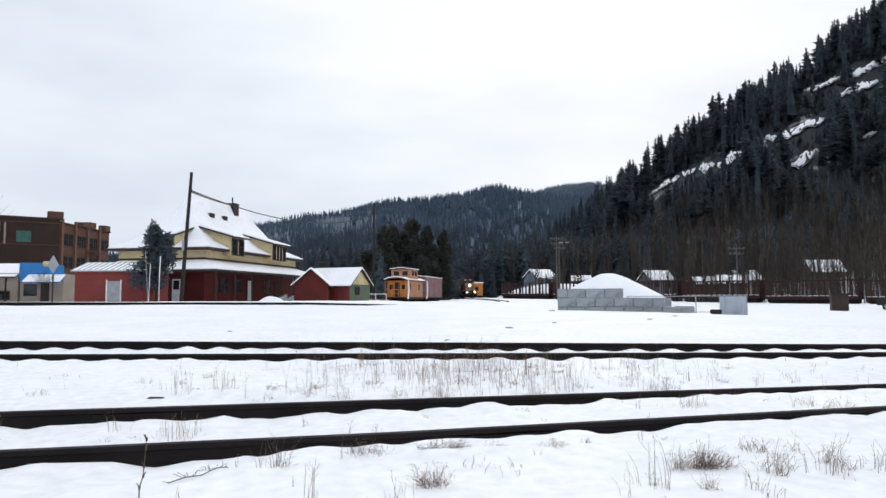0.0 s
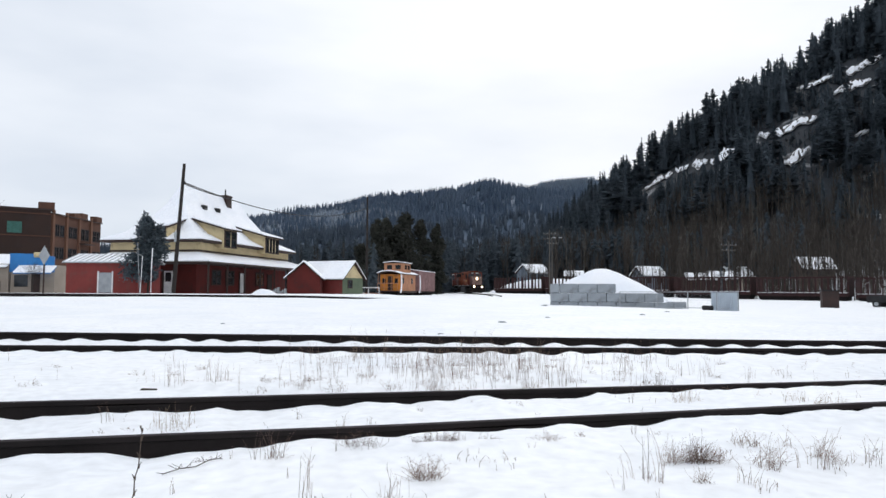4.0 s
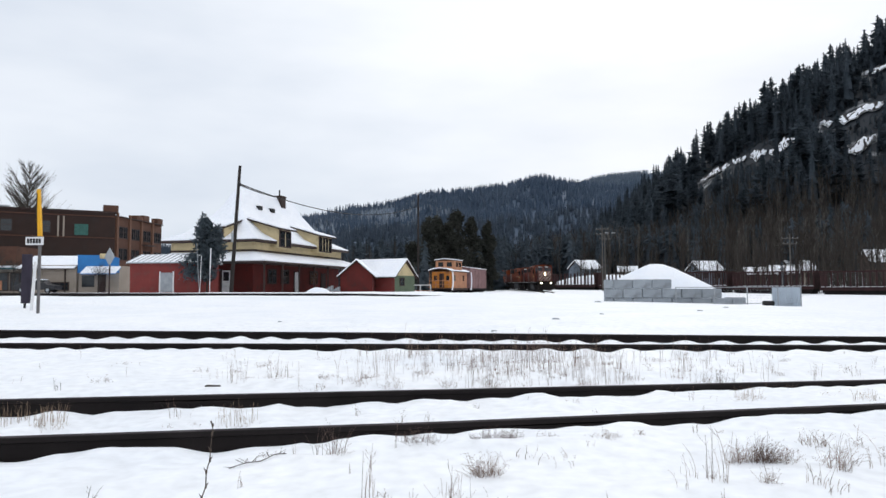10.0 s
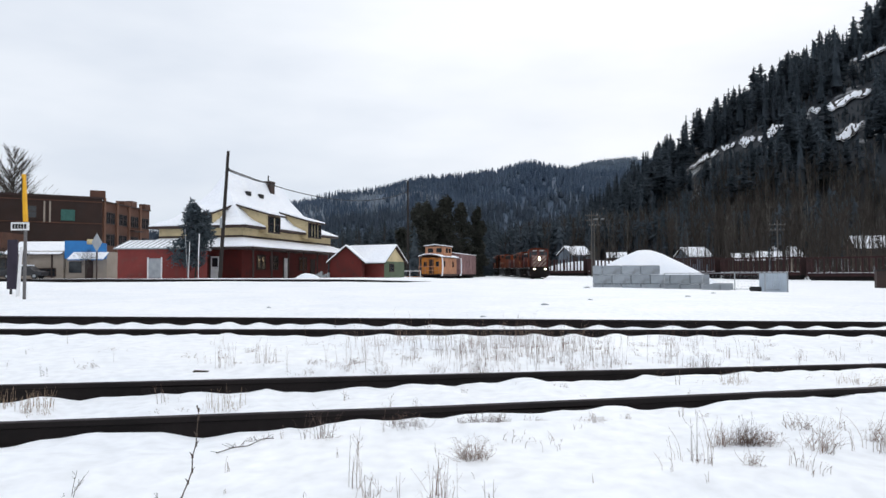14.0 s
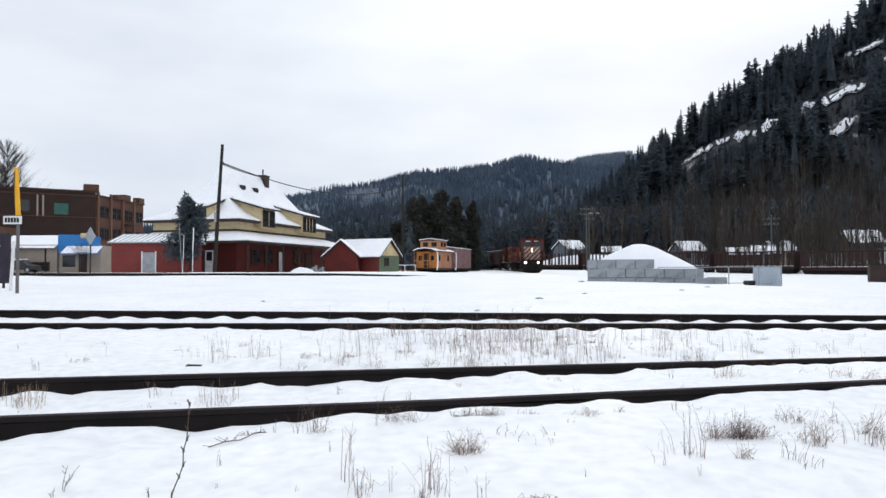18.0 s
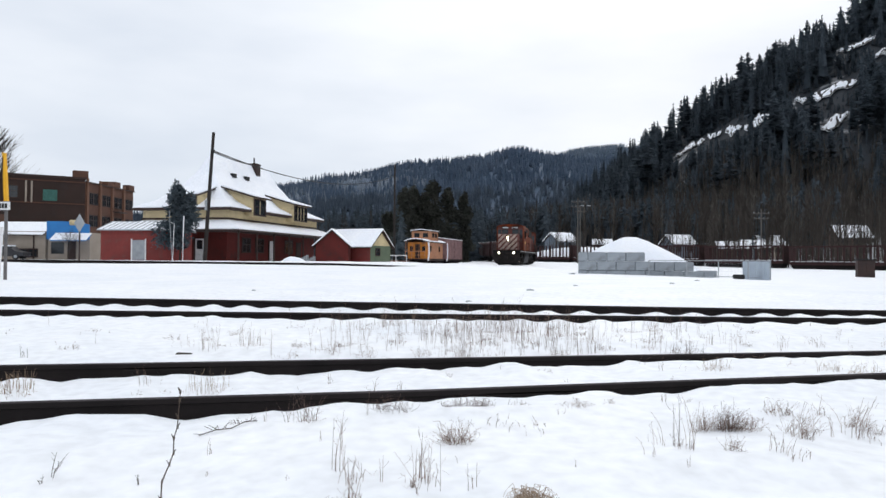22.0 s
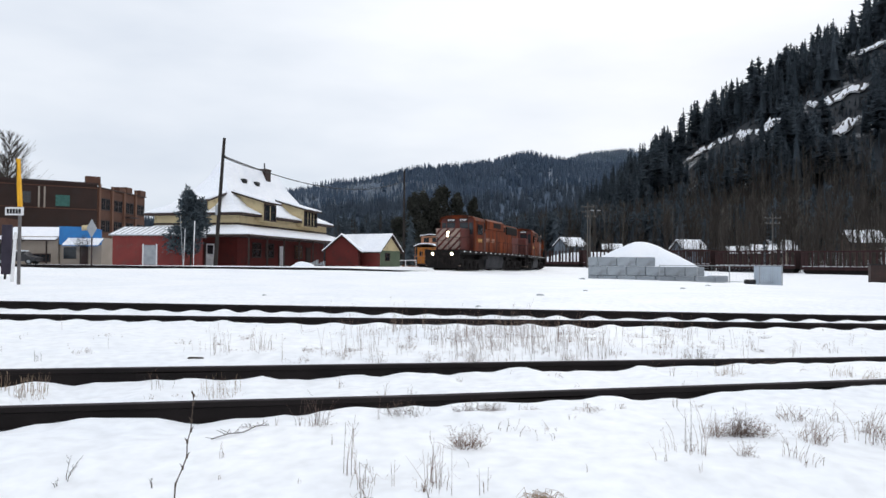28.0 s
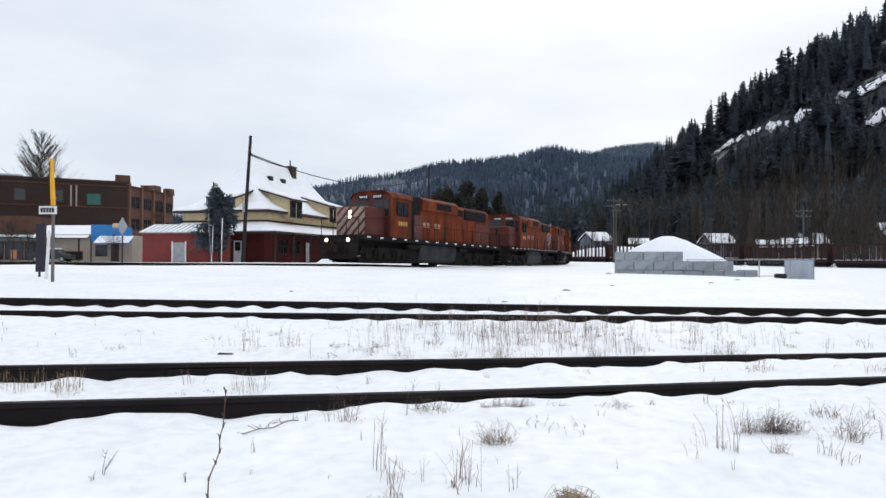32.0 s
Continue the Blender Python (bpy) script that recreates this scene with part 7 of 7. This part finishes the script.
# thin brush and saplings standing between the cars and the houses
screen = []
for _ in range(260):
    u = wrng.uniform(0.05, 0.95)
    off = wrng.uniform(5, 24)
    x, y = LOG_A[0] + 63 * u + 0.786 * off, LOG_A[1] - 80 * u + 0.619 * off
    screen.append((x, y, ground_at(x, y), wrng.uniform(0.18, 0.5)))
for _ in range(46):
    x, y = wrng.uniform(39, 53), wrng.uniform(183, 197)
    screen.append((x, y, ground_at(x, y), wrng.uniform(0.3, 0.6)))
wood("trackside_saplings", aspens, screen, BARK, "thin leafless saplings between the cars and the houses", wrng)


# ---------------------------------------------------------------- dry weeds in the snow
def stems(rng, count, radius, height, lean, thick, branch=0, kink=0.0):
    """Blades and stalks of one plant, as triangles."""
    v, f = [], []

    def blade(pts, r0, r1):
        k = len(v)
        n = len(pts)
        for i, p in enumerate(pts):
            r = r0 + (r1 - r0) * i / (n - 1)
            for a in (0.3, 2.4, 4.5):
                v.append((p[0] + r * math.cos(a), p[1] + r * math.sin(a), p[2]))
        for i in range(n - 1):
            for j in range(3):
                a, b = k + 3 * i + j, k + 3 * i + (j + 1) % 3
                f.append((a, b, b + 3))
                f.append((a, b + 3, a + 3))
    for _ in range(count):
        a, r = rng.uniform(0, 6.28), radius * math.sqrt(rng.random())
        x, y = r * math.cos(a), r * math.sin(a)
        h = height * rng.uniform(0.3, 1.0)
        la, l = rng.uniform(0, 6.28), (0.12 + 1.25 * lean) * h * rng.uniform(0.1, 1.0)
        pts = []
        bend = rng.uniform(0.8, 2.4)
        for i in range(5):
            t = i / 4
            pts.append((x + l * t ** bend * math.cos(la), y + l * t ** bend * math.sin(la), h * t - 0.05 * (i == 0) - 0.3 * l * t * t))
        if rng.random() < kink:
            p = pts[2]
            d = rng.uniform(0, 6.28)
            pts = pts[:3] + [(p[0] + h * 0.25 * math.cos(d), p[1] + h * 0.1 * math.sin(d), p[2] - h * rng.uniform(0.0, 0.25)), (p[0] + h * 0.42 * math.cos(d), p[1] + h * 0.2 * math.sin(d), p[2] - h * rng.uniform(0.1, 0.42))]
        r0 = 0.5 * thick * rng.uniform(0.7, 1.3)
        blade(pts, r0, r0 * 0.45)
        for _ in range(branch):
            i = rng.randrange(1, 4)
            p, q = pts[i], pts[i + 1]
            t = rng.random()
            b = [p[k] + (q[k] - p[k]) * t for k in range(3)]
            d, s = rng.uniform(0, 6.28), h * rng.uniform(0.08, 0.25)
            blade([b, (b[0] + s * 0.5 * math.cos(d), b[1] + s * 0.5 * math.sin(d), b[2] + s * 0.5), (b[0] + s * 0.8 * math.cos(d), b[1] + s * 0.8 * math.sin(d), b[2] + s)], r0 * 0.6, r0 * 0.5)
    return np.array(v, np.float32), np.array(f, np.int32)


grng = random.Random(17)


def weed(x, y, count, radius, height, lean, thick, label, branch=0, kink=0.0, mat=None, name="dry_weed"):
    v, f = stems(grng, count, radius, height, lean, thick, branch, kink)
    ob = new(name, raw_mesh(name, v, f, mat or DRY_GRASS))
    ob.location = (x, y, ground_at(x, y))
    return tagged(ob, label, "weed", kind="stuff")


TALL = "tall thin dry grass stalks standing in snow"
TUFT = "small tuft of tan dry grass by the rail"
BUSH = "low brown dry weed clump half buried in snow"
TWIG = "bare dark twig with buds standing in snow"
BENT = "bent and broken dry stalks in the snow"
TAN_GRASS = material("tan_dead_grass", (0.34, 0.25, 0.17), (0.22, 0.155, 0.11), 0.9, scale=4, bump=0, island=0.3)
BROWN_WEED = material("brown_dead_weed", (0.15, 0.10, 0.08), (0.085, 0.06, 0.05), 0.9, scale=4, bump=0, island=0.35)


def stalks(x, y, count, radius, height, lean=0.1, kink=0.0, dark=0, tan=0):
    """A group of thin upright or bent dry stalks."""
    label = BENT if kink > 0.3 else TUFT if tan else TALL
    return weed(x, y, count, radius, height * 1.15, lean, 0.0024 + 0.0001 * y, label, 1, kink, BROWN_WEED if dark else TAN_GRASS if tan else DRY_GRASS)


def strand(v, f, pts, r0, r1):
    """One thin bent stem as a three-sided tube."""
    k, n = len(v), len(pts)
    for i, p in enumerate(pts):
        r = r0 + (r1 - r0) * i / (n - 1)
        for a in (0.3, 2.4, 4.5):
            v.append((p[0] + r * math.cos(a), p[1] + r * 0.7 * math.sin(a), p[2] + r * 0.7 * math.sin(a)))
    for i in range(n - 1):
        for j in range(3):
            a, b = k + 3 * i + j, k + 3 * i + (j + 1) % 3
            f.append((a, b, b + 3))
            f.append((a, b + 3, a + 3))


def tangle(x, y, count, radius, height, dark=0, tan=0, name="dry_weed", label=BUSH):
    """A low dome of fine tangled stems, denser towards its middle."""
    v, f = [], []
    for _ in range(int(count * 0.65)):
        a, u = grng.uniform(0, 6.28), math.sqrt(grng.random()) * 1.15
        p = np.array([radius * u * math.cos(a), radius * 0.6 * u * math.sin(a), -0.01])
        tall = height * grng.uniform(0.3, 1.3) * (1 - 0.4 * u * u)
        q = p + np.array([grng.gauss(0, 0.34) * height, grng.gauss(0, 0.25) * height, tall])
        m = (p + q) / 2 + np.array([grng.gauss(0, 0.14) * height, grng.gauss(0, 0.1) * height, 0.06 * height])
        tip = q + np.array([grng.gauss(0, 0.22) * height, 0, grng.uniform(-0.2, 0.3) * height])
        strand(v, f, [p, (p + 2 * m) / 3, (2 * m + q) / 3, q, tip], 0.0007 + 0.00004 * y, 0.0004 + 0.00004 * y)
    ob = new(name, raw_mesh(name, np.array(v, np.float32), np.array(f, np.int32), BROWN_WEED if dark else TAN_GRASS if tan else DRY_GRASS))
    ob.location = (x, y, ground_at(x, y))
    return tagged(ob, label, "weed", kind="stuff")


def sprig(x, y, count, radius, height):
    """A few forked dark twigs."""
    return weed(x, y, 2 + count, radius * 0.5, height, 0.5, 0.0034, TWIG, 3, 0.2, DARK_STEM)


stalks(-0.65, 3.89, 16, 0.069, 0.154, lean=0.25, dark=1)
tangle(-0.63, 3.87, 40, 0.066, 0.069)
stalks(-0.38, 3.04, 9, 0.029, 0.199, lean=0.08)
stalks(-0.39, 3.27, 2, 0.013, 0.211, lean=0.04)
stalks(-0.30, 2.87, 8, 0.046, 0.185, lean=0.3, kink=0.5)
stalks(-0.29, 2.65, 12, 0.041, 0.137, lean=0.35, kink=0.5)
tangle(-0.33, 2.63, 60, 0.051, 0.055)
stalks(-0.00, 2.86, 12, 0.055, 0.210, lean=0.12)
stalks(-0.01, 2.91, 3, 0.016, 0.301, lean=0.08)
stalks(-0.02, 2.80, 9, 0.113, 0.204, lean=0.5, kink=0.9)
stalks(-0.05, 2.79, 8, 0.017, 0.063, lean=0.4)
stalks(-0.18, 2.86, 2, 0.010, 0.118, lean=0.1, kink=0.4)
stalks(0.19, 2.76, 5, 0.029, 0.103, lean=0.06)
stalks(-0.30, 3.89, 2, 0.010, 0.157, lean=0.03, dark=1)
tangle(0.18, 3.44, 200, 0.069, 0.100)
tangle(-0.16, 3.99, 120, 0.100, 0.077, dark=1)
tangle(0.27, 4.09, 190, 0.109, 0.066, dark=1)
tangle(0.39, 4.11, 60, 0.053, 0.053, dark=1)
tangle(0.63, 4.28, 50, 0.066, 0.041)
tangle(0.96, 4.26, 70, 0.089, 0.055)
tangle(0.84, 4.06, 16, 0.036, 0.033)
stalks(0.47, 3.84, 10, 0.108, 0.050, lean=0.5, kink=0.5)
stalks(0.68, 3.03, 2, 0.010, 0.039, lean=0.1)
stalks(-0.51, 3.50, 2, 0.011, 0.048, lean=0.1)
stalks(-0.88, 3.93, 3, 0.011, 0.095, lean=0.1)
stalks(-0.74, 3.87, 4, 0.022, 0.187, lean=0.35, dark=1)
stalks(-1.02, 3.31, 4, 0.019, 0.088, lean=0.35)
tangle(-1.02, 3.89, 50, 0.066, 0.034, dark=1)
sprig(-1.60, 2.93, 1, 0.014, 0.052)
sprig(-1.59, 2.99, 1, 0.017, 0.135)
sprig(-1.20, 2.94, 1, 0.024, 0.052)
stalks(-0.58, 2.92, 2, 0.014, 0.042, lean=0.4)
stalks(-0.94, 3.01, 2, 0.010, 0.029, lean=0.3)
stalks(1.26, 3.35, 6, 0.019, 0.249, lean=0.06, dark=1)
stalks(1.28, 3.23, 5, 0.021, 0.248, lean=0.15)
stalks(1.19, 3.02, 2, 0.010, 0.073, lean=0.1)
stalks(1.18, 3.35, 3, 0.034, 0.208, lean=0.35)
stalks(1.07, 3.16, 3, 0.031, 0.092, lean=0.5, kink=0.6)
tangle(1.59, 3.75, 130, 0.070, 0.106)
tangle(1.71, 3.73, 230, 0.066, 0.123, dark=1)
stalks(1.70, 3.73, 14, 0.053, 0.153, lean=0.3, dark=1)
tangle(1.80, 3.71, 100, 0.063, 0.090)
tangle(1.50, 3.24, 50, 0.034, 0.078)
tangle(1.55, 3.22, 14, 0.021, 0.026, dark=1)
tangle(1.76, 4.46, 20, 0.040, 0.036)
stalks(2.18, 4.11, 12, 0.075, 0.116, lean=0.6, kink=0.3)
tangle(2.17, 4.08, 60, 0.072, 0.092)
tangle(2.11, 3.71, 60, 0.082, 0.144)
stalks(2.05, 3.59, 16, 0.070, 0.203, lean=0.5, kink=0.4)
stalks(1.73, 3.24, 9, 0.059, 0.118, lean=0.5, kink=0.4)
stalks(1.75, 3.12, 8, 0.063, 0.101, lean=0.4, kink=0.3)
tangle(2.04, 3.57, 40, 0.043, 0.058)
stalks(2.41, 4.05, 6, 0.041, 0.131, lean=0.6, kink=0.4)
stalks(2.25, 3.64, 3, 0.022, 0.141, lean=0.2)
tangle(2.49, 3.81, 70, 0.065, 0.108)
stalks(2.41, 3.67, 14, 0.082, 0.222, lean=0.4, kink=0.3)
tangle(2.53, 3.70, 60, 0.069, 0.060)
stalks(2.42, 3.58, 5, 0.067, 0.087, lean=0.8, kink=0.6)
stalks(2.67, 3.69, 14, 0.089, 0.179, lean=0.4, kink=0.3)
stalks(1.61, 4.46, 5, 0.036, 0.079, lean=0.2)
tangle(1.20, 4.32, 30, 0.031, 0.035)
tangle(1.06, 4.29, 24, 0.031, 0.035)
stalks(-2.91, 5.11, 46, 0.136, 0.140, lean=0.12, tan=1)
tangle(-2.87, 5.03, 60, 0.122, 0.073, tan=1)
stalks(-3.37, 5.31, 40, 0.193, 0.154, lean=0.15, tan=1)
stalks(-2.05, 5.28, 7, 0.051, 0.136, lean=0.12)
stalks(-1.56, 5.18, 34, 0.159, 0.155, lean=0.12, tan=1)
tangle(-1.54, 5.14, 36, 0.145, 0.062, tan=1)
tangle(-1.83, 5.09, 16, 0.045, 0.033)
tangle(-1.93, 4.83, 14, 0.035, 0.031)
stalks(-0.67, 5.31, 4, 0.021, 0.094, lean=0.2)
tangle(0.25, 5.60, 16, 0.027, 0.054, dark=1)
tangle(1.04, 5.66, 18, 0.069, 0.037)
stalks(-0.32, 4.97, 2, 0.010, 0.116, lean=0.05)
tangle(1.18, 5.33, 12, 0.032, 0.034)
stalks(2.53, 5.72, 26, 0.129, 0.083, lean=0.15, tan=1)
tangle(2.46, 5.55, 60, 0.116, 0.054, tan=1)
stalks(3.42, 5.56, 26, 0.112, 0.090, lean=0.2, tan=1)
tangle(3.54, 5.31, 70, 0.150, 0.094, tan=1)
tangle(3.36, 5.96, 20, 0.096, 0.038, tan=1)
stalks(2.07, 5.80, 4, 0.033, 0.112, lean=0.2)
stalks(-0.13, 4.76, 6, 0.058, 0.085, lean=0.15)
stalks(-1.97, 6.70, 14, 0.108, 0.227, lean=0.05)
stalks(-1.65, 6.86, 15, 0.149, 0.221, lean=0.05)
tangle(-1.63, 6.76, 40, 0.142, 0.055)
stalks(-1.69, 7.15, 2, 0.023, 0.289, lean=0.03)
stalks(-1.35, 6.47, 2, 0.013, 0.277, lean=0.03)
sprig(-3.48, 6.31, 2, 0.102, 0.122)
stalks(-3.26, 6.75, 4, 0.041, 0.065, lean=0.4)
stalks(-2.19, 6.73, 4, 0.095, 0.119, lean=0.1)
tangle(2.59, 6.59, 90, 0.138, 0.138, dark=1)
stalks(2.62, 6.65, 22, 0.182, 0.161, lean=0.2, dark=1)
stalks(1.73, 6.81, 12, 0.115, 0.242, lean=0.08)
stalks(3.07, 7.11, 6, 0.063, 0.138, lean=0.1)
stalks(3.41, 7.14, 6, 0.060, 0.173, lean=0.15)
stalks(3.83, 7.00, 6, 0.079, 0.209, lean=0.1)
stalks(4.24, 7.20, 8, 0.145, 0.139, lean=0.7, kink=0.5)
tangle(1.35, 6.56, 60, 0.093, 0.116)
tangle(-0.47, 6.49, 44, 0.079, 0.115)
tangle(0.06, 6.62, 46, 0.080, 0.107)
tangle(0.44, 6.46, 70, 0.083, 0.146)
tangle(2.43, 7.21, 24, 0.064, 0.047)
tangle(-0.32, 8.61, 40, 0.243, 0.056, dark=1)
tangle(3.04, 8.84, 24, 0.114, 0.050, dark=1)
tangle(-1.16, 10.08, 14, 0.102, 0.065, dark=1)
vs, fs, k = [], [], 0
for _ in range(620):
    x = grng.gauss(0.95, 1.15)
    y = grng.uniform(6.5, 8.9)
    if x < -1.2 or x > 4.6 or vnoise(np.array(x / 0.35), np.array(y / 0.5), 61) < 0.42:
        continue
    v, f = stems(grng, grng.choice((1, 1, 2, 3)), 0.04, grng.uniform(0.14, 0.46), 0.1, 0.0027, 1, 0.08)
    vs.append(v + np.array([x, y, ground_at(x, y)], np.float32))
    fs.append(f + k)
    k += len(v)
for _ in range(110):
    x, y = grng.uniform(-7, 8.5), grng.uniform(6.4, 9.0)
    v, f = stems(grng, grng.choice((1, 2)), 0.05, grng.uniform(0.06, 0.26), 0.3, 0.0026, 1, 0.1)
    vs.append(v + np.array([x, y, ground_at(x, y)], np.float32))
    fs.append(f + k)
    k += len(v)
for _ in range(24):
    x, y = grng.uniform(-4, 5.0), grng.uniform(2.8, 6.1)
    v, f = stems(grng, grng.choice((1, 1, 2)), 0.04, grng.uniform(0.03, 0.13), 0.5, 0.0022, 1, 0.1)
    vs.append(v + np.array([x, y, ground_at(x, y)], np.float32))
    fs.append(f + k)
    k += len(v)
tagged(new("standing_grass", raw_mesh("standing_grass", np.vstack(vs), np.vstack(fs), DRY_GRASS)), "thin dry grass standing between the yard tracks", "grass", kind="stuff")

# matted blades and fallen stalks close to the snow
vs, fs, k = [], [], 0
for _ in range(110):
    if grng.random() < 0.97:
        x, y = grng.gauss(1.1, 1.5), grng.uniform(6.35, 8.6)
    else:
        x, y = grng.gauss(1.5, 1.2), grng.uniform(3.1, 4.5)
    v, f = stems(grng, grng.randrange(6, 22), grng.uniform(0.05, 0.14), grng.uniform(0.03, 0.09), 1.1, 0.0026, 1, 0.3)
    vs.append(v + np.array([x, y, ground_at(x, y)], np.float32))
    fs.append(f + k)
    k += len(v)
tagged(new("matted_grass", raw_mesh("matted_grass", np.vstack(vs), np.vstack(fs), DRY_GRASS)), "short matted dry grass poking through the snow", "grass", kind="stuff")

# the long budded twig
bm = bmesh.new()
pts = [(-0.002, 0, -0.06), (0, 0, 0.032), (0.003, 0, 0.102), (0.03, 0, 0.166), (0.045, 0, 0.209), (0.046, 0, 0.266), (0.059, 0, 0.309), (0.061, 0, 0.346), (0.066, 0, 0.411), (0.068, 0, 0.444), (0.062, 0, 0.462)]
for k, (p, q) in enumerate(zip(pts, pts[1:])):
    tube(bm, p, q, 0.0034 - 0.00018 * k, 0.0032 - 0.00018 * k, 6)
for k, p in enumerate(pts[1:-1]):
    side = 1 if k % 2 else -1
    tube(bm, (p[0], 0, p[2] - 0.007), (p[0] + 0.001, 0, p[2] + 0.006), 0.0046, 0.004, 6)
    tube(bm, (p[0], 0, p[2]), (p[0] + side * 0.010, 0, p[2] + 0.016), 0.0034, 0.0012, 5)
ob = new("budded_twig", finish("budded_twig", bm, DARK_STEM))
ob.location = (-1.013, 2.653, ground_at(-1.013, 2.653))
tagged(ob, "long dark budded twig rising from the snow", "twig")
# a fallen branch with side shoots by the rail
bm = bmesh.new()
pts = [(-1.165, 3.65), (-1.09, 3.70), (-1.02, 3.74), (-0.96, 3.81), (-0.907, 3.85)]
line = [(x, y, ground_at(x, y) + 0.006 + 0.008 * (k % 2)) for k, (x, y) in enumerate(pts)]
for p, q in zip(line, line[1:]):
    tube(bm, p, q, 0.003, 0.0026, 5)
for k in range(14):
    p = Vector(line[k % 4]).lerp(Vector(line[k % 4 + 1]), grng.random())
    tube(bm, p, p + Vector((grng.uniform(-0.05, 0.05), grng.uniform(-0.03, 0.03), grng.uniform(0.004, 0.035))), 0.002, 0.001, 4)
tagged(new("fallen_branch", finish("fallen_branch", bm, DARK_STEM)), "thin dark fallen branch lying on the snow", "branch")
# rounded tussock of drooping blades at the very front
v, f = [], []
for _ in range(120):
    a = grng.uniform(0, 6.28)
    r = grng.uniform(0.35, 1.15)
    top = np.array([grng.gauss(0.01, 0.035), grng.gauss(0, 0.03), grng.uniform(0.035, 0.09)])
    end = np.array([0.11 * r * math.cos(a) + 0.02, 0.07 * r * math.sin(a), grng.uniform(-0.01, 0.025)])
    mid = (top + end) / 2 + np.array([0.02 * math.cos(a), 0.02 * math.sin(a), grng.uniform(0.0, 0.03)])
    strand(v, f, [(top[0] * 0.4, top[1] * 0.4, 0.0), top, (top + 2 * mid) / 3, (2 * mid + end) / 3, end], 0.0010, 0.0006)
ob = new("grass_tussock", raw_mesh("grass_tussock", np.array(v, np.float32), np.array(f, np.int32), TAN_GRASS))
ob.location = (0.383, 2.55, ground_at(0.383, 2.55) - 0.012)
tagged(ob, "rounded tussock of drooping dry grass under snow", "grass tuft")


def stick(x, y, length, rz, label):
    bm = bmesh.new()
    box(bm, -length / 2, length / 2, -0.03, 0.03, -0.02, 0.025, 0.8)
    ob = new("wood_scrap", finish("wood_scrap", bm, TIE_WOOD, 0.006))
    ob.matrix_world = pose(x, y, ground_at(x, y) - 0.014, 0, 3, rz)
    return tagged(ob, label, "wood scrap", "scraps lying in the snow")


stick(-2.16, 6.55, 0.17, 4, "dark scrap of wood lying in the snow")
for x, y, s in ((2.75, 16.2, 0.2), (8.4, 22.2, 0.18), (9.9, 42.5, 0.4), (0.99, 12.5, 0.12), (-3.5, 15.5, 0.1), (12.5, 30.0, 0.25), (4.6, 19.5, 0.14)):
    bm = bmesh.new()
    bmesh.ops.create_icosphere(bm, subdivisions=2, radius=s / 2)
    for vert in bm.verts:
        vert.co *= 1 + 0.3 * noise.noise(vert.co * 9)
        vert.co.z *= 0.32
    ob = new("ballast_stone", finish("ballast_stone", bm, CONCRETE))
    ob.location = (x, y, ground_at(x, y) + s * 0.02)
    tagged(ob, "grey stone showing through the snow", "stone", "stones in the snow")


motions()
